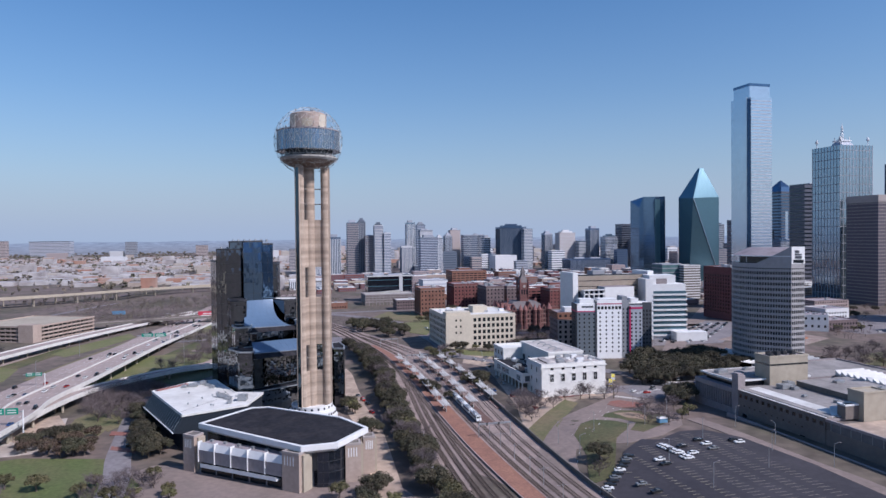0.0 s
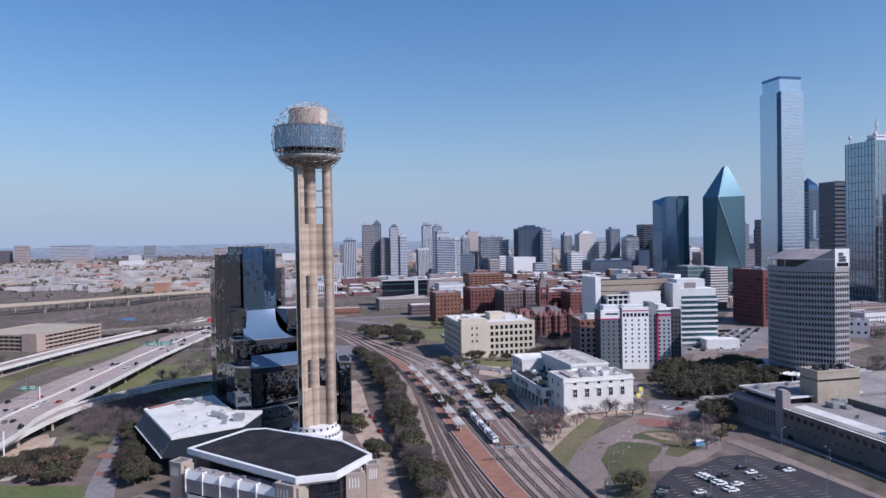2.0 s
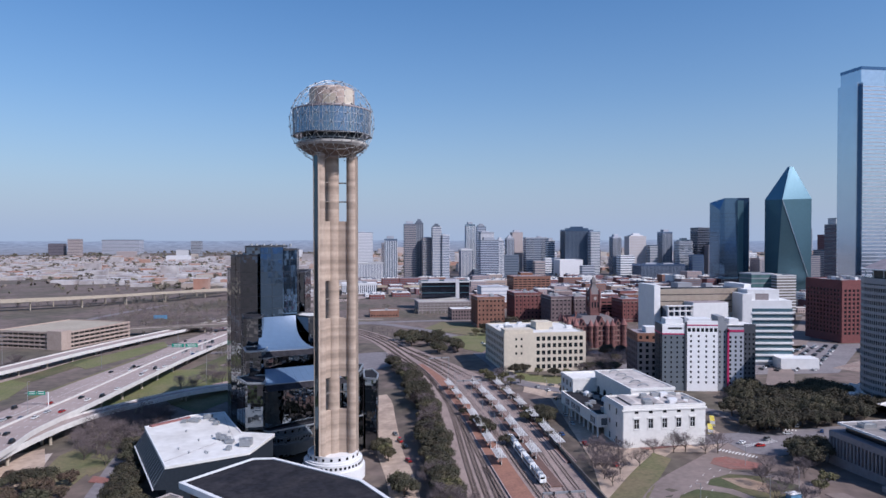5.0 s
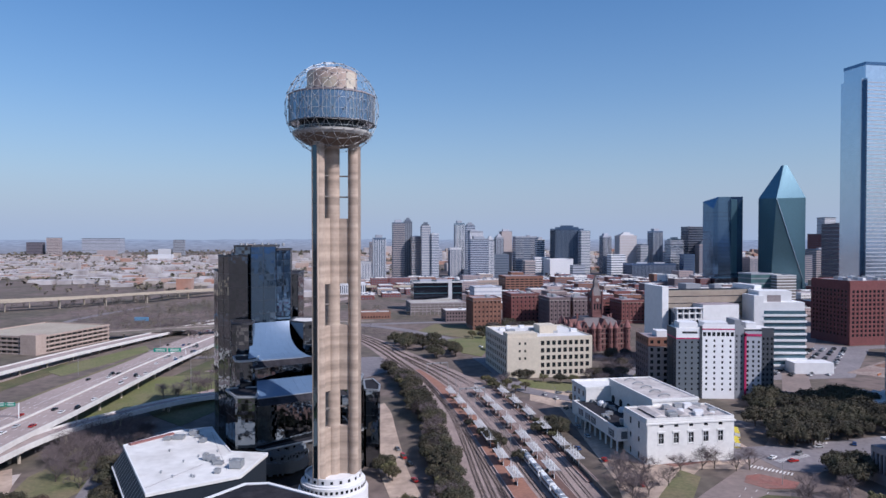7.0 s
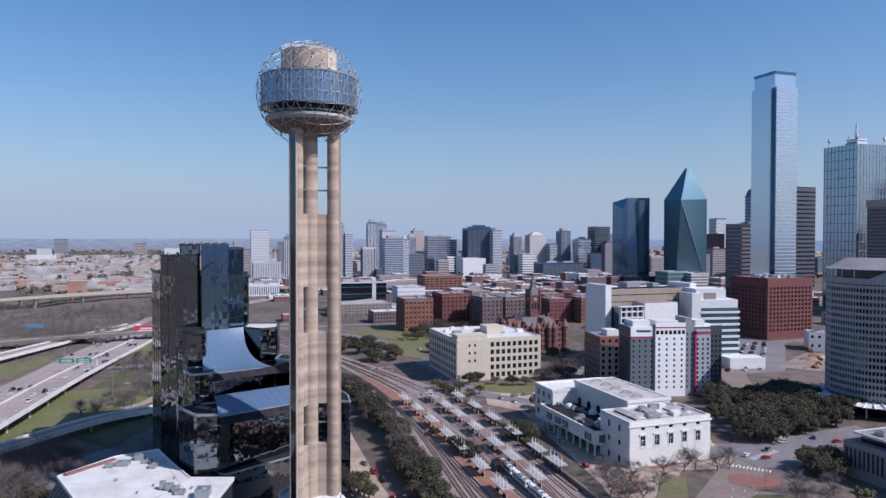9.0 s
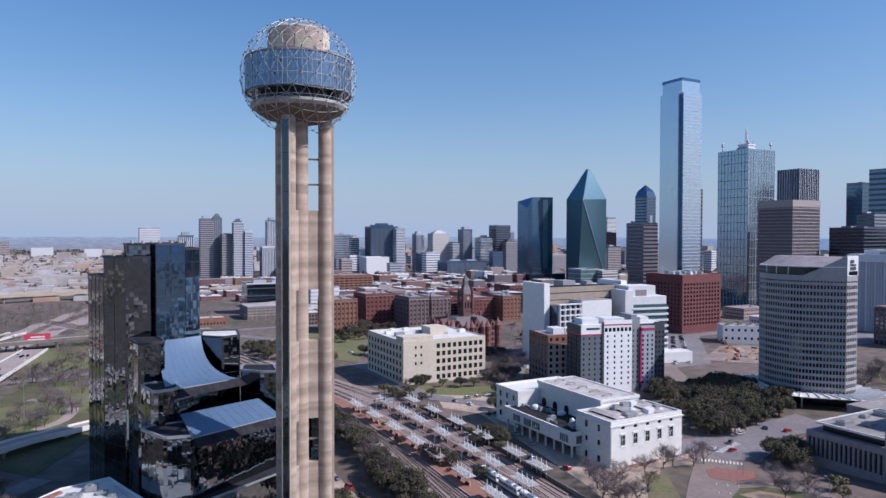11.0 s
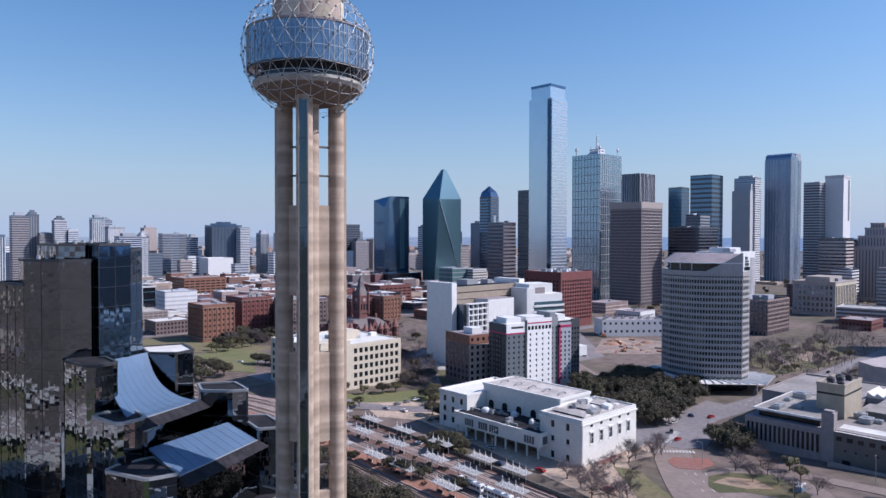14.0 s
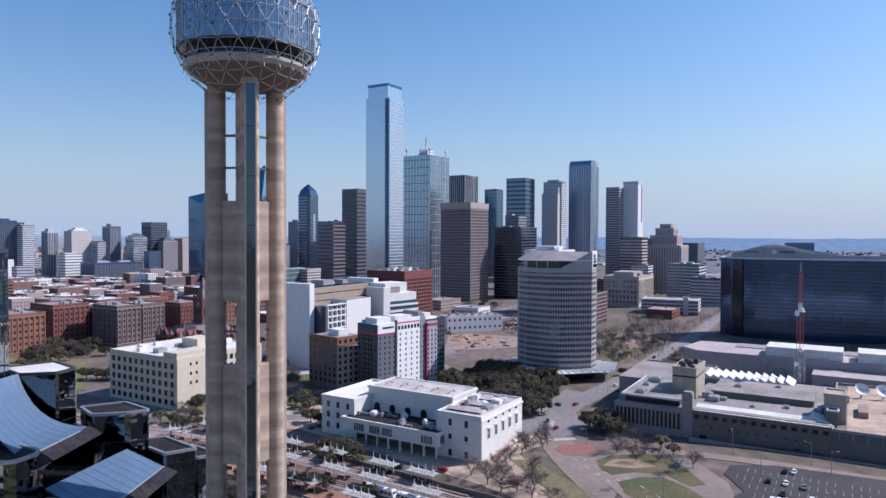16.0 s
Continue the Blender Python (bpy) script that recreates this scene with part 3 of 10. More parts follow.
platform([(10, 29.5), (170, 30)], [(10, 33.5), (170, 34)], 8, 172, "brick paved railway platform before the station house")


def canopy_proto():
    t = thing("platform_canopy", "white steel platform canopy with pointed masts over dark benches", "canopy", group="platform canopies")
    L, W = 13.5, 4.2
    for k in range(4):
        x = -L / 2 + 1.5 + k * (L - 3) / 3
        part("post", Geo().cyl(x, 0, 0, 3.5, 0.16, 0.14, 8), "steel_white", t)
        part("mast", Geo().cyl(x, 0, 3.5, 7.2, 0.30, 0.06, 6).tube((x, -2.0, 3.75), (x, 0, 5.6), 0.07).tube((x, 2.0, 3.75), (x, 0, 5.6), 0.07), "steel_white", t)
        part("cross_beam", Geo().box(x - 0.12, x + 0.12, -W / 2, W / 2, 3.35, 3.6), "steel_white", t)
    for s in (-1, 1):
        g = Geo()
        v = [(-L / 2, 0.1 * s, 3.6), (L / 2, 0.1 * s, 3.6), (L / 2, s * W / 4, 3.8), (-L / 2, s * W / 4, 3.8), (L / 2, s * W / 2, 3.72), (-L / 2, s * W / 2, 3.72)]
        v += [(p[0], p[1], p[2] + 0.12) for p in v]
        f = [(6, 7, 8, 9), (9, 8, 10, 11), (3, 2, 1, 0), (5, 4, 2, 3), (0, 1, 7, 6), (1, 2, 8, 7), (2, 4, 10, 8), (4, 5, 11, 10), (5, 3, 9, 11), (3, 0, 6, 9)]
        part("roof_panel", g.add(v, f if s > 0 else [tuple(reversed(q)) for q in f]), "canopy_panel", t, "weathered grey roof panel")
        part("gutter", Geo().box(-L / 2, L / 2, s * W / 2 - 0.1, s * W / 2 + 0.1, 3.66, 3.92), "steel_white", t)
    for k in range(2):
        part("bench", Geo().box(-5 + k * 7, -2 + k * 7, -0.5, 0.5, 0.4, 0.5).box(-5 + k * 7, -2 + k * 7, -0.05, 0.05, 0.5, 1.0).box(-4.7 + k * 7, -4.5 + k * 7, -0.4, 0.4, 0, 0.4).box(-2.5 + k * 7, -2.3 + k * 7, -0.4, 0.4, 0, 0.4), "dark_metal", t, "dark slatted bench")
    return t


proto = canopy_proto()
spots = []
for off, ys in ((0.0, (158, 134, 110, 86, 62, 38, 14)), (17.0, (160, 137, 114, 91, 68, 45, 22)), (31.8, (150, 126, 102, 78, 54, 30))):
    for y in ys:
        i = min(range(len(rail_line)), key=lambda k: abs(rail_line[k].y - y))
        d = rail_line[i + 1] - rail_line[i - 1]
        n = Vector((-d.y, d.x, 0)).normalized()
        p = rail_line[i] + n * off
        spots.append((p.x, p.y, ground_z(p.x, p.y) + 0.76, math.degrees(math.atan2(d.y, d.x))))
for k, (x, y, z, a) in enumerate(spots):
    if k == 0:
        proto.matrix_world = pose(x, y, z, 0, 0, a)
    else:
        copy_thing(proto, pose(x, y, z, 0, 0, a))


def train_car(x, y, z, yaw):
    t = thing("light_rail_car", "white light rail car with a dark window band and grey roof", "train", x, y, z, yaw, group="light rail train")
    prof = [(-1.3, 0.7), (1.3, 0.7), (1.35, 1.4), (1.3, 3.2), (0.95, 3.55), (-0.95, 3.55), (-1.3, 3.2), (-1.35, 1.4)]
    L = 14.0
    n = len(prof)
    v = [(s * (L / 2 - (0.5 if abs(p[1]) > 2.5 else 0.0)), p[0], p[1]) for s in (-1, 1) for p in prof]
    f = [tuple(reversed(range(n))), tuple(range(n, 2 * n))] + [(i, (i + 1) % n, n + (i + 1) % n, n + i) for i in range(n)]
    part("body", Geo().add(v, [tuple(reversed(q)) for q in f]), "train_white", t)
    for s in (-1, 1):
        for k in range(7):
            x0 = -L / 2 + 0.8 + k * 1.8
            part("window", Geo().box(x0, x0 + 1.4, s * 1.30 - 0.07, s * 1.30 + 0.07, 1.8, 2.7), "car_glass", t)
        part("windscreen", Geo().box(s * (L / 2 - 0.4) - 0.1, s * (L / 2 - 0.4) + 0.15, -1.0, 1.0, 1.9, 2.9), "car_glass", t)
        part("bogie", Geo().box(s * 4.5 - 1.2, s * 4.5 + 1.2, -1.0, 1.0, 0.0, 0.7), "dark_metal", t)
    part("roof_unit", Geo().box(-2, 2, -0.8, 0.8, 3.5, 3.85).box(3.5, 5.5, -0.7, 0.7, 3.5, 3.8), "galvanised", t)
    return t


for k in range(4):
    y = 40 - k * 14.8
    i = min(range(len(rail_line)), key=lambda q: abs(rail_line[q].y - y))
    line = beside(TRACKS[5][0])
    i = min(range(len(line)), key=lambda q: abs(line[q].y - y))
    d = line[i + 1] - line[i - 1]
    p = line[i]
    p = p + d.normalized() * ((y - p.y) / d.normalized().y)
    train_car(p.x, p.y, ground_z(p.x, p.y) + 0.5, math.degrees(math.atan2(d.y, d.x)))

# ---- ground cover and streets east of the railway ----
patch("station_plaza", [(104, 130), (112, 20), (110, -30), (150, 30), (180, 30), (182, 60), (176, 100), (140, 180), (92, 190), (88, 150)], "tan_paving", "worn pale paving round the station house", "pavement", 0.08)
patch("lawn", [(84, 186), (96, 178), (130, 163), (136, 172), (146, 178), (138, 192), (100, 200), (82, 212), (70, 206), (62, 196)], "grass_mown", "strip of dry winter lawn", "lawn", 0.14)
patch("lawn", [(48, 180), (56, 190), (74, 170), (70, 148), (62, 142)], "grass_mown", "olive lawn strip beside the tracks", "lawn", 0.15)
patch("grass_bank", [(150, 206), (170, 242), (184, 232), (190, 222), (168, 194)], "grass_green", "dark grass beside the hotel drive", "lawn", 0.15)
patch("car_park", [(169, 246), (187, 274), (206, 258), (190, 234)], "deck_concrete", "pale concrete car park", "car park", 0.17)
road("station_street", [(62, 225), (70, 205), (90, 172), (112, 152), (136, 140), (165, 128), (190, 105), (206, 84)], 11, "worn_asphalt", "grey asphalt street behind the station house", "road", 0.24)
road("office_street", [(58, 290), (66, 262), (72, 236), (78, 205), (84, 185)], 12, "worn_asphalt", "grey asphalt street before the cream offices", "road", 0.23)
road("office_street", [(136, 178), (150, 200), (162, 226), (180, 262), (210, 320)], 10, "worn_asphalt", "grey asphalt street between offices", "road", 0.22)
patch("plaza_green", [(28, 385), (68, 407), (84, 378), (88, 370), (66, 327), (60, 294), (44, 310)], "grass_mown", "olive lawn of a memorial plaza", "lawn", 0.21)
patch("verge", [(109, -30), (111, -58), (114, -56), (147, 20), (141, 28)], "grass_dry", "dry grass bank above the railway wall", "grass verge", 0.16)
road("street", [(112, -150), (115, -95), (120, -60), (139, -18), (176, 29), (200, 62), (225, 110), (255, 170), (300, 270), (380, 420), (470, 600), (640, 960)], 17, "road_concrete", "wide pale concrete street beside the station", "road", 0.20)
road("avenue", [(160, 46), (186, 54), (263, 65), (336, 77), (446, 104), (530, 121), (700, 165), (1200, 290)], 15, "worn_asphalt", "grey asphalt avenue leading to the towers", "road", 0.22)
patch("junction", [(178, 52), (190, 62), (221, 70), (270, 86), (270, 62), (226, 50), (210, 34), (196, 26), (184, 30)], "worn_asphalt", "grey asphalt street junction", "road", 0.26)
patch("brick_crossing", [(166, 22), (172, 24), (184, 15), (179, 8), (168, 7), (162, 14)], "plaza_brick", "red brick street crossing", "crossing", 0.30)
patch("brick_forecourt", [(134, 37), (160, 46), (166, 43), (140, 32)], "plaza_brick", "red brick forecourt before the station house", "forecourt", 0.17)
patch("park_paving", [(128, -62), (131, -34), (143, -16), (160, 4), (180, 3), (194, -10), (186, -36), (170, -54), (152, -64)], "road_concrete", "worn pale paving between curved lawns", "pavement", 0.19)
patch("lawn", [(125, -100), (131, -70), (131, -44), (138, -28), (146, -21), (156, -25), (161, -32), (156, -44), (148, -56), (136, -96)], "grass_green", "green rounded lawn beside the street", "lawn", 0.26)
patch("lawn", [(155, -8), (165, 0), (176, -2), (187, -13), (184, -24), (177, -34), (163, -48), (158, -44), (165, -30), (160, -20), (152, -15)], "grass_green", "small rounded park lawn with trees", "lawn", 0.26)
patch("dirt_bed", [(160, -6), (170, -5), (176, -13), (172, -24), (164, -18)], "dirt", "worn bare soil under the park trees", "soil bed", 0.3)
patch("parking_lot", [(126, -122), (146, -74), (158, -60), (166, -61), (180, -48), (192, -46), (204, -60), (216, -97), (226, -150), (232, -260), (150, -260), (120, -160)], "asphalt", "dark asphalt parking lot with faint bay lines", "parking lot", 0.26)
g = Geo()
LOT = [(130, -124), (147, -77), (158, -63), (166, -64), (180, -51), (190, -49), (201, -62), (212, -98), (222, -150), (228, -256), (152, -256), (124, -160)]
for row in range(11):
    for k in range(70):
        u, v = 118 + row * 9.2, -84 - k * 2.75
        x, y = xy(u, v)
        if row % 2 == 0 and k % 17 == 16 or not (inside(LOT, *xy(u - 3, v)) and inside(LOT, *xy(u + 3, v))):
            continue
        z = ground_z(x, y)
        g.prism([xy(u + a, v + b) for a, b in ((-2.5, -0.09), (2.5, -0.09), (2.5, 0.09), (-2.5, 0.09))], z + 0.2, z + 0.277)
solid("bay_lines", g, "faint_paint", "faint worn parking bay lines", "road marking", "stuff")
road("side_street", [(196, -22), (205, -58), (215, -95), (224, -125), (236, -200), (246, -300)], 8, "road_concrete", "pale street below the long wall", "road", 0.24)
patch("dirt_lot", [(322, 240), (345, 218), (381, 204), (424, 240), (404, 290), (380, 292)], "site_soil", "bare building site of pale soil", "building site", 0.18)
patch("lot", [(252, 212), (318, 222), (400, 350), (360, 376), (296, 320)], "worn_asphalt", "pale open car park", "car park", 0.16)
patch("sand_court", [(440, 132), (452, 124), (478, 130), (498, 144), (492, 156), (468, 156), (448, 146)], "tan_paving", "pale sandy court in the winter park", "park court", 0.24)
patch("park_lawn", [(370, 112), (400, 160), (470, 182), (540, 184), (530, 146), (430, 112)], "grass_dry", "dry winter lawn of a city park", "lawn", 0.14)
patch("park_path", [(400, 118), (408, 118), (452, 168), (520, 176), (520, 181), (448, 173)], "pavement_concrete", "pale path across the city park", "path", 0.2)
patch("car_park", [(470, 260), (440, 330), (560, 400), (600, 330), (560, 280)], "worn_asphalt", "grey car park between the offices", "car park", 0.12)
patch("plaza_lawn", [(-5, 440), (70, 372), (100, 392), (60, 480), (10, 500)], "grass_dry", "dry lawn of a memorial plaza", "lawn", 0.2)
road("cross_street", [(-300, 560), (-60, 480), (60, 352), (150, 300), (260, 320), (420, 360), (800, 450)], 13, "worn_asphalt", "grey asphalt cross street", "road", 0.2)
road("plaza_street", [(-140, 470), (-40, 500), (40, 520), (160, 520), (300, 555), (700, 650)], 12, "worn_asphalt", "grey asphalt street past brick buildings", "road", 0.2)
for k in range(8):
    v = 620 + k * 85
    a, b = xy(120, v), xy(900, v)
    road("street", [a, b], 10, "worn_asphalt", "grey asphalt city street", "road", 0.18, 20)
for k in range(7):
    u = 180 + k * 95
    a, b = xy(u + 60, 560), xy(u + 60, 1250)
    road("street", [a, b], 10, "worn_asphalt", "grey asphalt city street", "road", 0.2, 20)

# ---- west of the railway ----
road("plaza_lane", [(-6, 150), (1, 127), (7, 96), (13, 66), (20, 32), (31, -9), (41, -66), (50, -120), (60, -170), (76, -240), (96, -330), (120, -450)], 12, "tan_paving", "pale brick and concrete lane beside the tower", "lane", 0.16)
patch("forecourt", [(-60, -60), (40, -70), (60, -110), (50, -180), (-60, -170), (-90, -110)], "road_concrete", "pale pinkish paved forecourt", "forecourt", 0.12)
patch("building_site", [(-150, -50), (-166, -4), (-156, 12), (-142, 24), (-130, -4), (-124, -40)], "pale_paving", "pale bare ground under the ramp", "building site", 0.1)
patch("brick_crossing", [(-104, -5), (-89, -9), (-87, -15), (-102, -12)], "plaza_brick", "reddish brick paved crossing", "crossing", 0.3)
patch("brick_crossing", [(-92, -31), (-78, -37), (-76, -42), (-90, -37)], "plaza_brick", "reddish brick paved crossing", "crossing", 0.3)
patch("lawn", [(-230, -170), (-60, -150), (-56, -84), (-84, -50), (-126, -47), (-210, -90)], "grass_lush", "green lawn under bare trees", "lawn", 0.16)
road("drive", [(-52, -135), (-68, -80), (-81, -48), (-95, -6), (-104, 22), (-110, 46), (-112, 72), (-100, 96)], 11, "worn_asphalt", "curving grey drive", "road", 0.24)
patch("verge", [(-170, 170), (-130, 120), (-105, 100), (-90, 170), (-130, 260), (-165, 300)], "grass_green", "green and brown grass beside the freeway ramp", "grass", 0.16)
patch("lawn", [(-124, -20), (-136, 20), (-132, 60), (-112, 60), (-112, 20), (-106, -20)], "grass_dry", "dry winter lawn under bare trees", "lawn", 0.2)
patch("bare_ground", [(-170, 8), (-150, 30), (-136, 10), (-122, -18), (-136, -26), (-160, -14)], "tan_paving", "pale sandy ground under the ramp", "bare ground", 0.17)
road("service_road", [(-640, 380), (-520, 420), (-420, 445), (-300, 452), (-250, 470)], 11, "worn_asphalt", "grey asphalt service road behind the garage", "road", 0.18)
road("service_road", [(-470, 120), (-430, 240), (-415, 330), (-420, 440), (-440, 560), (-430, 720)], 10, "worn_asphalt", "grey asphalt service road past the garage", "road", 0.2)
patch("car_park", [(-560, 300), (-440, 300), (-440, 400), (-540, 400)], "worn_asphalt", "grey surface car park beside the garage", "car park", 0.14)
patch("verge", [(-200, 380), (-160, 350), (-110, 345), (-112, 500), (-160, 560), (-196, 540)], "grass_mown", "mown grass under roadside trees", "grass", 0.15)
patch("verge", [(-148, 300), (-108, 300), (-104, 250), (-116, 190), (-134, 200), (-146, 250)], "grass_mown", "olive grass inside the ramp loop", "grass", 0.22)
road("frontage_road", [(-196, 300), (-160, 314), (-133, 328), (-100, 338), (-60, 344)], 11, "worn_asphalt", "grey frontage road behind the hotel", "road", 0.26)
road("loop_road", [(-150, 250), (-136, 244), (-124, 238), (-117, 216), (-117, 192), (-126, 176)], 6, "pavement_concrete", "pale curved loop road", "road", 0.3)
patch("verge", [(-310, 172), (-288, 185), (-258, 172), (-242, 128), (-246, 86)], "grass_mown", "mown green grass beside the ramp", "grass", 0.2)
patch("verge", [(-172, 104), (-184, 160), (-186, 222), (-140, 240), (-106, 166), (-140, 130)], "grass_mown", "mown green grass between ramps", "grass", 0.2)
patch("verge", [(-270, 240), (-272, 275), (-256, 365), (-238, 340), (-241, 280), (-250, 225)], "grass_mown", "mown green median grass", "grass", 0.2)
patch("verge", [(-230, 130), (-200, 130), (-205, 300), (-225, 380), (-236, 300)], "grass_dry", "dry grass strip between freeway lanes", "grass", 0.12)
patch("verge", [(-300, 90), (-260, 120), (-262, 240), (-285, 300), (-320, 250)], "grass_green", "green grass beside the freeway", "grass", 0.12)
patch("verge", [(-130, 20), (-106, -5), (-95, 60), (-110, 90), (-140, 60)], "grass_dry", "dry grass under the ramp trees", "grass", 0.12)
patch("car_park", [(-70, 180), (-10, 240), (-20, 300), (-80, 300), (-110, 230)], "worn_asphalt", "grey car park behind the hotel", "car park", 0.14)
road("freeway", [(-150, -420), (-185, -200), (-205, -30), (-208, 80), (-215, 170), (-218, 280), (-226, 380), (-225, 520), (-190, 700), (-120, 900), (-80, 1200), (-90, 2500)], 26, "freeway_concrete", "wide grey freeway with several lanes", "freeway", 0.3)
road("freeway", [(-330, -200), (-300, 60), (-288, 183), (-288, 267), (-276, 381), (-250, 580), (-215, 800)], 16, "freeway_concrete", "grey freeway carriageway", "freeway", 0.3)


def bridge(name, label, pts, width, barrier_h=1.0, piers=True, material_="barrier_white", pier_step=28):
    """A raised road: deck, two barriers, and piers with caps below."""
    t = thing(name, label, "elevated road")
    line = curve_points(pts, 6.0)
    a, b = sides(line, width / 2, width / 2)
    part("deck", ribbon(Geo(), a, b, 0.0, 1.3, False), "freeway_concrete", t, "grey concrete road deck")
    for l in (sides(line, width / 2 + 0.3, -width / 2 + 0.25), sides(line, -width / 2 + 0.25, width / 2 + 0.3)):
        part("barrier", ribbon(Geo(), *l, barrier_h, barrier_h + 1.6, False), material_, t, "pale concrete barrier")
    if piers:
        acc, far = 0.0, Geo()
        for i in range(1, len(line) - 1):
            acc += (line[i] - line[i - 1]).length
            p = line[i]
            zg = ground_z(p.x, p.y)
            if acc > pier_step and p.z - zg > 2.5:
                acc = 0.0
                d = (line[i + 1] - line[i - 1]).normalized()
                n = Vector((-d.y, d.x, 0))
                q = [p + n * width * 0.45 + d * 0.8, p + n * width * 0.45 - d * 0.8, p - n * width * 0.45 - d * 0.8, p - n * width * 0.45 + d * 0.8]
                legs = [Geo() if pier_step < 60 else far for _ in (-1, 1)]
                for s_, g in zip((-1, 1), legs):
                    g.cyl(p.x + s_ * n.x * width * 0.25, p.y + s_ * n.y * width * 0.25, zg - 0.5, p.z - 2.4, 0.75, None, 10)
                    if pier_step < 60:
                        part("pier", g, "beige_concrete", t)
                part("pier_cap", Geo().prism([(k.x, k.y) for k in reversed(q)], p.z - 2.4, p.z - 1.25), "beige_concrete", t)
        if far.v:
            part("pier", far, "beige_concrete", t, "far round piers", kind="stuff")
    return t, line


fwy, fwy_line = bridge("freeway_bridge", "pale concrete freeway bridge with barriers and piers", [(-70, -540, 6), (-110, -330, 6), (-135, -160, 5), (-152, -20, 4.5), (-164, 30, 4), (-168, 90, 4), (-174, 150, 3.5), (-184, 240, 2), (-196, 360, -2), (-203, 450, -4)], 19)
ramp, ramp_line = bridge("freeway_ramp", "curving pale concrete ramp passing behind the hotel", [(-125, -180, 1), (-143, -60, 2), (-153, 10, 2), (-152, 60, 2), (-140, 100, 1), (-124, 136, 0), (-104, 165, -2), (-80, 195, -3.5)], 9)
bridge("freeway_bridge", "pale concrete carriageway bridge with low barriers", [(-310, 40, 1), (-291, 170, 1.5), (-284, 270, 1), (-272, 380, 0), (-250, 560, -3)], 15)
bridge("viaduct", "beige concrete viaduct crossing the city low and far", [(-1300, 250, 9), (-900, 430, 9), (-590, 640, 9), (-430, 800, 10), (-280, 900, 10), (-60, 960, 9), (150, 1000, 8)], 15, 1.2, True, "beige_concrete", 60)
bridge("viaduct", "second beige viaduct behind the first", [(-1300, 330, 7), (-900, 520, 7), (-560, 720, 7), (-400, 900, 7), (-260, 1010, 6), (0, 1080, 5)], 13, 1.2, True, "beige_concrete", 70)
bridge("overpass", "dark low overpass crossing the freeway", [(-330, 400, 1), (-240, 440, 2.5), (-150, 480, 2.5), (-60, 520, 0)], 16, 1.2, True, "dark_concrete", 30)

# ---- towers ----
def bands(t, poly, z0, z1, step, height, proud, material_, name="floor_band", label=""):
    """One sill band a floor, all of one mesh."""
    if t.matrix_world.translation.y > 480 or t.matrix_world.translation.x > 480:
        g, z = Geo(), z0
        while z < z1 - height * 0.5:
            g.ring(grow(poly, proud), grow(poly, -0.4), z, z + height)
            z += step
        part(name, g, material_, t, label or "floor bands, one to a storey", kind="stuff")
        return
    me = Geo().ring(grow(poly, proud), grow(poly, -0.4), 0, height).mesh(name, material_)
    z = z0
    while z < z1 - height * 0.5:
        part(name, me, None, t, label, at=Matrix.Translation((0, 0, z)))
        z += step


def mullions(t, poly, z0, z1, spacing, width, proud, material_, faces=None, name="mullion", label=""):
    """Upright fins on the sides of a plan, all of one mesh."""
    me = Geo().box(-width / 2, width / 2, -proud, 0.3, z0, z1).mesh(name, material_)
    n = len(poly)
    for i in range(n):
        if faces and i not in faces:
            continue
        p, q = Vector(poly[i]), Vector(poly[(i + 1) % n])
        d = q - p
        k = max(1, round(d.length / spacing))
        for j in range(k + 1):
            c = p + d * (j / k)
            part(name, me, None, t, label, at=pose(c.x, c.y, 0, 0, 0, math.degrees(math.atan2(d.y, d.x))))


def roof_plant(t, w, d, z, count=3, seed=1):
    r = random.Random(seed)
    far = Geo()
    for _ in range(count):
        a, b, h = r.uniform(0.12, 0.3) * w, r.uniform(0.12, 0.3) * d, r.uniform(2, 4.5)
        x, y = r.uniform(-0.25, 0.25) * w, r.uniform(-0.25, 0.25) * d
        g = far if t.matrix_world.translation.y > 900 else Geo()
        g.box(x - a / 2, x + a / 2, y - b / 2, y + b / 2, z - 0.05, z + h)
        if g is not far:
            part("roof_unit", g, "far_grey", t)
    if far.v:
        part("roof_unit", far, "far_grey", t, "plant boxes on the roof", kind="stuff")


def tower(name, label, x, y, w, d, h, glass, band=None, step=4.0, bh=1.2, proud=0.25, mull=None, spacing=4.0, mw=0.5, mp=0.35, z0=-1.0, yaw=YAW, cat="skyscraper", plant=2, group="", chamfer=0.0):
    t = thing(name, label, cat, x, y, 0, yaw, group)
    if chamfer:
        c = chamfer
        poly = [(-w / 2 + c, -d / 2), (w / 2 - c, -d / 2), (w / 2, -d / 2 + c), (w / 2, d / 2 - c), (w / 2 - c, d / 2), (-w / 2 + c, d / 2), (-w / 2, d / 2 - c), (-w / 2, -d / 2 + c)]
    else:
        poly = rect(-w / 2, w / 2, -d / 2, d / 2)
    part("body", Geo().prism(poly, z0, h), glass, t)
    if band:
        bands(t, poly, 4, h - 1, step, bh, proud, band)
        part("parapet", Geo().ring(grow(poly, proud), grow(poly, -0.8), h - 0.5, h + 1.2), band, t)
    if mull:
        mullions(t, poly, z0, h, spacing, mw, mp, mull, None if chamfer else (0, 3))
    if plant:
        roof_plant(t, w, d, h, plant, int(abs(x) + abs(y)))
    return t, poly


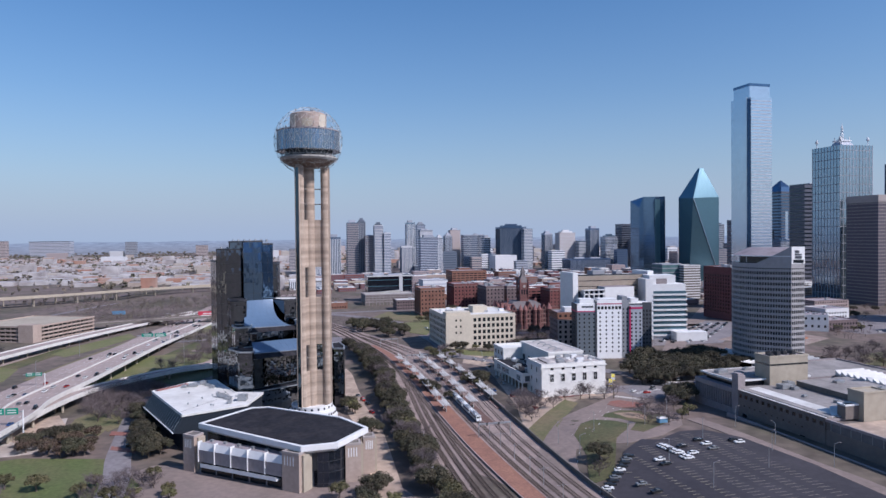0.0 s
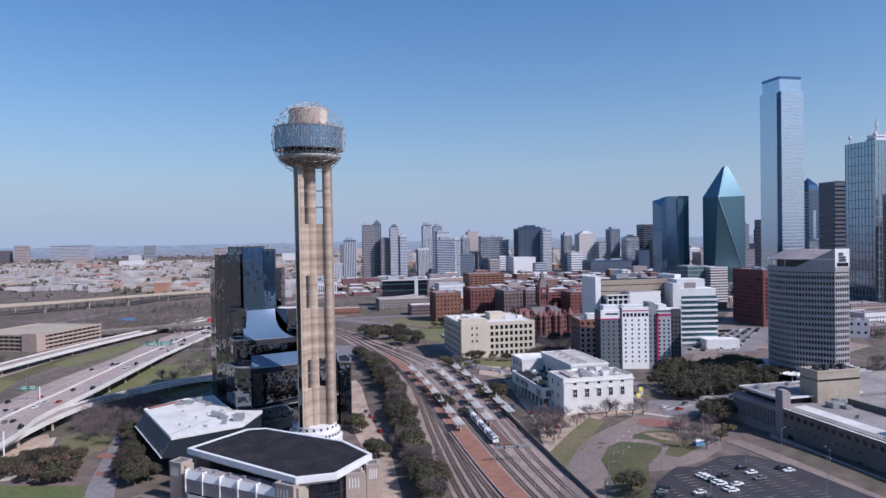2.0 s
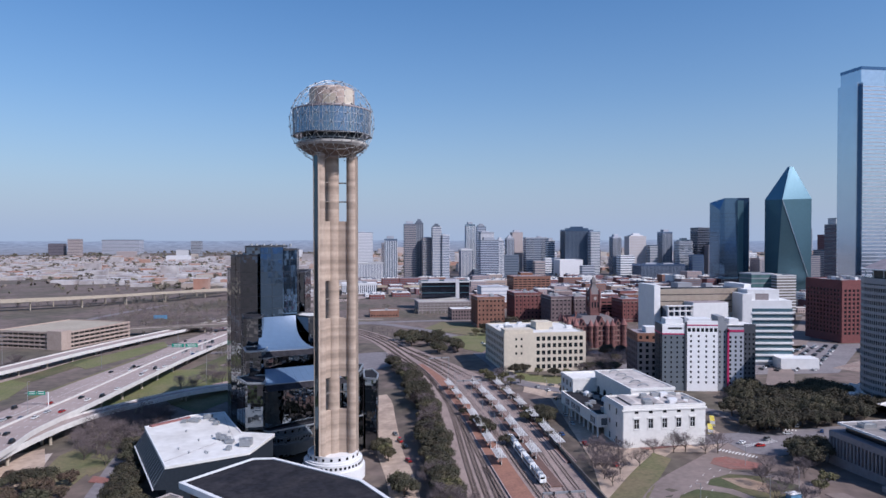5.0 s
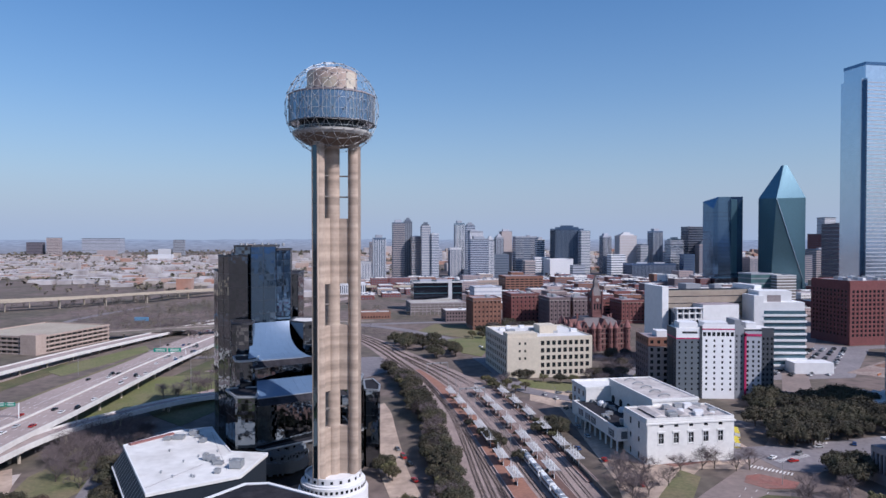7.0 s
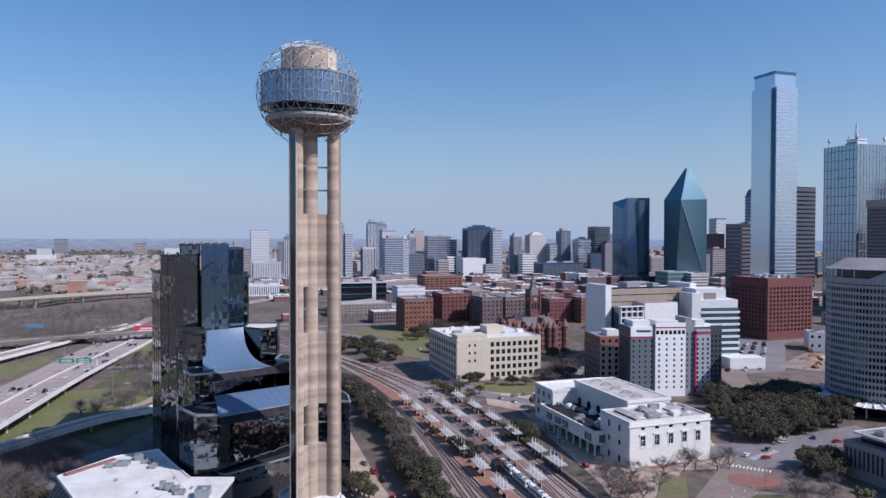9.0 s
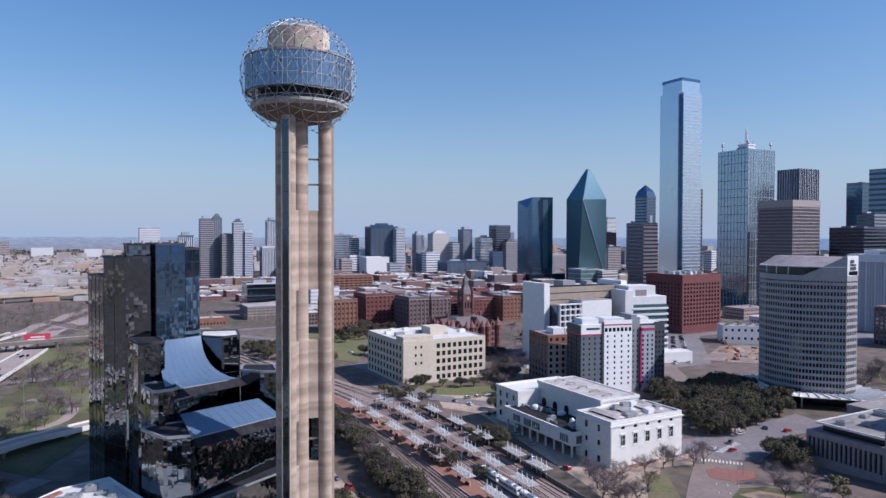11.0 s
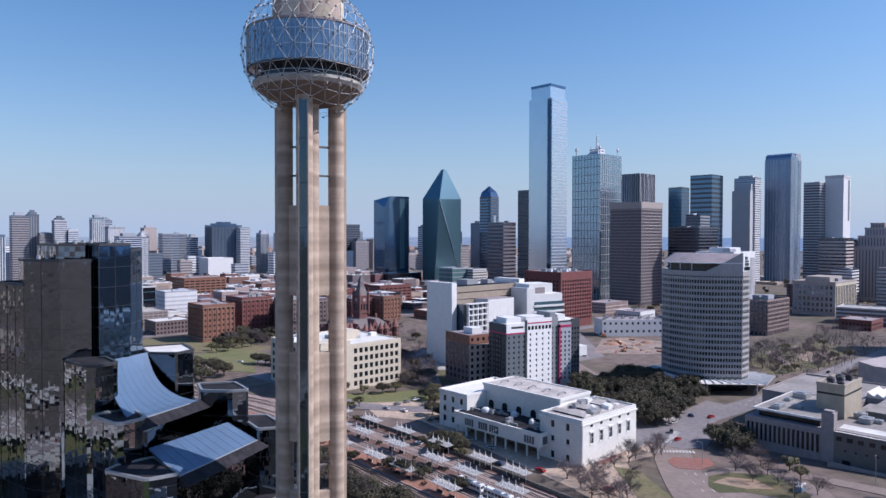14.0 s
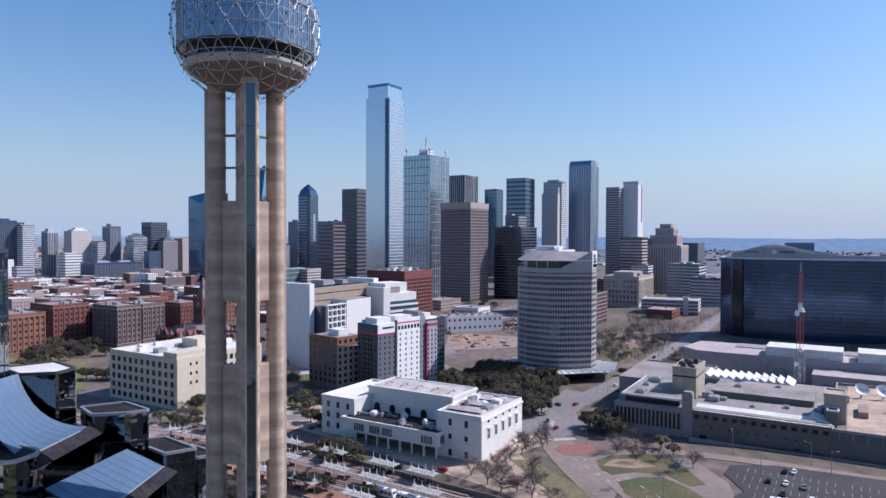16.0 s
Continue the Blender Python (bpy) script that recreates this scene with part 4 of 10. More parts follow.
# tallest tower: silver blue glass, notched corners, stepped shoulders
t = thing("tall_glass_tower", "very tall silver blue glass tower with dark corner slots", "skyscraper", 473.9, 491.5, 0, YAW)
w, d = 19.0, 18.0
main = [(-w + 4, -d), (w - 4, -d), (w - 4, -d + 4), (w, -d + 4), (w, d - 4), (w - 4, d - 4), (w - 4, d), (-w + 4, d), (-w + 4, d - 4), (-w, d - 4), (-w, -d + 4), (-w + 4, -d + 4)]
part("body", Geo().prism(main, -1, 264), "sky_glass", t)
part("dark_slot", Geo().prism(rect(-w + 2.2, -w + 4.05, -d + 2.2, -d + 4.05), -1, 262), "navy_glass", t, "recessed glass corner slot")
part("dark_slot", Geo().prism(rect(w - 4.05, w - 2.2, -d + 2.2, -d + 4.05), -1, 262), "navy_glass", t, "recessed glass corner slot")
crown = rect(-w + 4.4, w - 4.4, -d + 3, d - 3)
part("crown", Geo().prism(crown, 263, 280), "sky_glass", t, "set back glass crown")
part("crown_band", Geo().ring(grow(crown, 0.3), grow(crown, -0.5), 278, 281.3), "navy_glass", t, "dark band at the roof edge")
# West face's brightness is put into its bands: plain glass there, grey southward.
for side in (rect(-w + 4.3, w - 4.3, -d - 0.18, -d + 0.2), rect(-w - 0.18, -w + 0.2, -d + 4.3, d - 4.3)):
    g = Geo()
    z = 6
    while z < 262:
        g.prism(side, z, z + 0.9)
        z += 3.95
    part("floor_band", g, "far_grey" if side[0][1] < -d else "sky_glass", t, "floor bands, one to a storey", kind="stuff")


# glass tower with a mast and corner pods
t, poly = tower("spired_glass_tower", "pale blue glass tower with a mast and four corner pods", 663.3, 609.8, 56, 50, 218, "blue_glass", None, mull="far_grey", spacing=5.6, mw=0.7, mp=0.3, plant=0)
bands(t, poly, 8, 216, 11.9, 0.8, 0.2, "far_grey")
part("roof_block", Geo().prism(rect(-12, 12, -11, 11), 218, 226, rect(-7, 7, -6.5, 6.5)), "far_grey", t)
for sx in (-1, 1):
    for sy in (-1, 1):
        pod = part("corner_pod", Geo().cyl(sx * 24, sy * 21, 218, 225, 0.8, 0.5, 8).lathe(sx * 24, sy * 21, [(0.5, 224), (2.2, 226), (1.6, 228.5), (0.2, 231)], 10), "far_white", t, "white corner pod")
g = Geo().ring(rect(-9, 9, -8, 8), rect(-8.6, 8.6, -7.6, 7.6), 226, 228)
for sx in (-7, 0, 7):
    for sy in (-6, 6):
        g.cyl(sx, sy, 225.5, 231 + abs(sx) * 0.2, 0.9, 0.5, 6)
part("mast_platform", g, "far_white", t, "white railed mast platform")
g = Geo()
for k in range(5):
    z, r = 226 + k * 4.4, 2.3 - k * 0.28
    for i in range(4):
        a, b = math.pi / 2 * i + 0.78, math.pi / 2 * (i + 1) + 0.78
        p = lambda w_, zz, rr: (rr * math.cos(w_), rr * math.sin(w_), zz)  # noqa: E731
        g.tube(p(a, z, r), p(a, z + 4.4, r - 0.28), 0.35).tube(p(a, z, r), p(b, z + 4.4, r - 0.28), 0.2)
part("mast", g.cyl(0, 0, 248, 253, 0.7, 0.2, 6), "far_white", t, "short white lattice mast")

# green prism tower
t = thing("prism_glass_tower", "green glass tower shaped like a faceted prism with a pointed top", "skyscraper", 609.1, 997.2, 0, YAW)
w, d = 29, 25
g = Geo()
g.add([(-w, -d + 15, -1), (w - 5, -d + 5, -1), (w, -d, -1), (w, d, -1), (-w, d, -1), (-w, -d, 166), (w - 5, -d, 24), (w, -d, 168), (w, d, 168), (-w, d, 168), (0.5, -4, 227), (7.5, -4, 227), (7.5, 2, 227), (0.5, 2, 227), (w - 5, -d, -1)],
      [(0, 1, 6, 5), (14, 2, 7, 6), (6, 7, 5), (1, 14, 6), (2, 3, 8, 7), (3, 4, 9, 8), (4, 0, 5, 9), (5, 7, 11, 10), (7, 8, 12, 11), (8, 9, 13, 12), (9, 5, 10, 13), (10, 11, 12, 13), (0, 4, 3, 2, 14, 1)])
part("body", g, "teal_glass", t)
part("facet_edge", Geo().tube((-w - 0.2, -d - 0.3, 166), (w - 5, -d - 0.3, 24), 0.7), "sky_glass", t, "pale edge of the slanting facet")

t = thing("residential_glass_tower", "dark teal glass tower with angled top", "skyscraper", 522.2, 1047.9, 0, YAW)
poly = [(-28, -14), (-22, -21), (28, -21), (28, 21), (-28, 21)]
part("body", Geo().prism(poly, -1, [150, 172, 173, 173, 165]), "navy_glass", t)
part("bright_bay", Geo().prism(rect(4, 16, -21.4, -20.9), 30, 168), "teal_glass", t, "lighter glass bay")
bands(t, poly, 6, 148, 7.2, 0.5, 0.15, "black_glass")
part("podium", Geo().box(-40, 45, -40, 20, -1, 22), "black_glass", t)

t, poly = tower("arched_top_tower", "dark grey tower with a rounded shoulder top", 981.8, 1387.6, 44, 42, 200, "navy_glass", "dark_granite", 8, 3.5, 0.2, plant=0, chamfer=6)
g = Geo()
part("gable", g.prism(grow(poly, -0.3), 200, 214, [(p[0] * 0.8, p[1] * 0.8) for p in poly]).prism([(p[0] * 0.8, p[1] * 0.8) for p in poly], 214, 231, [(p[0] * 0.06, p[1] * 0.06) for p in poly]), "navy_glass", t)
part("window_slot", Geo().prism(rect(-4, 4, -21.4, -20.8), 60, 150), "sky_glass", t, "tall pale window slot")

tower("dark_slab_tower", "plain dark grey slab tower", 822, 980, 50, 40, 190, "dark_granite", "grey_glass", 8, 3, 0.1)
tower("low_dark_tower", "lower dark stone office block", 578, 742, 30, 34, 116, "brown_stone", "grey_glass", 6, 2.5, 0.1)
tower("striped_stone_tower", "brown grid fronted tower with a plain pale cap", 661.7, 526.1, 55, 49, 134, "brown_stone", "cap_stone", 4.4, 1.3, 0.45, "brown_stone", 2.8, 0.8, 0.5, plant=2)
t = thing("tower_cap", "plain pale stone cap storey", "roof storey", 661.7, 526.1, 0, YAW)
part("cap", Geo().ring(grow(rect(-27.5, 27.5, -24.5, 24.5), 0.9), rect(-26, 26, -23, 23), 134.5, 143).prism(rect(-26, 26, -23, 23), 136, 138), "cap_stone", t)
tower("finned_dark_tower", "dark tower with pale upright fins", 786, 645, 46, 36, 198, "black_glass", None, mull="far_grey", spacing=4.2, mw=1.2, mp=0.8, plant=0)
tower("blue_slab_tower", "plain dark blue office tower", 1130, 859, 34, 31, 200, "navy_glass", "grey_glass", 8, 3, 0.1)
tower("slim_grey_block", "lower grey office block", 880, 600, 34, 26, 130, "far_grey", "grey_glass", 5, 2.5, 0.1)
tower("blue_roof_tower", "dark blue glass tower with a bright roof edge", 1036, 709.5, 46, 43, 211, "navy_glass", "black_glass", 9, 4, 0.1, plant=0)
t, _ = tower("stepped_tower", "pale grey tower stepping up towards its middle", 1148, 702, 26, 42, 210, "far_white", "far_glass", 4.5, 1.3, 0.1)
part("lower_wing", Geo().box(-29, -12.9, -18, 18, -1, 185).box(-22, -12.8, -17, 17, 185, 198).box(12.9, 24, -17, 17, -1, 190).box(-9, 9, -14, 14, 210, 216), "far_white", t)
t, _ = tower("twin_vault_tower", "tall blue grey tower with a rounded vault roof", 1239, 686, 54, 50, 250, "far_glass", None, mull="far_grey", spacing=5.5, mw=1.4, mp=0.3, plant=0)
g = Geo()
arc = [(-14 + 12.5 * math.cos(math.pi * k / 12), 250 + 13 * math.sin(math.pi * k / 12)) for k in range(13)]
n = len(arc)
g.add([(x, y, z) for y in (-25, 25) for x, z in arc], [(i, i + n, i + n + 1, i + 1) for i in range(n - 1)] + [tuple(range(n)), tuple(range(2 * n - 1, n - 1, -1)), (0, n - 1, 2 * n - 1, n)])
part("vault", g, "far_glass", t, "rounded vault roof")
part("flat_top", Geo().box(1, 26.5, -24.5, 24.5, 249.9, 263), "far_grey", t)
part("glass_bay", Geo().prism([(-6, -25.2), (3, -27.5), (12, -25.2), (12, -24.6), (-6, -24.6)], 20, 256), "blue_glass", t, "pale bowed glass centre")
tower("ribbed_tower", "dark office tower with pale floor stripes", 984.5, 461, 32, 23, 179, "dark_granite", "far_white", 4.2, 1.3, 0.3)
t, _ = tower("white_stone_tower", "white stone tower with a dark window strip", 1015.7, 443.3, 33, 26, 187, "far_white", None, plant=0)
part("window_strip", Geo().box(5, 12, -13.25, -12.9, 120, 184), "dark_granite", t)
part("parapet", Geo().ring(rect(-17, 17, -13.5, 13.5), rect(-15, 15, -11.5, 11.5), 186.5, 191), "far_white", t)
tower("black_block", "low black office block", 747.6, 497.1, 58, 45, 107, "black_glass", "dark_granite", 4.5, 1.4, 0.15, plant=2)
t, poly = tower("stepped_cream_building", "cream stone building stepping up in tiers", 1012, 378, 62, 60, 80, "far_tan", None, plant=0, cat="building")
mullions(t, poly, 6, 76, 4.4, 1.5, 0.06, "far_slate", (0, 3), "window_strip")
for w_, d_, z, h in ((46, 44, 80, 16), (32, 30, 96, 12), (20, 18, 108, 7)):
    tier = part("upper_tier", Geo().box(-w_ / 2, w_ / 2, -d_ / 2, d_ / 2, z - 0.1, z + h).ring(rect(-w_ / 2 - 0.4, w_ / 2 + 0.4, -d_ / 2 - 0.4, d_ / 2 + 0.4), rect(-w_ / 2 + 0.6, w_ / 2 - 0.6, -d_ / 2 + 0.6, d_ / 2 - 0.6), z + h - 1, z + h + 0.8), "far_tan", t)
    g = Geo()
    for k in range(int(w_ / 4)):
        g.box(-w_ / 2 + 1.2 + k * 4, -w_ / 2 + 2.7 + k * 4, -d_ / 2 - 0.1, -d_ / 2 + 0.2, z + 1.5, z + h - 2.5)
    for k in range(int(d_ / 4)):
        g.box(-w_ / 2 - 0.1, -w_ / 2 + 0.2, -d_ / 2 + 1.2 + k * 4, -d_ / 2 + 2.7 + k * 4, z + 1.5, z + h - 2.5)
    part("tier_window", g, "far_slate", tier, "narrow dark window slots", kind="stuff")
part("side_wing", Geo().box(31, 46, -26, 20, -1, 66).box(31, 40, -22, 16, 66, 78), "far_tan", t, "lower sunlit side wing")
tower("beige_block", "pale beige office block", 930, 395, 34, 36, 92, "far_tan", "grey_glass", 5, 2.2, 0.1, cat="building")
tower("white_block", "plain white office block", 985, 412, 26, 26, 90, "far_white", "grey_glass", 6, 1.5, 0.1, cat="building")
t, poly = tower("finned_white_building", "white building with tall closely set fins", 612, 338, 54, 42, 77, "far_grey", None, mull="far_white", spacing=3.0, mw=1.3, mp=0.9, plant=3, cat="building")
part("parapet", Geo().ring(grow(poly, 1.1), grow(poly, -0.8), 71, 78.5), "far_white", t)
part("penthouse", Geo().box(-16, 12, -12, 12, 77, 83), "far_white", t)
tower("brown_brick_block", "brown brick office block with rows of windows", *xy(598, 124), 54, 40, 33, "grey_glass", "stone_brown_band", 4, 1.7, 0.15, plant=3, cat="building", mull="brown_brick", spacing=4, mw=1.4, mp=0.25)
t, poly = tower("cream_civic_building", "grey and cream stone civic building with a cluttered roof", *xy(830, 137), 78, 48, 40, "grey_stone", "cap_stone", 38, 1.2, 0.6, plant=4, cat="building")
for k in range(9):
    for r in range(5):
        part("window", Geo().box(-39.2, -38.8, -21 + k * 5, -18.4 + k * 5, 4 + r * 7, 8.4 + r * 7), "grey_glass", t)
# Cream slab over the grey south wall: its sunlit tone is put into colour.
part("cream_front", Geo().box(-38.6, 38.6, -24.3, -23.9, -1, 39), "cream_wall", t, "sunlit cream stone front")
for k in range(13):
    part("window_strip", Geo().box(-37 + k * 5.8, -34.2 + k * 5.8, -24.45, -24.1, 4, 36), "grey_glass", t)
part("roof_storey", Geo().box(-20, 24, -12, 16, 40, 46), "cap_stone", t)
tower("white_banded_block", "white block with dark window bands", *xy(967, 86), 56, 46, 53, "far_white", "grey_glass", 4.6, 2.0, 0.08, cat="building")
tower("white_banded_block", "slim white block with dark window bands", *xy(950, 150), 30, 26, 50, "far_white", "grey_glass", 4.2, 1.8, 0.08, cat="building")
t, _ = tower("open_parking_garage", "white open sided parking garage with a stair tower", *xy(752, 62), 40, 66, 17, "dark_concrete", "far_white", 4.2, 1.7, 0.3, plant=0, cat="garage", yaw=YAW + 6)
part("stair_tower", Geo().box(-21, -15, -22, -16, -1, 22), "far_white", t, "white stair tower")
part("roof_deck", Geo().box(-19.4, 19.4, -32.4, 32.4, 17, 17.3), "deck_concrete", t)
tower("grey_annex", "plain grey office annex", *xy(880, 40), 40, 40, 38, "far_grey", "grey_glass", 4.5, 1.8, 0.08, cat="building")
tower("dark_far_block", "dark block far beyond the city", 2300, 900, 130, 60, 70, "dark_granite", None, plant=0, cat="building")

# uptown: towers to the north, seen over the brick district
UPTOWN = [
    # x, y, width, depth, height, body, band, floor step
    (-118, 1262, 26, 24, 129, "far_tan", "grey_glass", 4.2), (-98, 1275, 16, 24, 132, "dark_granite", "far_grey", 5), (-75, 1250, 26, 22, 98, "far_tan", "dark_granite", 5),
    (-150, 1180, 26, 20, 95, "grey_glass", "far_white", 6), (-55, 1240, 20, 20, 121, "dark_granite", "far_white", 3.6), (-35, 1240, 16, 20, 104, "grey_glass", "far_white", 3.6),
    (15, 1434, 22, 22, 131, "blue_glass", "far_white", 4.2), (40, 1600, 24, 24, 128, "far_grey", "grey_glass", 5), (55, 1520, 34, 28, 112, "far_grey", "far_white", 4.5), (62, 1275, 42, 30, 92, "navy_glass", "far_grey", 4),
    (88, 1285, 14, 24, 90, "far_white", "grey_glass", 3.6), (5, 1400, 28, 24, 70, "far_white", "grey_glass", 4), (140, 1650, 30, 26, 112, "far_tan", "brown_stone", 5), (118, 1560, 20, 20, 96, "far_grey", "grey_glass", 5),
    (190, 1600, 60, 30, 98, "grey_glass", "far_grey", 6), (225, 1540, 20, 20, 90, "blue_glass", "far_white", 5), (290, 1500, 74, 40, 118, "navy_glass", "black_glass", 9), (330, 1480, 24, 30, 112, "far_white", "grey_glass", 4),
    (400, 1560, 22, 24, 100, "far_grey", "grey_glass", 5), (440, 1500, 46, 30, 100, "far_white", "far_tan", 4), (478, 1480, 20, 22, 78, "far_white", "grey_glass", 4), (520, 1520, 26, 30, 112, "grey_glass", "far_grey", 6),
    (545, 1440, 34, 30, 88, "blue_glass", "far_grey", 4), (640, 1550, 50, 30, 108, "far_grey", "dark_granite", 5), (690, 1500, 40, 30, 84, "brown_stone", "far_tan", 4), (620, 1450, 40, 30, 78, "dark_granite", "far_tan", 4),
    (470, 1380, 110, 50, 34, "navy_glass", "dark_granite", 5), (330, 1700, 40, 40, 70, "far_tan", "grey_glass", 5), (760, 1480, 60, 40, 46, "brown_stone", "grey_glass", 4),
    (-240, 1350, 40, 26, 110, "far_white", "far_grey", 3.6), (-190, 1420, 36, 24, 84, "dark_granite", "far_tan", 5), (-215, 1290, 60, 40, 40, "far_white", "grey_glass", 5), (-300, 1500, 34, 30, 64, "far_tan", "grey_glass", 4),
    (-165, 900, 60, 30, 18, "far_white", "grey_glass", 5), (880, 1560, 40, 36, 120, "grey_glass", "far_grey", 6), (800, 1250, 40, 36, 70, "far_tan", "grey_glass", 4), (1010, 1480, 36, 36, 130, "far_grey", "grey_glass", 5), (720, 1180, 44, 40, 60, "brown_stone", "grey_glass", 4), (880, 1180, 50, 40, 78, "navy_glass", "far_grey", 6),
]
# Far towers swap dark finishes for paler ones that carry painted haze.
FAR_HAZED = {"dark_granite": "far_slate", "brown_stone": "far_tan", "grey_glass": "far_glass", "black_glass": "far_slate", "navy_glass": "far_navy"}
for k, (x, y, w, d, h, body, band, step) in enumerate(UPTOWN):
    words = {"far_tan": "tan stone", "dark_granite": "dark grey", "grey_glass": "grey glass", "blue_glass": "pale blue glass", "navy_glass": "dark blue glass", "far_grey": "grey", "far_white": "white", "brown_stone": "brown stone", "black_glass": "black glass"}
    upright = band and k % 5 in (1, 3)
    kind_ = "tower" if h > 60 else "block"
    t, poly = tower("office_" + kind_, f"distant {words[body]} {kind_}" + (f" with {words[band]} {'upright piers' if upright else 'floor bands'}" if band else " with plain walls"), x, y, w, d, h, FAR_HAZED.get(body, body), None if upright else FAR_HAZED.get(band, band), step, step * 0.45, 0.2, plant=2, cat="office " + kind_, group="distant office towers")
    if upright:
        g = Geo()
        for a, b_, horizontal in ((-d / 2, w, True), (-w / 2, d, False), (w / 2, d, False)):
            for i in range(int(b_ / 3.4) + 1):
                c = -b_ / 2 + i * b_ / int(b_ / 3.4)
                if horizontal:
                    g.box(c - 0.7, c + 0.7, a - 0.4, a + 0.2, 2, h - 3)
                else:
                    g.box(a - 0.4, a + 0.4, c - 0.7, c + 0.7, 2, h - 3)
        part("mullion_screen", g, FAR_HAZED.get(band, band), t, "row of upright piers", kind="stuff")
        part("parapet", Geo().ring(grow(poly, 0.5), grow(poly, -0.8), h - 3.2, h + 1), FAR_HAZED.get(body, body), t)
    if h > 60 and k % 4 == 2:
        g = Geo()
        for i in range(int(h / 3.6) - 1):
            g.box(-w * 0.5 - 1.2, -w * 0.12, -d * 0.5 - 1.4, -d * 0.5 + 0.2, 5 + i * 3.6, 5.5 + i * 3.6)
            g.box(w * 0.2, w * 0.5 + 1.2, -d * 0.5 - 1.4, -d * 0.5 + 0.2, 5 + i * 3.6, 5.5 + i * 3.6)
        part("balcony_slab", g, "far_white", t, "white balcony slabs, two to a storey", kind="stuff")
    if h > 60 and k % 3 == 1:
        part("crown_block", Geo().box(-w * 0.36, w * 0.36, -d * 0.36, d * 0.36, h - 0.1, h + 5).box(-w * 0.2, w * 0.2, -d * 0.2, d * 0.2, h + 5, h + 9), FAR_HAZED.get(body, body), t, "set back crown")
    if h > 85 and k % 3 == 0:
        part("penthouse", Geo().box(-w * 0.3, w * 0.25, -d * 0.28, d * 0.28, h - 0.1, h + 7), "far_grey", t)

# ---- observation tower ----
mat("frame_paint", (0.55, 0.54, 0.52), 0.45, metal=0.2, grain=0.1, scale=1.0)
t = thing("observation_tower", "tall concrete observation tower with a geodesic ball at its top", "tower", 0, 0, 0)
CZ, CR = 146.6, 17.9
GA = 244.0


def shaft(x, y, r, z0, z1):
    """A poured shaft: a round column with faint lift joints."""
    prof, z, k = [], z0, 0
    while z < z1:
        prof += [(r, z), (r, min(z + 2.3, z1)), (r - 0.035, min(z + 2.34, z1)), (r - 0.035, min(z + 2.42, z1))]
        z += 2.46
    prof.append((r, z1))
    return Geo().lathe(x, y, prof, 28)


m = M["shaft_concrete"] = M["tower_concrete"].copy()
m.name = "shaft_concrete"
n, l = m.node_tree.nodes, m.node_tree.links
b = n["Principled BSDF"]
src = b.inputs["Base Color"].links[0].from_socket
geo_n = n.new("ShaderNodeNewGeometry")
sp = n.new("ShaderNodeSeparateXYZ")
l.new(geo_n.outputs["Position"], sp.inputs[0])
wn_ = n.new("ShaderNodeTexNoise")
wn_.noise_dimensions = "1D"
wn_.inputs["Scale"].default_value, wn_.inputs["Detail"].default_value = 0.30, 2.0
l.new(sp.outputs["Z"], wn_.inputs["W"])
mr = n.new("ShaderNodeMapRange")
mr.inputs["From Min"].default_value, mr.inputs["From Max"].default_value = 0.3, 0.7
mr.inputs["To Min"].default_value, mr.inputs["To Max"].default_value = 0.72, 1.16
l.new(wn_.outputs[0], mr.inputs["Value"])
cc = n.new("ShaderNodeCombineColor")
for i in range(3):
    l.new(mr.outputs[0], cc.inputs[i])
cc.inputs[0].default_value = 1.0
mx = n.new("ShaderNodeMix")
mx.data_type, mx.blend_type = "RGBA", "MULTIPLY"
mx.inputs[0].default_value = 1.0
l.new(src, mx.inputs[6])
l.new(cc.outputs[0], mx.inputs[7])
l.new(mx.outputs[2], b.inputs["Base Color"])

part("central_shaft", shaft(0, 0, 2.8, -3, 134), "shaft_concrete", t, smooth=True)
OUT = 8.2
for k in range(3):
    a = radians(GA + 120 * k)
    c, s = math.cos(a), math.sin(a)
    part("outer_shaft", shaft(c * OUT, s * OUT, 2.2, -3, 133.5), "shaft_concrete", t, smooth=True)
    ang = math.degrees(a)
    at = pose(c * OUT, s * OUT, 0, 0, 0, ang)
    part("lift_window", Geo().box(1.6, 2.42, -1.05, 1.05, 2, 132), "lift_glass", t, "dark glass strip of the lift shaft", at=at)
    for e in (-1.2, 1.2):
        part("lift_jamb", Geo().box(1.2, 2.55, e - 0.15, e + 0.15, 2, 132.5), "tower_concrete", t, at=at)
    me = Geo().box(1.5, 2.47, -1.05, 1.05, -0.1, 0.1).mesh("transom", "dark_metal")
    for i in range(11):
        part("transom", me, None, t, at=at @ Matrix.Translation((0, 0, 6 + i * 11.6)))
    me_at = pose(0, 0, 0, 0, 0, ang)
    for z0, z1 in ((-3, 25), (39, 64), (80, 105)):
        part("web_wall", Geo().box(2.3, OUT - 1.9, -0.9, 0.9, z0, z1), "shaft_concrete", t, "concrete web between the shafts", at=me_at)
    for z in (32, 72, 113, 121):
        part("cross_beam", Geo().box(2.3, OUT - 1.9, -0.5, 0.5, z, z + 0.5), "dark_concrete", t, at=me_at)
g = Geo().lathe(0, 0, [(13.5, -4), (13.5, 1.2), (12.4, 1.2), (12.4, 4.2), (11.6, 4.2), (11.6, 4.9), (10.8, 4.9), (10.8, 7.4), (10.2, 7.4), (10.2, 6.4), (4, 6.4)], 48)
part("base_drum", g, "white_panel", t, "white round base building with small windows")
me = Geo().box(-0.05, 0.08, -0.5, 0.5, 0, 1.1).mesh("window", "dark_window")
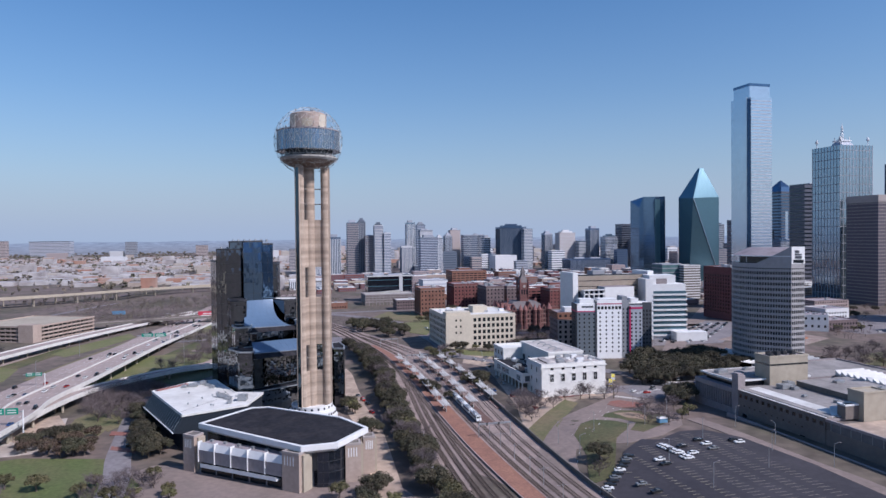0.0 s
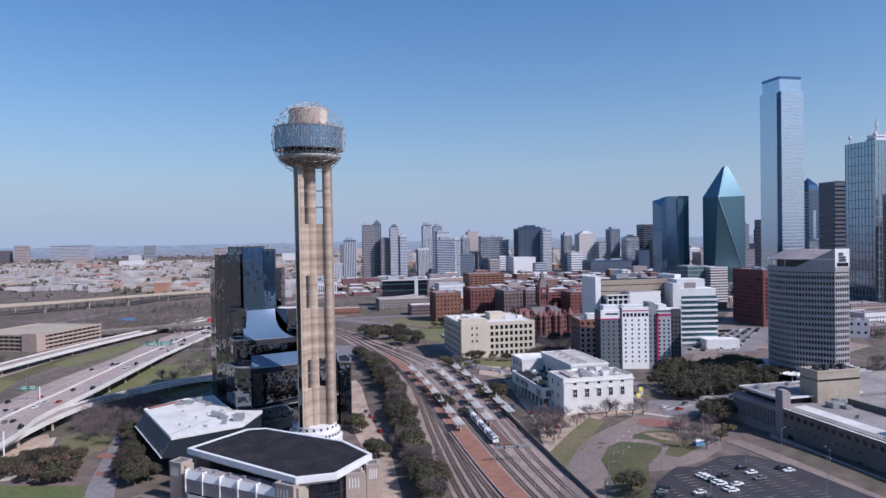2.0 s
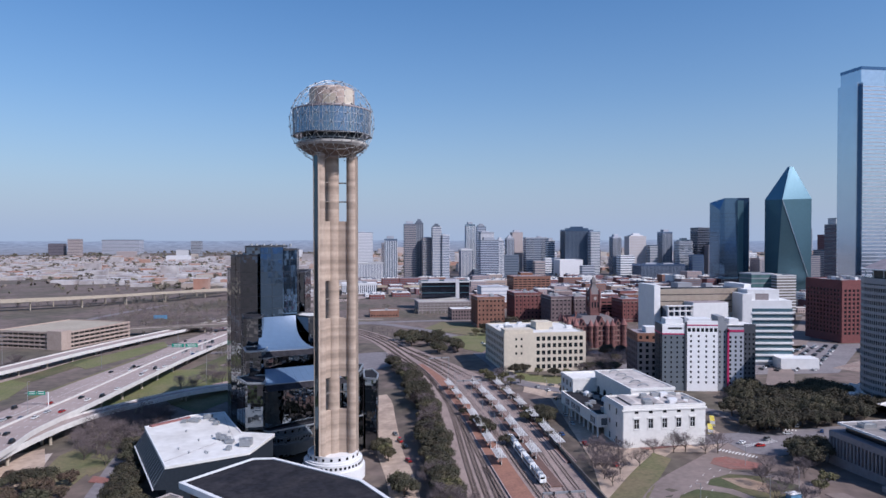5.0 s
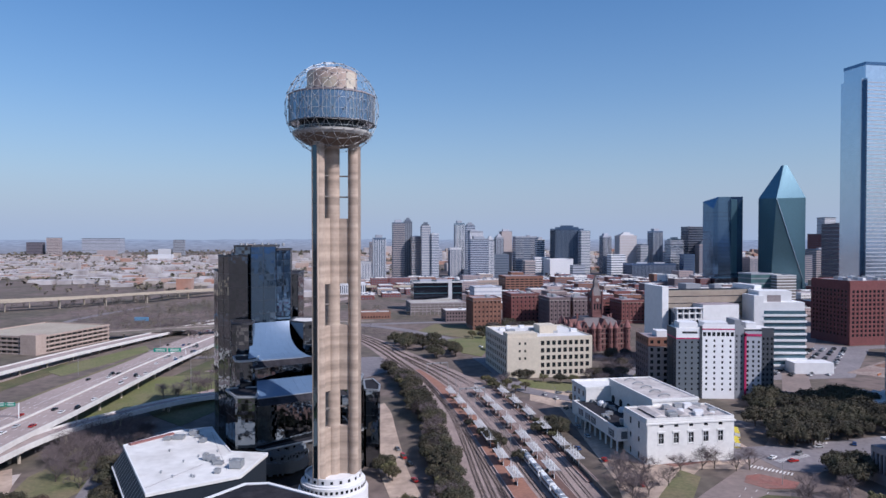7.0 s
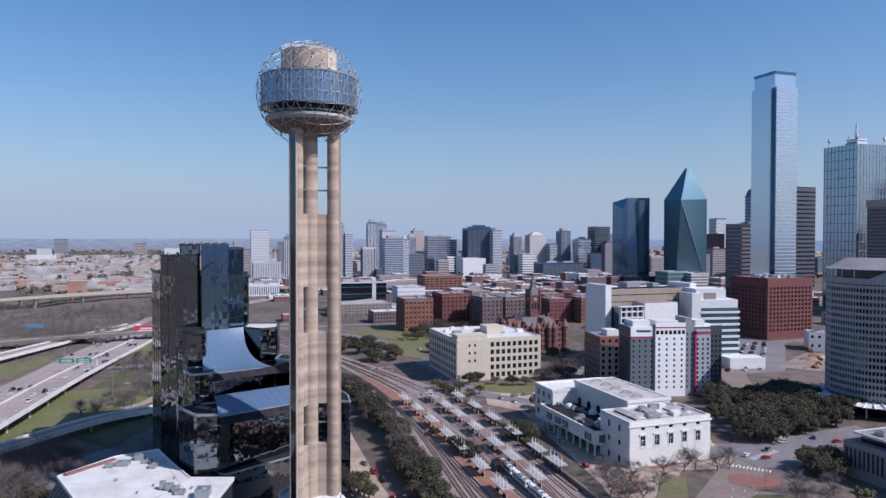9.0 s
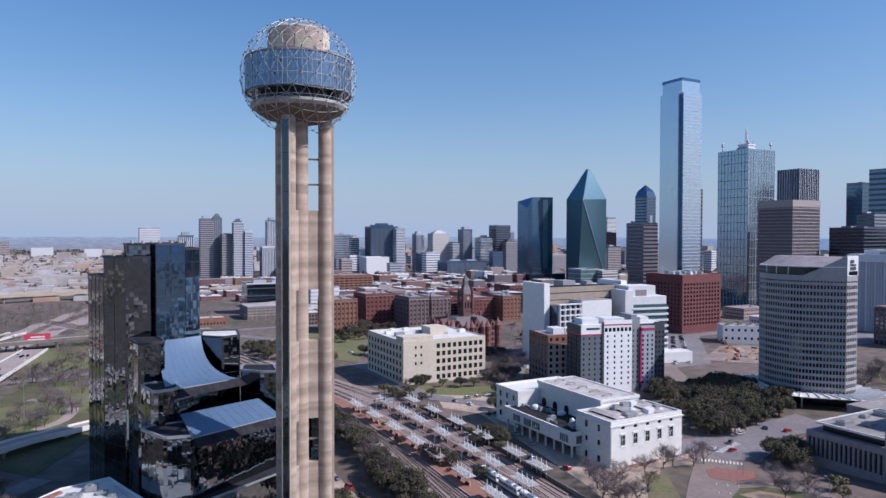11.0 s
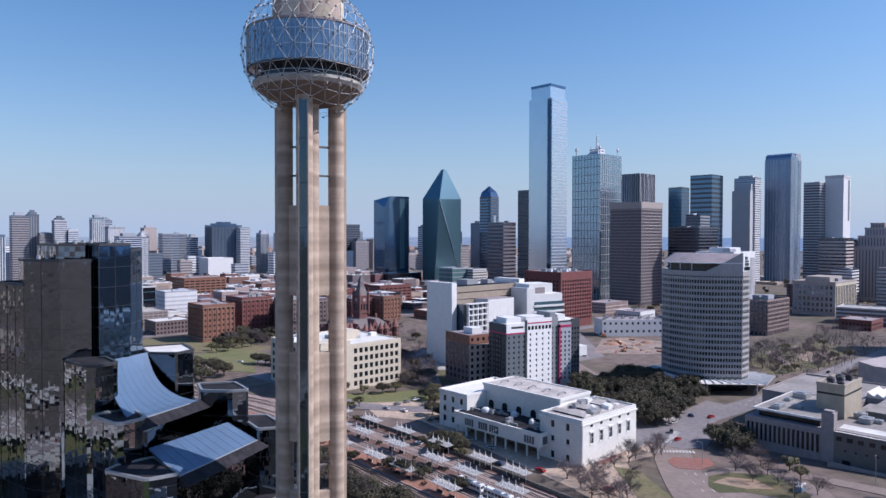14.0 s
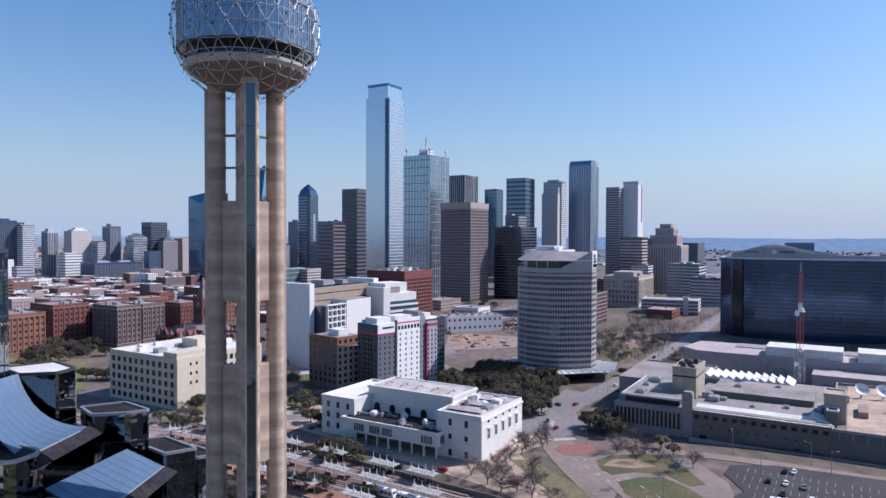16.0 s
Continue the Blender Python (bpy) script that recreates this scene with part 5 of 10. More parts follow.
for k in range(40):
    part("window", me, None, t, at=pose(12.42 * math.cos(k * math.pi / 20), 12.42 * math.sin(k * math.pi / 20), 2.2, 0, 0, k * 9))
    if k % 2:
        part("window", me, None, t, at=pose(10.82 * math.cos(k * math.pi / 20), 10.82 * math.sin(k * math.pi / 20), 5.5, 0, 0, k * 9))
# the ball: decks within, open frame without
part("soffit", Geo().lathe(0, 0, [(4.0, 132.6), (7.0, 132.7), (10.2, 133.6), (12.8, 135.2), (14.0, 136.4), (4, 136.6)], 64), "soffit_brown", t, "brown conical soffit", smooth=True)
part("deck_ring", Geo().lathe(0, 0, [(12.6, 136.3), (14.2, 136.3), (14.9, 137.2), (14.9, 137.9), (14.4, 138.2), (12.6, 138.2)], 64), "deck_concrete", t, "pale concrete deck ring", smooth=True)
part("open_deck", Geo().lathe(0, 0, [(12.6, 138), (12.6, 141.4)], 64), "dark_window", t, "dark recessed deck")
me = Geo().box(-0.1, 0.1, -0.15, 0.15, 138, 141.2).mesh("deck_post", "dark_metal")
for k in range(24):
    part("deck_post", me, None, t, at=pose(14.0 * math.cos(k * math.pi / 12), 14.0 * math.sin(k * math.pi / 12), 0, 0, 0, k * 15))
part("deck_rail", Geo().ring([(14.8 * math.cos(k * math.pi / 32), 14.8 * math.sin(k * math.pi / 32)) for k in range(64)], [(14.7 * math.cos(k * math.pi / 32), 14.7 * math.sin(k * math.pi / 32)) for k in range(64)], 139.0, 139.12), "steel_frame", t)
part("glass_drum", Geo().lathe(0, 0, [(15.0, 141.0), (16.3, 141.2), (16.3, 151.2), (15.8, 151.6), (9, 151.6)], 72), "ball_glass", t, "blue reflecting glass band")
me = Geo().box(-0.1, 0.12, -0.07, 0.07, 141.1, 151.3).mesh("mullion", "steel_frame")
for k in range(72):
    if k % 7 != 3:
        part("mullion", me, None, t, at=pose(16.3 * math.cos(k * math.pi / 36), 16.3 * math.sin(k * math.pi / 36), 0, 0, 0, k * 5))
for z, r in ((140.9, 16.45), (151.3, 16.55)):
    c = lambda q: [(q * math.cos(k * math.pi / 36), q * math.sin(k * math.pi / 36)) for k in range(72)]  # noqa: E731
    part("ring_beam", Geo().ring(c(r), c(r - 0.6), z, z + 0.4), "pale_concrete" if z > 150 else "dark_metal", t)
part("upper_deck", Geo().lathe(0, 0, [(9, 151.5), (15.5, 151.6), (15.5, 152.2), (9, 152.4)], 64), "grey_roof", t)
g = Geo().lathe(0, 0, [(9.5, 152), (9.5, 160.4), (9.0, 161.0), (7.5, 161.4), (7.5, 161.0), (3, 161.0)], 48)
part("top_drum", g, "tan_stone", t, "cream plant room drum", smooth=True)
for k in range(6):
    h = 157.5 + 2.4 * (k % 2)
    a0 = 40 + k * 55
    arc = [(9.62 * math.cos(radians(a0 + i * 4)), 9.62 * math.sin(radians(a0 + i * 4))) for i in range(9)] + [(9.3 * math.cos(radians(a0 + i * 4)), 9.3 * math.sin(radians(a0 + i * 4))) for i in range(8, -1, -1)]
    part("drum_panel", Geo().prism(arc, 152.6, h), "cream_wall" if k % 2 else "beige_concrete", t, "patched cream wall panel")
part("roof_plant", Geo().box(-4, 1, -2, 3, 161, 162.6).cyl(3, -2, 161, 162.8, 1.4, None, 12), "galvanised", t)
me = Geo().box(-0.25, 0.25, -0.3, 0.3, 152.2, 153.3).mesh("floodlight", "dark_metal")
for k in range(20):
    part("floodlight", me, None, t, at=pose(12.6 * math.cos(k * math.pi / 10), 12.6 * math.sin(k * math.pi / 10), 0, 0, 0, k * 18))

def geodesic(freq):
    """Points and edges of a sphere of triangles."""
    p = (1 + 5 ** 0.5) / 2
    vs = [Vector(q).normalized() for q in ((-1, p, 0), (1, p, 0), (-1, -p, 0), (1, -p, 0), (0, -1, p), (0, 1, p), (0, -1, -p), (0, 1, -p), (p, 0, -1), (p, 0, 1), (-p, 0, -1), (-p, 0, 1))]
    fs = ((0, 11, 5), (0, 5, 1), (0, 1, 7), (0, 7, 10), (0, 10, 11), (1, 5, 9), (5, 11, 4), (11, 10, 2), (10, 7, 6), (7, 1, 8), (3, 9, 4), (3, 4, 2), (3, 2, 6), (3, 6, 8), (3, 8, 9), (4, 9, 5), (2, 4, 11), (6, 2, 10), (8, 6, 7), (9, 8, 1))
    pts, edges = {}, set()
    def key(v):
        k = (round(v.x, 4), round(v.y, 4), round(v.z, 4))
        pts.setdefault(k, v)
        return k
    for a, b_, c_ in fs:
        at = lambda i, j: key((vs[a] * (freq - i - j) + vs[b_] * i + vs[c_] * j).normalized())  # noqa: E731
        for i in range(freq):
            for j in range(freq - i):
                tri = (at(i, j), at(i + 1, j), at(i, j + 1))
                for e in ((0, 1), (1, 2), (2, 0)):
                    edges.add(tuple(sorted((tri[e[0]], tri[e[1]]))))
    return pts, edges


tilt = Euler((radians(31.7), 0, radians(20))).to_matrix()
pts, edges = geodesic(5)
place = {k: tilt @ v * CR for k, v in pts.items()}
g, lamps = Geo(), Geo()
keep = lambda p: p.z > -16.6  # noqa: E731
for a, b_ in sorted(edges):
    p, q = place[a], place[b_]
    if keep(p) and keep(q):
        g.tube((p.x, p.y, p.z + CZ), (q.x, q.y, q.z + CZ), 0.06, None, 4)
for k in sorted(place):
    p = place[k]
    if keep(p):
        lamps.box(p.x - 0.2, p.x + 0.2, p.y - 0.2, p.y + 0.2, p.z + CZ - 0.2, p.z + CZ + 0.2)
part("geodesic_frame", g, "frame_paint", t, "open geodesic frame of pale struts", kind="stuff")
part("lamp_node", lamps, "dark_metal", t, "small dark lamps at the joints", kind="stuff")
g = Geo()
for k in range(24):
    a = k * math.pi / 12
    for z0, r0 in ((135.4, 14.9), (151.4, 15.6)):
        q = (CR ** 2 - (z0 + 1 - CZ) ** 2) ** 0.5
        g.tube((r0 * math.cos(a), r0 * math.sin(a), z0), (q * math.cos(a), q * math.sin(a), z0 + 1), 0.07, None, 4)
part("frame_brackets", g, "steel_frame", t, "thin brackets from the decks to the frame", kind="stuff")

# ---- mirrored hotel ----
t = thing("mirrored_hotel", "hotel of stepped dark mirror glass towers with rounded corners", "hotel", 0, 0, 0, YAW)


def rounded(poly, r=3.0, seg=1):
    out, n = [], len(poly)
    for i in range(n):
        p, q, s = Vector(poly[i - 1]), Vector(poly[i]), Vector(poly[(i + 1) % n])
        a, c = (p - q).normalized(), (s - q).normalized()
        rr = min(r, (p - q).length * 0.45, (s - q).length * 0.45)
        for k in range(seg + 1):
            f = k / seg
            out.append(tuple((q + a * rr * (1 - f) ** 2 + c * rr * f ** 2)))
    return out


def west_face(v):
    """The hotel's long western face runs on one slanting line."""
    return -46.7 + (64.6 - v) * (0.2 if v < 64.6 else 0.54)


W_ = west_face
HOTEL = [
    # plan in the grid's axes, top, corner cut, glass
    ([(W_(77), 77), (-46.7, 64.6), (-37.9, 63.1), (-37.5, 84), (W_(77), 84)], 88.6, 0.3, "hotel_glass"),
    ([(-58.5, 98), (W_(77) - 0.1, 77), (-46, 84.2), (-37.5, 84.2), (-37.5, 98)], 81, 0.3, "hotel_glass"),
    ([(-45.5, 73), (-37.6, 71), (-37.6, 97), (-45.5, 97)], 93.2, 0.1, "hotel_glass"),
    ([(-36.5, 61.3), (-25.4, 66.5), (-25.4, 96), (-37, 96)], 93.4, 0.3, "hotel_blue"),
    ([(-25.3, 67.2), (-19, 74.9), (-19, 96), (-25.3, 96)], 91.5, 0.2, "hotel_blue"),
    ([(W_(47.5), 47.5), (-34.7, 48.6), (-34.7, 62), (W_(62), 64)], 58.6, 1.6, "hotel_glass"),
    ([(-19.4, 69.6), (-12.4, 62.5), (-5.4, 64.9), (-3.0, 80), (-17, 84)], 57, 0.5, "hotel_glass"),
    ([(W_(32.5), 32.5), (-31.5, 34.5), (-31.5, 48.4), (W_(47.4), 47.4)], 44.6, 1.8, "hotel_glass"),
    ([(-7.3, 54.9), (-0.6, 48), (4.9, 45.5), (6.8, 60), (-4, 66)], 45, 0.8, "hotel_glass"),
    ([(-44.3, 31.2), (-38.3, 16.7), (-30, 15.3), (-30, 34), (-40, 34)], 33.2, 0.8, "hotel_glass"),
    ([(4.2, 38.2), (12.5, 34.5), (15, 52), (6.9, 58)], 33.5, 0.6, "hotel_glass"),
    ([(14.6, 37.5), (21, 34.5), (22.3, 46), (20, 60), (15.2, 58)], 29.5, 0.6, "hotel_glass"),
    # Unseen rear wing, added so the hotel's shadow falls wider to the north.
    ([(-50, 98.2), (-16, 99), (-14, 136), (-46, 136)], 78, 0.5, "hotel_glass"),
]
for poly, top, r, glass in HOTEL:
    pl = rounded(poly, min(r, 2.2))
    tw = part("tower_block", Geo().prism(pl, -6, top), glass, t)
    part("coping", Geo().ring(grow(pl, 0.15), grow(pl, -0.6), top - 0.1, top + 0.7), "dark_metal" if top > 50 else "galvanised", tw)
    part("roof", Geo().prism(grow(pl, -0.6), top, top + 0.25), "white_roof" if top == 57 else "black_roof", tw, "flat roof")
    n_ = len(pl)
    mul = Geo()
    for i in range(n_):
        p, q = Vector(pl[i]), Vector(pl[(i + 1) % n_])
        k_ = int((q - p).length / 4.6)
        nrm = Vector(((q - p).y, -(q - p).x)).normalized() if (q - p).length > 0.01 else Vector((0, 0))
        for j in range(1, k_):
            c = p + (q - p) * (j / k_) + nrm * 0.04
            mul.tube((c.x, c.y, -5), (c.x, c.y, top - 0.2), 0.07, None, 4)
    if mul.v:
        part("glazing_joint", mul, "dark_metal", tw, "thin dark upright glazing joints", kind="stuff")
    joints = Geo()
    z = 6.0
    while z < top - 2:
        joints.ring(grow(pl, 0.05), grow(pl, -0.2), z, z + 0.09)
        z += 6.2
    part("floor_joint", joints, "dark_metal", tw, "thin dark floor joints", kind="stuff")
for poly, z1 in (([(-36, 35.2), (-31.4, 35.2), (-7.4, 54.9), (-6, 66), (-18, 70), (-36, 64)], 41.0), ([(-34, 17.6), (-29.9, 16.6), (4.2, 38.4), (6, 50), (-7.4, 54.7), (-31.4, 35)], 29.4), ([(-40, 24), (-28, 14), (14, 36), (14, 46), (-28, 40)], 12.0)):
    part("lower_block", Geo().prism(poly, -6, z1), "hotel_glass", t)
    part("lower_roof", Geo().prism(grow(poly, -0.4), z1, z1 + 0.25), "black_roof", t, "flat dark roof")
    part("ledge", Geo().ring(grow(poly, 0.25), grow(poly, -0.5), z1 - 0.1, z1 + 0.4), "galvanised", t)


def skylight(rows):
    """A slanting glass roof through rows of points from its head to its foot."""
    g = Geo()
    n = len(rows[0])
    v = [p for row in rows for p in row]
    v2 = [(p[0], p[1], p[2] - 0.5) for p in v]
    k = len(v)
    f = []
    for i in range(len(rows) - 1):
        for j in range(n - 1):
            a = i * n + j
            f += [(a, a + n, a + n + 1, a + 1), (k + a, k + a + 1, k + a + n + 1, k + a + n)]
    g.add(v + v2, f)
    return g


def blend(p, q, f):
    return tuple(a + (b - a) * f for a, b in zip(p, q))


# upper roof: steep at its head, flattening towards its foot, flaring round the round-backed block
r1 = []
for i in range(9):
    f = i / 8
    z = 57.6 - 13.4 * (1 - (1 - f) ** 1.6)
    left = blend((-36.4, 61.2), (-35.6, 35.3), f)
    right = (-19.4 + 12.2 * f ** 2.5, 69.6 - 14.6 * f)
    r1.append([(*blend(left, right, j / 8), z - (f * 2.2) * j / 8) for j in range(9)])
sl = part("skylight", skylight(r1), "hotel_skylight", t, "large curved blue glass roof")
for j in range(9):
    g = Geo()
    for i in range(8):
        g.tube((r1[i][j][0], r1[i][j][1], r1[i][j][2] + 0.04), (r1[i + 1][j][0], r1[i + 1][j][1], r1[i + 1][j][2] + 0.04), 0.03)
    part("glazing_bar", g, "hotel_skylight", sl)
part("gutter", Geo().tube((*r1[8][0][:2], r1[8][0][2] + 0.1), (*r1[8][8][:2], r1[8][8][2] + 0.1), 0.22, None, 6), "galvanised", sl, "pale gutter at its foot")
# lower roof: a flat slope
r2 = []
for i in range(7):
    f = i / 6
    left, right = blend((-31.6, 34.2, 36.2), (-29.9, 16.4, 32.4), f), blend((-2.7, 45.4, 36.0), (4.2, 38.3, 30.2), f)
    r2.append([blend(left, right, j / 10) for j in range(11)])
sl = part("skylight", skylight(r2), "hotel_skylight", t, "lower slanting blue glass roof")
for j in range(11):
    part("glazing_bar", Geo().tube((r2[0][j][0], r2[0][j][1], r2[0][j][2] + 0.05), (r2[6][j][0], r2[6][j][1], r2[6][j][2] + 0.05), 0.04), "hotel_skylight", sl)
part("gutter", Geo().tube((*r2[6][0][:2], r2[6][0][2] + 0.1), (*r2[6][10][:2], r2[6][10][2] + 0.1), 0.22, None, 6), "galvanised", sl, "pale gutter at its foot")
# dark sloping glass bands below the two roofs
for row, drop, more in ((r1[8], 2.4, 8.0), (r2[6], 2.4, 7.0)):
    p, q = Vector(row[0]), Vector(row[-1])
    d = (q - p).normalized()
    q = q + Vector((d.x, d.y, 0)) * more
    o = Vector((d.y, -d.x, 0)) * 3.2
    v = [p, q, q + o - Vector((0, 0, drop)), p + o - Vector((0, 0, drop)), p - Vector((0, 0, drop + 0.5)), q - Vector((0, 0, drop + 0.5))]
    part("sloping_band", Geo().add(v, [(0, 3, 2, 1), (4, 5, 2, 3), (0, 4, 3), (1, 2, 5), (0, 1, 5, 4)]), "black_roof", t, "dark sloping band below the roof")
part("podium", Geo().prism([(-66, 24), (-44, 20), (-30, 14), (-20, 30), (-40, 34), (-60, 60), (-74, 44)], -6, 7), "dark_concrete", t, "dark low podium")
for k in range(9):
    part("roof_vent", Geo().cyl(-50 + k * 3.4, 74 + (k % 3) * 4, 88.7 if k < 2 else 93.3, (88.7 if k < 2 else 93.3) + 1.6, 0.7, 0.6, 8), "galvanised", t)

# ---- low hall with the white roof, and the octagonal hall ----
t = thing("flat_roofed_hall", "low dark hall with a flat white roof", "hall")
hall = [(-88, 9.5), (-54, -40.5), (-29, -22), (-27, 2), (-42, 3.5), (-54, 22), (-63, 37), (-76, 30)]
part("wall", Geo().prism(hall, -7, 11.6), "louvre_dark", t, "dark panelled wall")
part("roof", Geo().prism(grow(hall, 0.5), 11.6, 12.6), "white_roof", t, "flat white roof with stains")
a, c = Vector(hall[0]), Vector(hall[1])
d = (c - a).normalized()
o = Vector((d.y, -d.x)) * 4.6
q0, q1 = a + o - d * 1.0, c + o
part("sloping_louvre", Geo().add([(*a, 11.5), (*c, 11.5), (*q1, 4.4), (*q0, 4.4), (*a, 3.6), (*c, 3.6)], [(0, 3, 2, 1), (4, 5, 2, 3), (0, 4, 3), (1, 2, 5), (0, 1, 5, 4)]), "louvre_dark", t, "dark sloping louvre below the roof")
for k in range(17):
    f = (k + 0.5) / 17
    p, q = a + (c - a) * f, q0 + (q1 - q0) * f
    part("louvre_rib", Geo().tube((p.x, p.y, 11.6), (q.x, q.y, 4.5), 0.09, None, 4), "galvanised", t)
part("louvre_edge", Geo().tube((*q0, 4.5), (*q1, 4.5), 0.3, None, 6), "white_panel", t, "pale lower edge")
part("parapet", Geo().ring(grow(hall, 0.6), grow(hall, 0.1), 12.5, 13.0), "white_panel", t)
part("tile_strip", Geo().prism([(-87, 10.6), (-76, 27), (-74.6, 26), (-85.4, 9.8)], 12.6, 13.3), "cone_tile", t, "reddish brown tile strip at the roof edge")
part("roof_joint", Geo().tube((-57, -36, 12.62), (-47, -11, 12.62), 0.08, None, 4).tube((-60, 30, 12.62), (-36, -16, 12.62), 0.06, None, 4), "grey_roof", t, "dark seam in the roof")
rr = random.Random(5)
for x, y, w_, d_, h_ in ((-45.5, -7, 1.2, 1.0, 2.2), (-48, -6, 0.9, 0.9, 2.6), (-43, -8.5, 1.0, 1.4, 1.8), (-41, -11, 1.6, 1.2, 1.4), (-33, -14, 2.2, 2.0, 3.0), (-38, -20, 1.0, 1.0, 1.6), (-70, 20, 2.4, 1.6, 1.6), (-66, 26, 1.8, 1.4, 2.0), (-74, 18, 1.4, 1.2, 1.4), (-62, 22, 1.6, 1.0, 1.2), (-58, 16, 1.2, 1.2, 1.6)):
    part("roof_unit", Geo().box(x - w_, x + w_, y - d_, y + d_, 12.9, 12.6 + h_).box(x - w_ * 0.9, x - w_ * 0.7, y - d_, y + d_, 12.55, 12.95).box(x + w_ * 0.7, x + w_ * 0.9, y - d_, y + d_, 12.55, 12.95).cyl(x, y, 12.6 + h_, 12.9 + h_, min(w_, d_) * 0.6, None, 10), "galvanised", t)
for k in range(14):
    x, y = rr.uniform(-78, -36), rr.uniform(-30, 6)
    if inside(grow(hall, -4), x, y):
        part("roof_vent", Geo().cyl(x, y, 12.5, 13.3, 0.25, 0.25, 8).lathe(x, y, [(0.5, 13.2), (0.5, 13.4), (0.1, 13.7)], 8), "galvanised", t)

t = thing("octagonal_hall", "octagonal hall with a black roof, white eaves and stone pylons", "hall")
octo = [(-40.5, -58), (11.8, -94.5), (25.6, -90.5), (35.8, -69), (22.1, -51), (-16.2, -29.8), (-24.2, -31)]
part("roof", Geo().prism(grow(octo, -1.0), 11.0, 12.9), "black_roof", t, "flat black roof with stains")
part("roof_edge", Geo().ring(grow(octo, 0.2), grow(octo, -1.2), 11.4, 13.2), "white_panel", t, "white eaves band")
v = [octo[0], octo[1], octo[2], octo[3]]
for p, q in zip(v, v[1:]):
    p, q = Vector(p), Vector(q)
    d = (q - p).normalized()
    o = Vector((d.y, -d.x))
    part("fascia", Geo().add([(*(p + o * 0.25), 13.1), (*(q + o * 0.25), 13.1), (*(q + o * 0.25), 11.0), (*(p + o * 0.25), 11.0), (*(p - o * 1.6), 9.6), (*(q - o * 1.6), 9.6), (*(p - o), 13.0), (*(q - o), 13.0)], [(0, 3, 2, 1), (3, 4, 5, 2), (6, 0, 1, 7), (4, 6, 7, 5), (0, 6, 4, 3), (1, 2, 5, 7)]), "white_panel", t, "sloping white fascia")
part("clerestory", Geo().prism(grow(octo, -2.6), 2, 11.4), "dark_window", t, "dark window band below the roof")
part("wall", Geo().prism(grow(octo, -4.0), -9, 2.4), "dark_grey_wall", t)
def along(p, q, f):
    return p[0] + (q[0] - p[0]) * f, p[1] + (q[1] - p[1]) * f
A, B = (-37.0, -70.2), (5.0, -92.0)
ang = math.degrees(math.atan2(B[1] - A[1], B[0] - A[0]))
for k in range(5):
    c = along(A, B, 0.115 + k * 0.192)
    bay = part("wall_panel", Geo().box(-4.2, 4.2, -0.5, 0.6, 0.2, 5.6), "pale_concrete", t, "grey panel of the front", at=pose(c[0], c[1], 0, 0, 0, ang))
    part("hood", Geo().add([(-4.3, -0.62, 5.4), (4.3, -0.62, 5.4), (4.3, 0.5, 8.4), (-4.3, 0.5, 8.4), (-4.3, 1.6, 5.4), (4.3, 1.6, 5.4)], [(0, 1, 2, 3), (0, 4, 5, 1), (3, 2, 5, 4), (0, 3, 4), (1, 5, 2)]), "white_panel", bay, "sloping white hood")
    part("fin", Geo().box(-4.7, -4.4, -0.9, 1.6, 0.0, 8.8), "white_panel", bay, "upright white fin")
    part("dark_opening", Geo().box(-4.2, 4.2, 0.7, 1.4, -6, 0.5), "dark_window", bay)
    part("column", Geo().cyl(-4.5, 0.4, -6.5, -2.4, 0.28, None, 8), "pale_concrete", bay)
part("balcony", Geo().box(-20.5, 20.5, -1.9, 0.4, -1.5, -0.9).box(-20.5, 20.5, -1.9, -1.8, -0.9, 0.1), "white_panel", t, "long pale balcony", at=pose(*along(A, B, 0.5), 0, 0, 0, ang))
part("roof_ledge", Geo().box(-22, 22, 1.5, 6, 7.6, 8.0), "grey_roof", t, at=pose(*along(A, B, 0.5), 0, 0, 0, ang))
for k in range(6):
    c = along(A, B, 0.1 + k * 0.16)
    part("ledge_unit", Geo().box(-0.7, 0.7, 3.0, 4.2, 8.0, 9.0), "galvanised", t, at=pose(c[0], c[1], 0, 0, 0, ang))
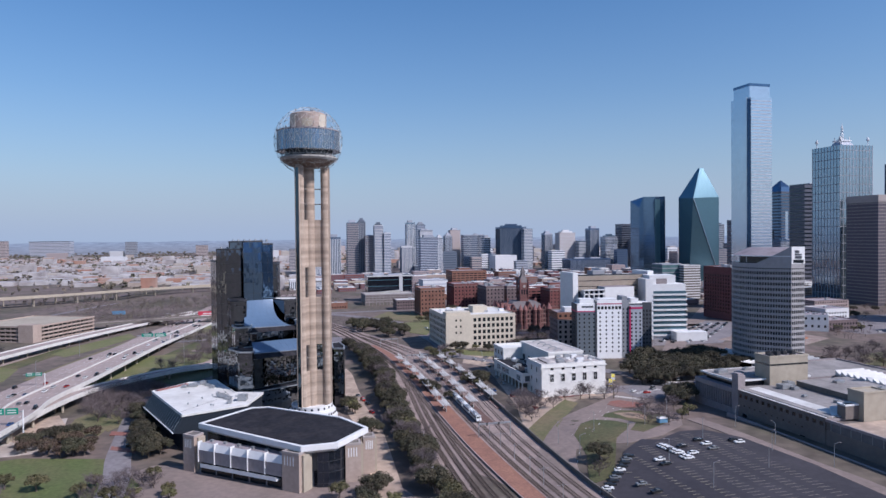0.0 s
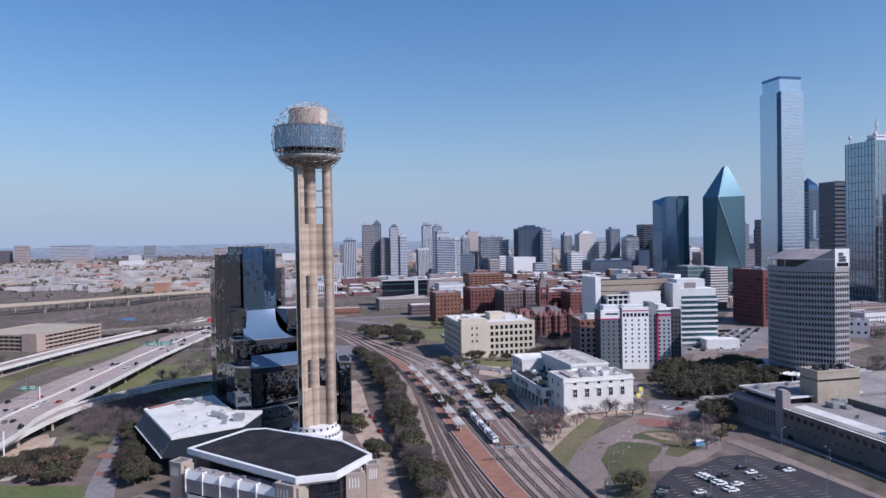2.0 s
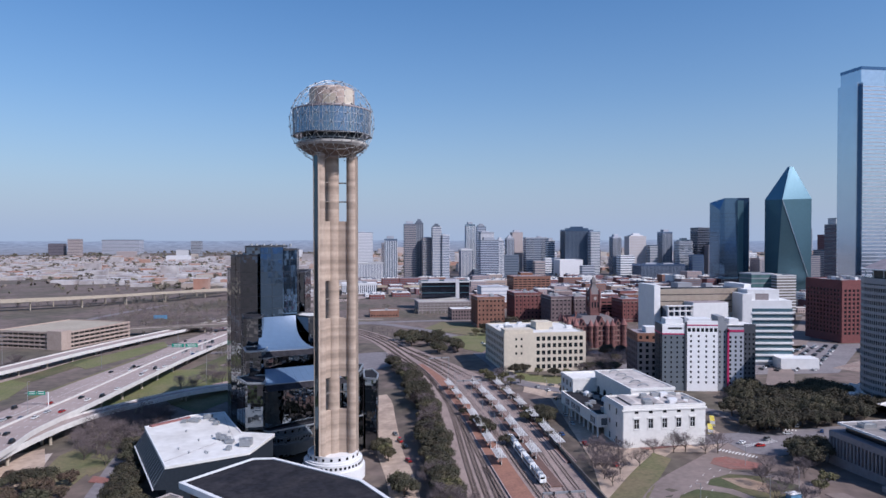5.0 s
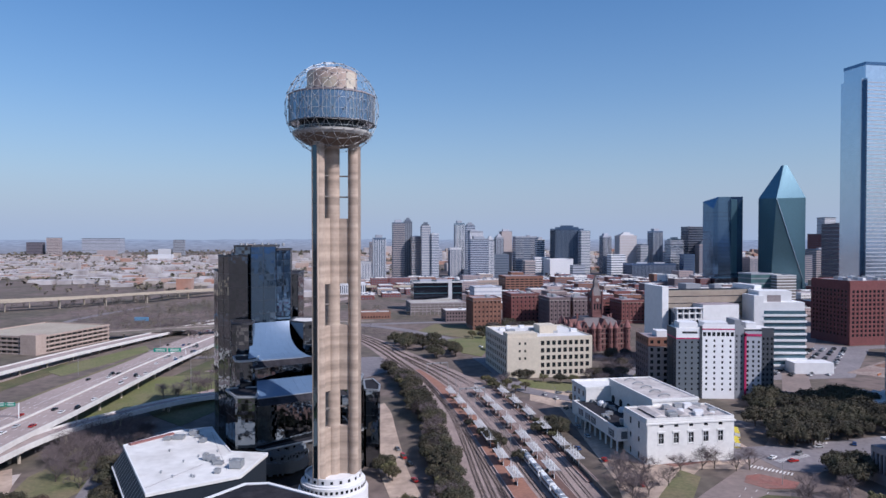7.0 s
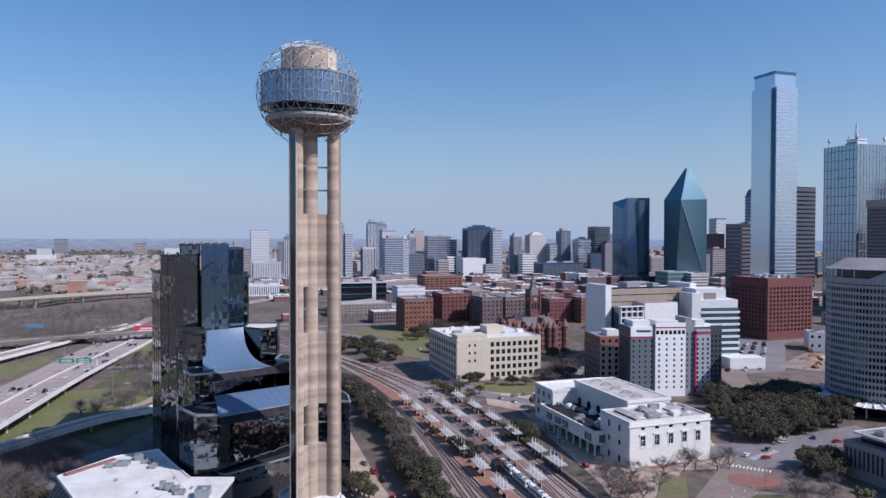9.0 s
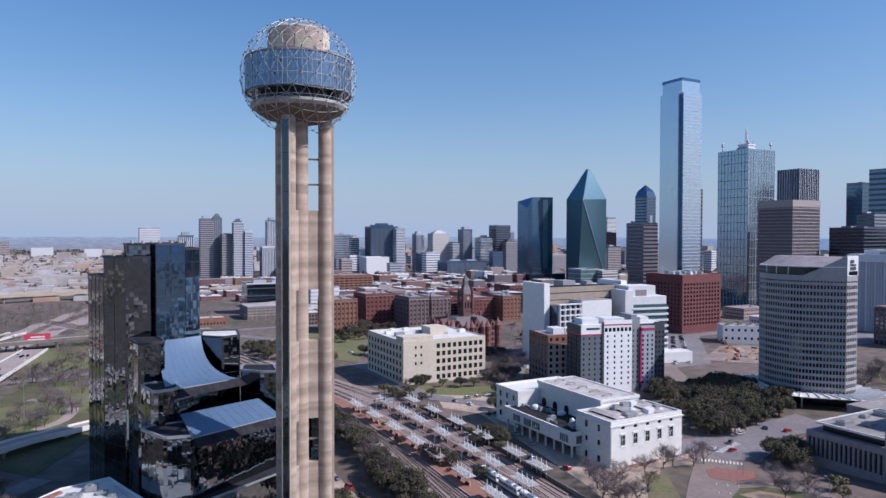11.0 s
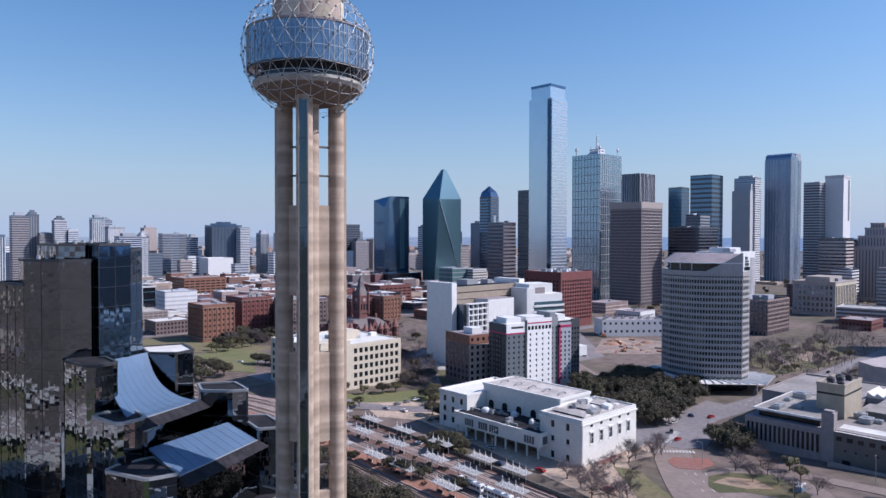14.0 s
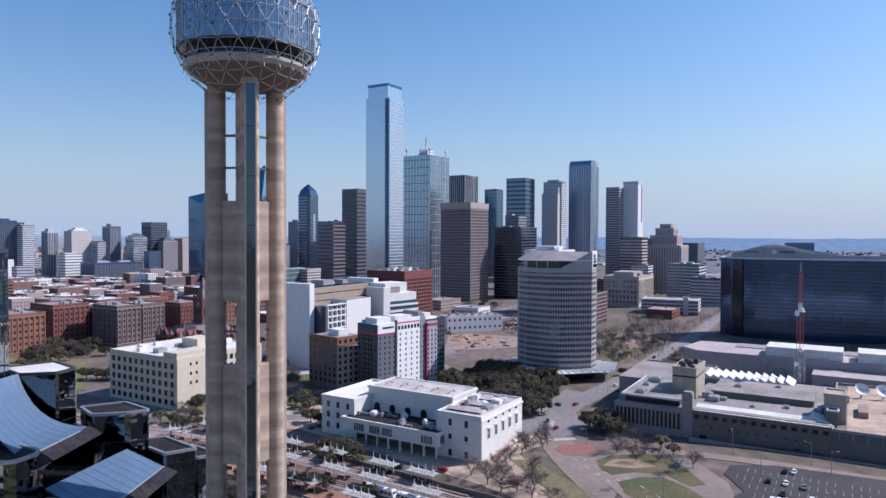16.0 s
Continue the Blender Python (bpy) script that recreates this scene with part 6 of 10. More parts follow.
for c, w, dep, h in (((-40.3, -66.0), 6.4, 5.5, 10.5), ((9.2, -91.6), 8.4, 7.0, 10.5), ((30.6, -81.5), 6.4, 6.0, 10.5), ((36.2, -72.0), 5.0, 6.0, 10.5)):
    pyl = part("pylon", Geo().box(-w / 2, w / 2, -dep / 2, dep / 2, -9, h), "tan_stone", t, "pale stone pylon", at=pose(c[0], c[1], 0, 0, 0, ang if c[0] < 20 else 12))
    part("cap", Geo().ring(rect(-w / 2 - 0.12, w / 2 + 0.12, -dep / 2 - 0.12, dep / 2 + 0.12), rect(-w / 2 + 0.7, w / 2 - 0.7, -dep / 2 + 0.7, dep / 2 - 0.7), h - 0.3, h + 0.5), "cap_stone", pyl)
    part("roof_well", Geo().box(-w / 2 + 0.6, w / 2 - 0.6, -dep / 2 + 0.6, dep / 2 - 0.6, h, h + 0.12), "dark_concrete", pyl)
    part("buttress", Geo().box(w / 2, w / 2 + 1.0, -dep / 2 + 1.6, dep / 2, -9, h - 0.8), "beige_concrete", pyl)
    for k in range(4):
        part("slit", Geo().box(-w / 2 + 1.1 + k * w * 0.17, -w / 2 + 1.5 + k * w * 0.17, -dep / 2 - 0.05, -dep / 2 + 0.2, h - 5, h - 1.6).box(-w / 2 + 1.1 + k * w * 0.17, -w / 2 + 1.5 + k * w * 0.17, -dep / 2 - 0.05, -dep / 2 + 0.2, h - 1.5, h - 1.3), "white_panel", pyl, "pale narrow slit")
bow = [(13.5, -87.5), (17.5, -90.3), (22, -90.3), (26.4, -87.4), (28, -83), (24, -78), (13, -82)]
glz = part("glass_front", Geo().prism(bow, -8, 9.4), "black_glass", t, "dark bowed glass front")
for z in (-3.5, 1.0, 5.4):
    part("transom", Geo().ring(grow(bow, 0.1), grow(bow, -0.3), z, z + 0.2), "dark_metal", glz)
for p, q in zip(bow[:5], bow[1:5]):
    for f in (0.0, 0.5):
        c = along(p, q, f)
        part("mullion", Geo().tube((c[0], c[1], -8), (c[0], c[1], 9.4), 0.08), "dark_metal", glz)

# ---- near buildings ----
def facade(t, x0, y0, x1, y1, z0, z1, cols, rows, ww, wh, wall, glass="dark_window", depth=0.35, margin=0.0, base=0.0, pane_name="window", head=0.0, frame=None, skip=()):
    """A wall with real openings in rows and columns and a pane set back in each one."""
    L = math.hypot(x1 - x0, y1 - y0)
    ang = math.degrees(math.atan2(y1 - y0, x1 - x0))
    at = pose(x0, y0, 0, 0, 0, ang)
    g = Geo()
    cw, rh = (L - 2 * margin) / cols, (z1 - z0 - base - head) / rows
    xs = [margin + cw * (c + 0.5) for c in range(cols)]
    zs = [z0 + base + rh * (r + 0.5) for r in range(rows)]
    ex, lv = [0.0], [z0]
    for x in xs:
        ex += [x - ww / 2, x + ww / 2]
    for z in zs:
        lv += [z - wh / 2, z + wh / 2]
    ex.append(L)
    lv.append(z1)
    nx, nz = len(ex), len(lv)
    v = [(x, y, z) for y in (-depth, 0.0) for z in lv for x in ex]
    F = lambda i, j: j * nx + i  # noqa: E731
    B = lambda i, j: nx * nz + j * nx + i  # noqa: E731
    f = []
    for i in range(nx - 1):
        for j in range(nz - 1):
            if i % 2 and j % 2:
                f += [(F(i, j), F(i + 1, j), B(i + 1, j), B(i, j)), (F(i + 1, j + 1), F(i, j + 1), B(i, j + 1), B(i + 1, j + 1)), (F(i, j + 1), F(i, j), B(i, j), B(i, j + 1)), (F(i + 1, j), F(i + 1, j + 1), B(i + 1, j + 1), B(i + 1, j))]
            else:
                f += [(F(i, j), F(i + 1, j), F(i + 1, j + 1), F(i, j + 1)), (B(i, j + 1), B(i + 1, j + 1), B(i + 1, j), B(i, j))]
    for i in range(nx - 1):
        f += [(F(i, 0), B(i, 0), B(i + 1, 0), F(i + 1, 0)), (F(i, nz - 1), F(i + 1, nz - 1), B(i + 1, nz - 1), B(i, nz - 1))]
    for j in range(nz - 1):
        f += [(F(0, j), F(0, j + 1), B(0, j + 1), B(0, j)), (F(nx - 1, j), B(nx - 1, j), B(nx - 1, j + 1), F(nx - 1, j + 1))]
    g.add(v, f)
    wl = part("wall", g, wall, t, at=at)
    pg = Geo().box(-ww / 2, ww / 2, -0.08, 0.0, -wh / 2, wh / 2)
    me = pg.mesh(pane_name, glass)
    for c, x in enumerate(xs):
        for r, z in enumerate(zs):
            if (c, r) not in skip:
                part(pane_name, me, None, wl, at=Matrix.Translation((x, -0.02, z)))
    return wl


def block(name, label, cat, u0, u1, v0, v1, top, wall, roof="grey_roof", z0=-1.0, inset=0.36, parapet=0.9, group=""):
    """A building in the street grid's axes with a core, a roof and a parapet; fronts are added on it."""
    t = thing(name, label, cat, 0, 0, 0, YAW, group)
    part("core", Geo().box(u0 + inset, u1 - inset, v0 + inset, v1 - inset, z0, top), wall, t)
    part("roof", Geo().box(u0 + inset, u1 - inset, v0 + inset, v1 - inset, top, top + 0.2), roof, t)
    part("parapet", Geo().ring(rect(u0 - 0.15, u1 + 0.15, v0 - 0.15, v1 + 0.15), rect(u0 + 0.5, u1 - 0.5, v0 + 0.5, v1 - 0.5), top - 0.3, top + parapet), wall, t)
    return t


def four(t, u0, u1, v0, v1, z0, z1, cols_s, cols_w, rows, ww, wh, wall, **k):
    facade(t, u0, v0, u1, v0, z0, z1, cols_s, rows, ww, wh, wall, **k)
    facade(t, u0, v1, u0, v0, z0, z1, cols_w, rows, ww, wh, wall, **k)
    part("wall", Geo().box(u0, u1, v1 - 0.36, v1, z0, z1), wall, t)
    part("wall", Geo().box(u1 - 0.36, u1, v0, v1 - 0.36, z0, z1), wall, t)


# white station house
t = block("station_house", "white stone railway station house with a tall central hall", "station", 133, 174, 4, 26, 18.8, "white_stone", "station_roof")
facade(t, 133, 4, 174, 4, -1, 8.2, 5, 1, 2.2, 0.01, "white_stone")
wl = facade(t, 133, 4, 174, 4, 8.2, 14.6, 5, 1, 2.3, 5.0, "white_stone", margin=3)
for k in range(5):
    x = 3 + 7 * (k + 0.5)
    part("surround", Geo().box(x - 1.7, x + 1.7, -0.75, -0.3, 13.4, 14.2).box(x - 1.5, x - 1.2, -0.5, -0.3, 8.6, 13.4).box(x + 1.2, x + 1.5, -0.5, -0.3, 8.6, 13.4).box(x - 1.5, x + 1.5, -0.6, -0.3, 8.3, 8.7), "white_stone", wl)
    part("window_bars", Geo().box(x - 0.06, x + 0.06, -0.2, -0.06, 8.9, 13.9).box(x - 1.1, x + 1.1, -0.2, -0.06, 11.2, 11.35), "white_panel", wl)
facade(t, 133, 4, 174, 4, 14.6, 18.8, 5, 1, 2.0, 1.8, "white_stone", margin=3)
part("cornice", Geo().ring(rect(132.3, 174.7, 3.3, 26.7), rect(133.2, 173.8, 4.2, 25.8), 17.2, 17.9).ring(rect(132.6, 174.4, 3.6, 26.4), rect(133.2, 173.8, 4.2, 25.8), 7.6, 8.1), "white_stone", t)
facade(t, 133, 26, 133, 4, -1, 18.8, 2, 3, 1.8, 3.0, "white_stone", margin=3)
part("wall", Geo().box(173.64, 174, 4, 26, -1, 18.8).box(133, 174, 25.64, 26, -1, 18.8), "white_stone", t)
part("doorway", Geo().box(168, 171, 3.94, 4.3, 0, 4.2).box(136.5, 138.3, 3.94, 4.3, 0, 3.4), "dark_window", t, "dark doorway")
nw = part("north_wing", Geo().box(133.2, 174, 72, 92, -1, 17.6), "white_stone", t)
part("parapet", Geo().ring(rect(132.8, 174.2, 71.8, 92.2), rect(133.8, 173.4, 72.8, 91.4), 17.3, 18.6), "white_stone", nw)
for r in range(3):
    for c in range(3):
        part("window", Geo().box(133.1, 133.3, 75 + c * 6, 76.8 + c * 6, 3 + r * 5, 5.8 + r * 5), "dark_window", nw)
hall_ = part("central_hall", Geo().box(147, 170, 26, 74, -1, 21.6), "white_stone", t)
part("hall_roof", Geo().box(147.6, 169.4, 26.6, 73.4, 21.5, 22.1), "station_roof", hall_, "pale grey hall roof")
part("hall_cornice", Geo().ring(rect(146.6, 170.4, 25.6, 74.4), rect(147.6, 169.4, 26.6, 73.4), 21.2, 22.5), "white_stone", hall_)
for k in range(5):
    g = Geo()
    for i in range(6):
        a, b_ = math.pi * i / 6, math.pi * (i + 1) / 6
        g.tube((156 + 3 * math.cos(a), 32 + k * 9, 22.1 + 1.2 * math.sin(a)), (156 + 3 * math.cos(b_), 32 + k * 9, 22.1 + 1.2 * math.sin(b_)), 0.35, None, 5)
    part("roof_vent", g, "galvanised", hall_)
for k in range(5):
    part("arched_window", Geo().prism([(31 + k * 9 + 1.6 + 1.6 * math.cos(math.pi * i / 8), 13.0 + 1.6 * math.sin(math.pi * i / 8)) for i in range(9)] + [(31 + k * 9, 10.9), (34.2 + k * 9, 10.9)], 0, 0.35), "dark_window", hall_, at=Matrix(((0, 0, -1, 147.05), (1, 0, 0, 0), (0, 1, 0, 0), (0, 0, 0, 1))))
low = part("west_gallery", Geo().box(127.5, 147, 22, 75, 5.0, 10.6), "white_stone", t, "raised gallery on posts")
part("gallery_parapet", Geo().ring(rect(127.2, 147.2, 21.7, 75.3), rect(128, 146.8, 22.4, 74.6), 10.4, 11.3), "white_stone", low)
part("gallery_roof", Geo().box(128, 146.8, 22.4, 74.6, 10.5, 10.75), "black_roof", low, "dark gallery roof")
for k in range(9):
    part("gallery_post", Geo().box(128, 128.7, 23 + k * 6.3, 23.7 + k * 6.3, -1, 5.1), "white_stone", low)
for v0 in (25, 46, 53, 62):
    part("gallery_window", Geo().box(127.35, 127.55, v0, v0 + 5.6, 6.0, 9.4), "gallery_glass", low)
    for z in (5.75, 9.4):
        part("window_sill" if z < 6 else "window_head", Geo().box(127.2, 127.5, v0 - 0.2, v0 + 5.8, z, z + 0.25), "white_panel", low)
    for i in range(1, 4):
        part("window_bar", Geo().box(127.25, 127.4, v0 + i * 1.4 - 0.07, v0 + i * 1.4 + 0.07, 6.0, 9.4), "white_panel", low)
part("gallery_window", Geo().box(129.6, 132.8, 21.85, 22.05, 6.0, 9.4), "gallery_glass", low)
part("undercroft", Geo().box(136, 147, 23, 74, -1, 5.05), "dark_concrete", low, "shaded undercroft wall")
rr = random.Random(3)
for k in range(10):
    u, v = rr.uniform(131, 143), 26 + k * 4.8
    s = rr.uniform(1.0, 1.9)
    if k % 3 == 2:
        part("roof_vent", Geo().lathe(u, v, [(s * 1.25, 10.7), (s * 1.25, 11.6), (s * 1.1, 12.4), (s * 0.6, 13.0), (0.05, 13.2)], 14).box(u + s, u + s * 1.9, v - 0.5, v + 0.5, 10.7, 11.9), "white_panel", t, "domed white roof vent")
    elif k % 3 == 1:
        part("roof_unit", Geo().box(u - s * 1.4, u + s * 1.4, v - s * 0.8, v + s * 0.8, 11.0, 12.6).box(u - s * 1.2, u - s, v - s * 0.7, v + s * 0.7, 10.7, 11.0).box(u + s, u + s * 1.2, v - s * 0.7, v + s * 0.7, 10.7, 11.0).cyl(u, v, 12.6, 13.0, s * 0.5, None, 10), "galvanised", t, "cooling unit with a round fan")
    else:
        part("roof_duct", Geo().box(u - 0.4, u + 0.4, v - 2.6, v + 2.6, 10.7, 11.7).box(u - s, u + s, v + 1.6, v + 3.2, 10.7, 12.2), "galvanised", t, "long sheet metal duct")
for k in range(12):
    u, v = rr.uniform(137, 171), rr.uniform(8, 23)
    s = rr.uniform(0.8, 2.2)
    part("roof_unit", Geo().box(u - s, u + s, v - s * 0.7, v + s * 0.7, 18.4, 18.9 + rr.uniform(1, 2.6)), "galvanised" if k % 2 else "white_panel", t)
for k in range(3):
    u = 141 + k * 11.5
    mo = part("roof_monitor", Geo().box(u - 2.4, u + 2.4, 7, 24, 18.3, 19.7), "white_stone", t, "long raised roof light")
    part("monitor_roof", Geo().prism(rect(u - 2.8, u + 2.8, 6.6, 24.4), 19.7, 20.5, rect(u - 0.3, u + 0.3, 7.2, 23.8)), "station_roof", mo)
    part("monitor_glass", Geo().box(u - 2.5, u - 2.35, 8, 23, 18.9, 19.5), "dark_window", mo)

# cream offices
t = block("cream_office_building", "cream stone office building with rows of square windows", "office building", 122, 184, 186, 246, 27.6, "cream_wall", "white_roof")
facade(t, 144, 186, 184, 186, -1, 27.6, 9, 5, 2.6, 3.1, "cream_wall", margin=1.5, base=2.0, head=1.0)
facade(t, 122, 186, 144, 186, -1, 27.6, 2, 3, 1.4, 1.8, "cream_wall", margin=7, base=12.0, head=1.0)
facade(t, 122, 246, 122, 186, -1, 27.6, 11, 5, 2.9, 3.1, "cream_wall", margin=1.0, base=2.0, head=1.5)
part("wall", Geo().box(122, 184, 245.6, 246, -1, 27.6).box(183.6, 184, 186, 245.6, -1, 27.6), "cream_wall", t)
part("penthouse", Geo().box(152, 165, 206, 220, 27.6, 33.5), "cream_wall", t)
part("penthouse", Geo().box(122.5, 144, 186.5, 198, 27.7, 31.0), "cream_wall", t)
rr = random.Random(8)
for k in range(10):
    u, v, s = rr.uniform(126, 180), rr.uniform(204, 242), rr.uniform(1.2, 3)
    part("roof_unit", Geo().box(u - s, u + s, v - s * 0.8, v + s * 0.8, 27.7, 28.8 + s * 0.5), "galvanised" if k % 2 else "white_panel", t)

# civic court slab: plain white end walls, beige banded front
t = block("court_building", "white slab building with beige bands and plain end walls", "office building", 248, 324, 203.5, 228, 57, "white_panel", "grey_roof")
part("end_wall", Geo().box(246, 251, 202, 230, -1, 61), "white_panel", t, "plain white end wall")
part("end_wall", Geo().box(322, 328, 202, 230, -1, 61), "white_panel", t, "plain white end wall")
for k in range(4):
    part("beige_band", Geo().box(251, 322, 202.8, 203.9, 38.6 + k * 5.0, 42.8 + k * 5.0), "beige_concrete", t, "beige precast band")
    part("window_band", Geo().box(251, 322, 203.2, 204, 42.4 + k * 5.0, 44.0 + k * 5.0), "grey_glass", t)
part("roof_unit", Geo().box(270, 282, 210, 222, 57, 62), "grey_wall", t)
part("roof_unit", Geo().box(295, 301, 212, 220, 57, 61), "grey_wall", t)
part("front_block", Geo().box(252, 300, 190.8, 203.4, -1, 45), "grey_glass", t)
for k in range(22):
    part("louvre_line", Geo().box(251, 322, 202.62, 202.8, 39 + k * 0.86, 39.2 + k * 0.86), "tan_stone", t)
for k in range(10):
    z = 2 + k * 4.4
    part("balcony_deck", Geo().box(250.6, 271, 188.6, 191, z, z + 0.9), "white_panel", t, "white balcony deck")
for k in range(5):
    part("balcony_post", Geo().box(250.6 + k * 4.8, 251.4 + k * 4.8, 188.7, 191, -1, 45.6), "white_panel", t)
part("balcony_roof", Geo().box(249.6, 271.6, 187.6, 192, 45.6, 46.2), "white_panel", t, "thin white roof over the balconies")
part("white_screen", Geo().box(271, 300, 188.4, 203, 20, 48), "white_panel", t, "plain white screen wall")
facade(t, 271, 190, 300, 190, -1, 20, 6, 4, 3.6, 2.8, "white_panel", base=4)
part("screen_roof", Geo().box(271.4, 299.6, 188.8, 202.6, 48, 48.3), "grey_roof", t)

# small brown corner building
t = thing("brown_corner_building", "brown brick corner building with a red top storey", "building", 167, 184, 0, 3)
part("core", Geo().box(0.4, 21.6, 0.4, 26.6, -1, 32), "brown_brick", t)
# Sunlight on the south front is put into a paler wall than the west.
facade(t, 0, 0, 22, 0, -1, 27, 5, 6, 2.0, 2.4, "cap_stone", base=4)
facade(t, 0, 27, 0, 0, -1, 27, 6, 6, 2.0, 2.4, "brown_brick", base=4)
facade(t, 0, 0, 22, 0, 27, 33, 5, 1, 2.0, 2.2, "orange_brick")
facade(t, 0, 27, 0, 0, 27, 33, 6, 1, 2.0, 2.2, "orange_brick")
part("roof", Geo().box(0.3, 21.7, 0.3, 26.7, 31.9, 32.2), "grey_roof", t)
part("roof_unit", Geo().box(8, 16, 8, 18, 32.1, 36), "white_panel", t)

# grey and white hotel with pink lines
t = thing("city_hotel", "grey and white hotel block with pink lines and small square windows", "hotel", 177, 157.5, 0, 0)
H = 43.0
part("core", Geo().box(0.5, 57.5, 0.5, 18, -1, H - 1), "dark_grey_wall", t)
k = dict(base=5.0, head=5.0)
facade(t, 0, 18.5, 0, 0, -1, H - 1, 5, 11, 1.3, 1.6, "dark_grey_wall", **k)
facade(t, 0, 0, 15, 0, -1, H - 6.4, 4, 10, 1.1, 1.4, "slate_wall", base=5.0, head=1.0)
facade(t, 0, -0.05, 15, -0.05, H - 6.4, H - 0.5, 1, 1, 1.0, 0.01, "hotel_white")
part("sign_bar", Geo().box(3.5, 12.5, -0.5, -0.38, H - 3.6, H - 2.4), "dark_metal", t, "dark plain sign bar")
part("dark_strip", Geo().box(14.0, 15.3, -0.8, 0.2, -1, H + 1), "dark_grey_wall", t)
facade(t, 15.4, -0.5, 34.5, -0.5, -1, H - 5.6, 4, 10, 1.2, 1.5, "hotel_white", base=5, head=0.6)
facade(t, 15.4, -0.45, 34.5, -0.45, H - 5.6, H - 2.2, 7, 1, 2.0, 2.4, "hotel_white")
facade(t, 15.4, -0.5, 34.5, -0.5, H - 2.2, H + 2, 1, 1, 1.0, 0.01, "hotel_white")
facade(t, 34.7, 0.6, 40.5, 0.6, -1, H + 1.5, 2, 11, 1.1, 1.5, "grey_wall", **k)
facade(t, 40.7, -0.4, 50.5, -0.4, -1, H - 2, 3, 11, 1.3, 1.6, "light_grey_wall", **k)
facade(t, 50.7, 0.2, 58, 0.2, -1, H, 3, 11, 1.2, 1.5, "dark_grey_wall", **k)
part("pink_line", Geo().box(-0.1, 15.1, -0.5, -0.3, H - 7, H - 6.2), "pink_trim", t, "pink painted line")
part("pink_line", Geo().box(15.2, 34.5, -1.0, -0.8, H - 1.2, H - 0.5), "pink_trim", t, "pink painted line")
part("pink_line", Geo().box(40.4, 41.6, -1.0, -0.7, 2, H - 3), "pink_trim", t, "pink painted upright")
part("pink_line", Geo().box(40.4, 50.5, -1.0, -0.75, H - 5, H - 3.6), "pink_trim", t, "pink painted line")
part("pink_line", Geo().box(-0.55, -0.35, 0, 18.5, H - 7, H - 6.2), "pink_trim", t, "pink painted line")
part("inset_panel", Geo().box(-0.66, -0.4, 4.5, 13.5, 5, H - 7.2), "louvre_dark", t, "dark inset wall panel")
for q in range(10):
    for b_ in (6.0, 9.0, 12.0):
        part("inset_window", Geo().box(-0.74, -0.62, b_ - 0.6, b_ + 0.6, 7 + q * 2.95, 8.5 + q * 2.95), "gallery_glass", t)
part("stair_tower", Geo().box(35.5, 39.5, 2, 16, H - 2, H + 4.5), "grey_wall", t)
part("roof", Geo().box(0.4, 57.6, 0.4, 18.1, H - 1, H - 0.7), "white_roof", t)
for a, b_ in ((3, 14), (18, 32), (43, 49)):
    part("penthouse", Geo().box(a, b_, 4, 15, H - 0.8, H + 2.6), "white_panel", t)
for q in range(8):
    part("roof_unit", Geo().box(2 + q * 6.6, 4.5 + q * 6.6, 15.2, 17, H - 0.8, H + 0.9), "galvanised", t)

# white offices with green glass floors
t = thing("banded_office_building", "white office building with green glass floor bands", "office building", 262, 247, 0, 2)
part("core", Geo().box(0.6, 34.4, 0.6, 24, -1, 50), "white_panel", t)
for q in range(9):
    z = 3 + q * 4.6
    part("glass_band", Geo().box(4.2, 34.7, -0.1, 24.2, z + 1.5, z + 4.0), "teal_glass", t, "green glass floor band")
    part("floor_slab", Geo().box(3.6, 35.4, -1.0, 24.6, z, z + 1.5), "white_panel", t)
part("stair_core", Geo().box(-3, 4, -0.6, 20, -1, 55), "white_panel", t)
part("upper_block", Geo().box(2, 26, 3, 22, 44.5, 58), "white_panel", t)
part("plant_louvre", Geo().box(8, 18, 2.85, 3.1, 47, 55), "pale_concrete", t)
part("podium", Geo().box(20, 48, -14, 0, -1, 8), "white_panel", t)

# dark red offices
t = block("red_office_block", "dark red stone office block with deep set windows", "office building", 463.4, 518.3, 268.5, 316.4, 57.5, "red_stone", "grey_roof")
facade(t, 463.4, 268.5, 518.3, 268.5, -1, 57.5, 12, 11, 2.6, 2.4, "red_stone", base=8, head=7, margin=1.5, depth=0.6)
facade(t, 463.4, 316.4, 463.4, 268.5, -1, 57.5, 10, 11, 2.6, 2.4, "red_stone", base=8, head=7, margin=1.5, depth=0.6)
for q in range(9):
    part("roof_unit", Geo().box(468 + q * 5.2, 471 + q * 5.2, 276 + (q % 3) * 12, 282 + (q % 3) * 12, 57.6, 60.5), "white_panel" if q % 2 else "galvanised", t)

# low white warehouse
t = thing("low_white_building", "low white two storey building with a cluttered roof", "building", 392, 305, 0, -25)
part("core", Geo().box(0.4, 59, 0.4, 26, -1, 15), "white_panel", t)
facade(t, 0, 0, 60, 0, -1, 16, 11, 2, 2.0, 2.4, "white_panel", base=2)
facade(t, 60, 0, 60, 26, -1, 16, 5, 2, 2.0, 2.4, "white_panel", base=2)
part("roof", Geo().box(0.3, 59.6, 0.3, 25.8, 15, 15.4), "grey_roof", t)
for q in range(14):
    part("roof_unit", Geo().box(3 + q * 4, 5 + q * 4, 5 + (q * 7) % 15, 8 + (q * 7) % 15, 15.3, 17.2), "galvanised", t)

# rounded office tower with canopy
t = thing("rounded_office_tower", "pale grey office tower with a rounded front and raised sloping crown", "office tower", 306, 121, 0, YAW)
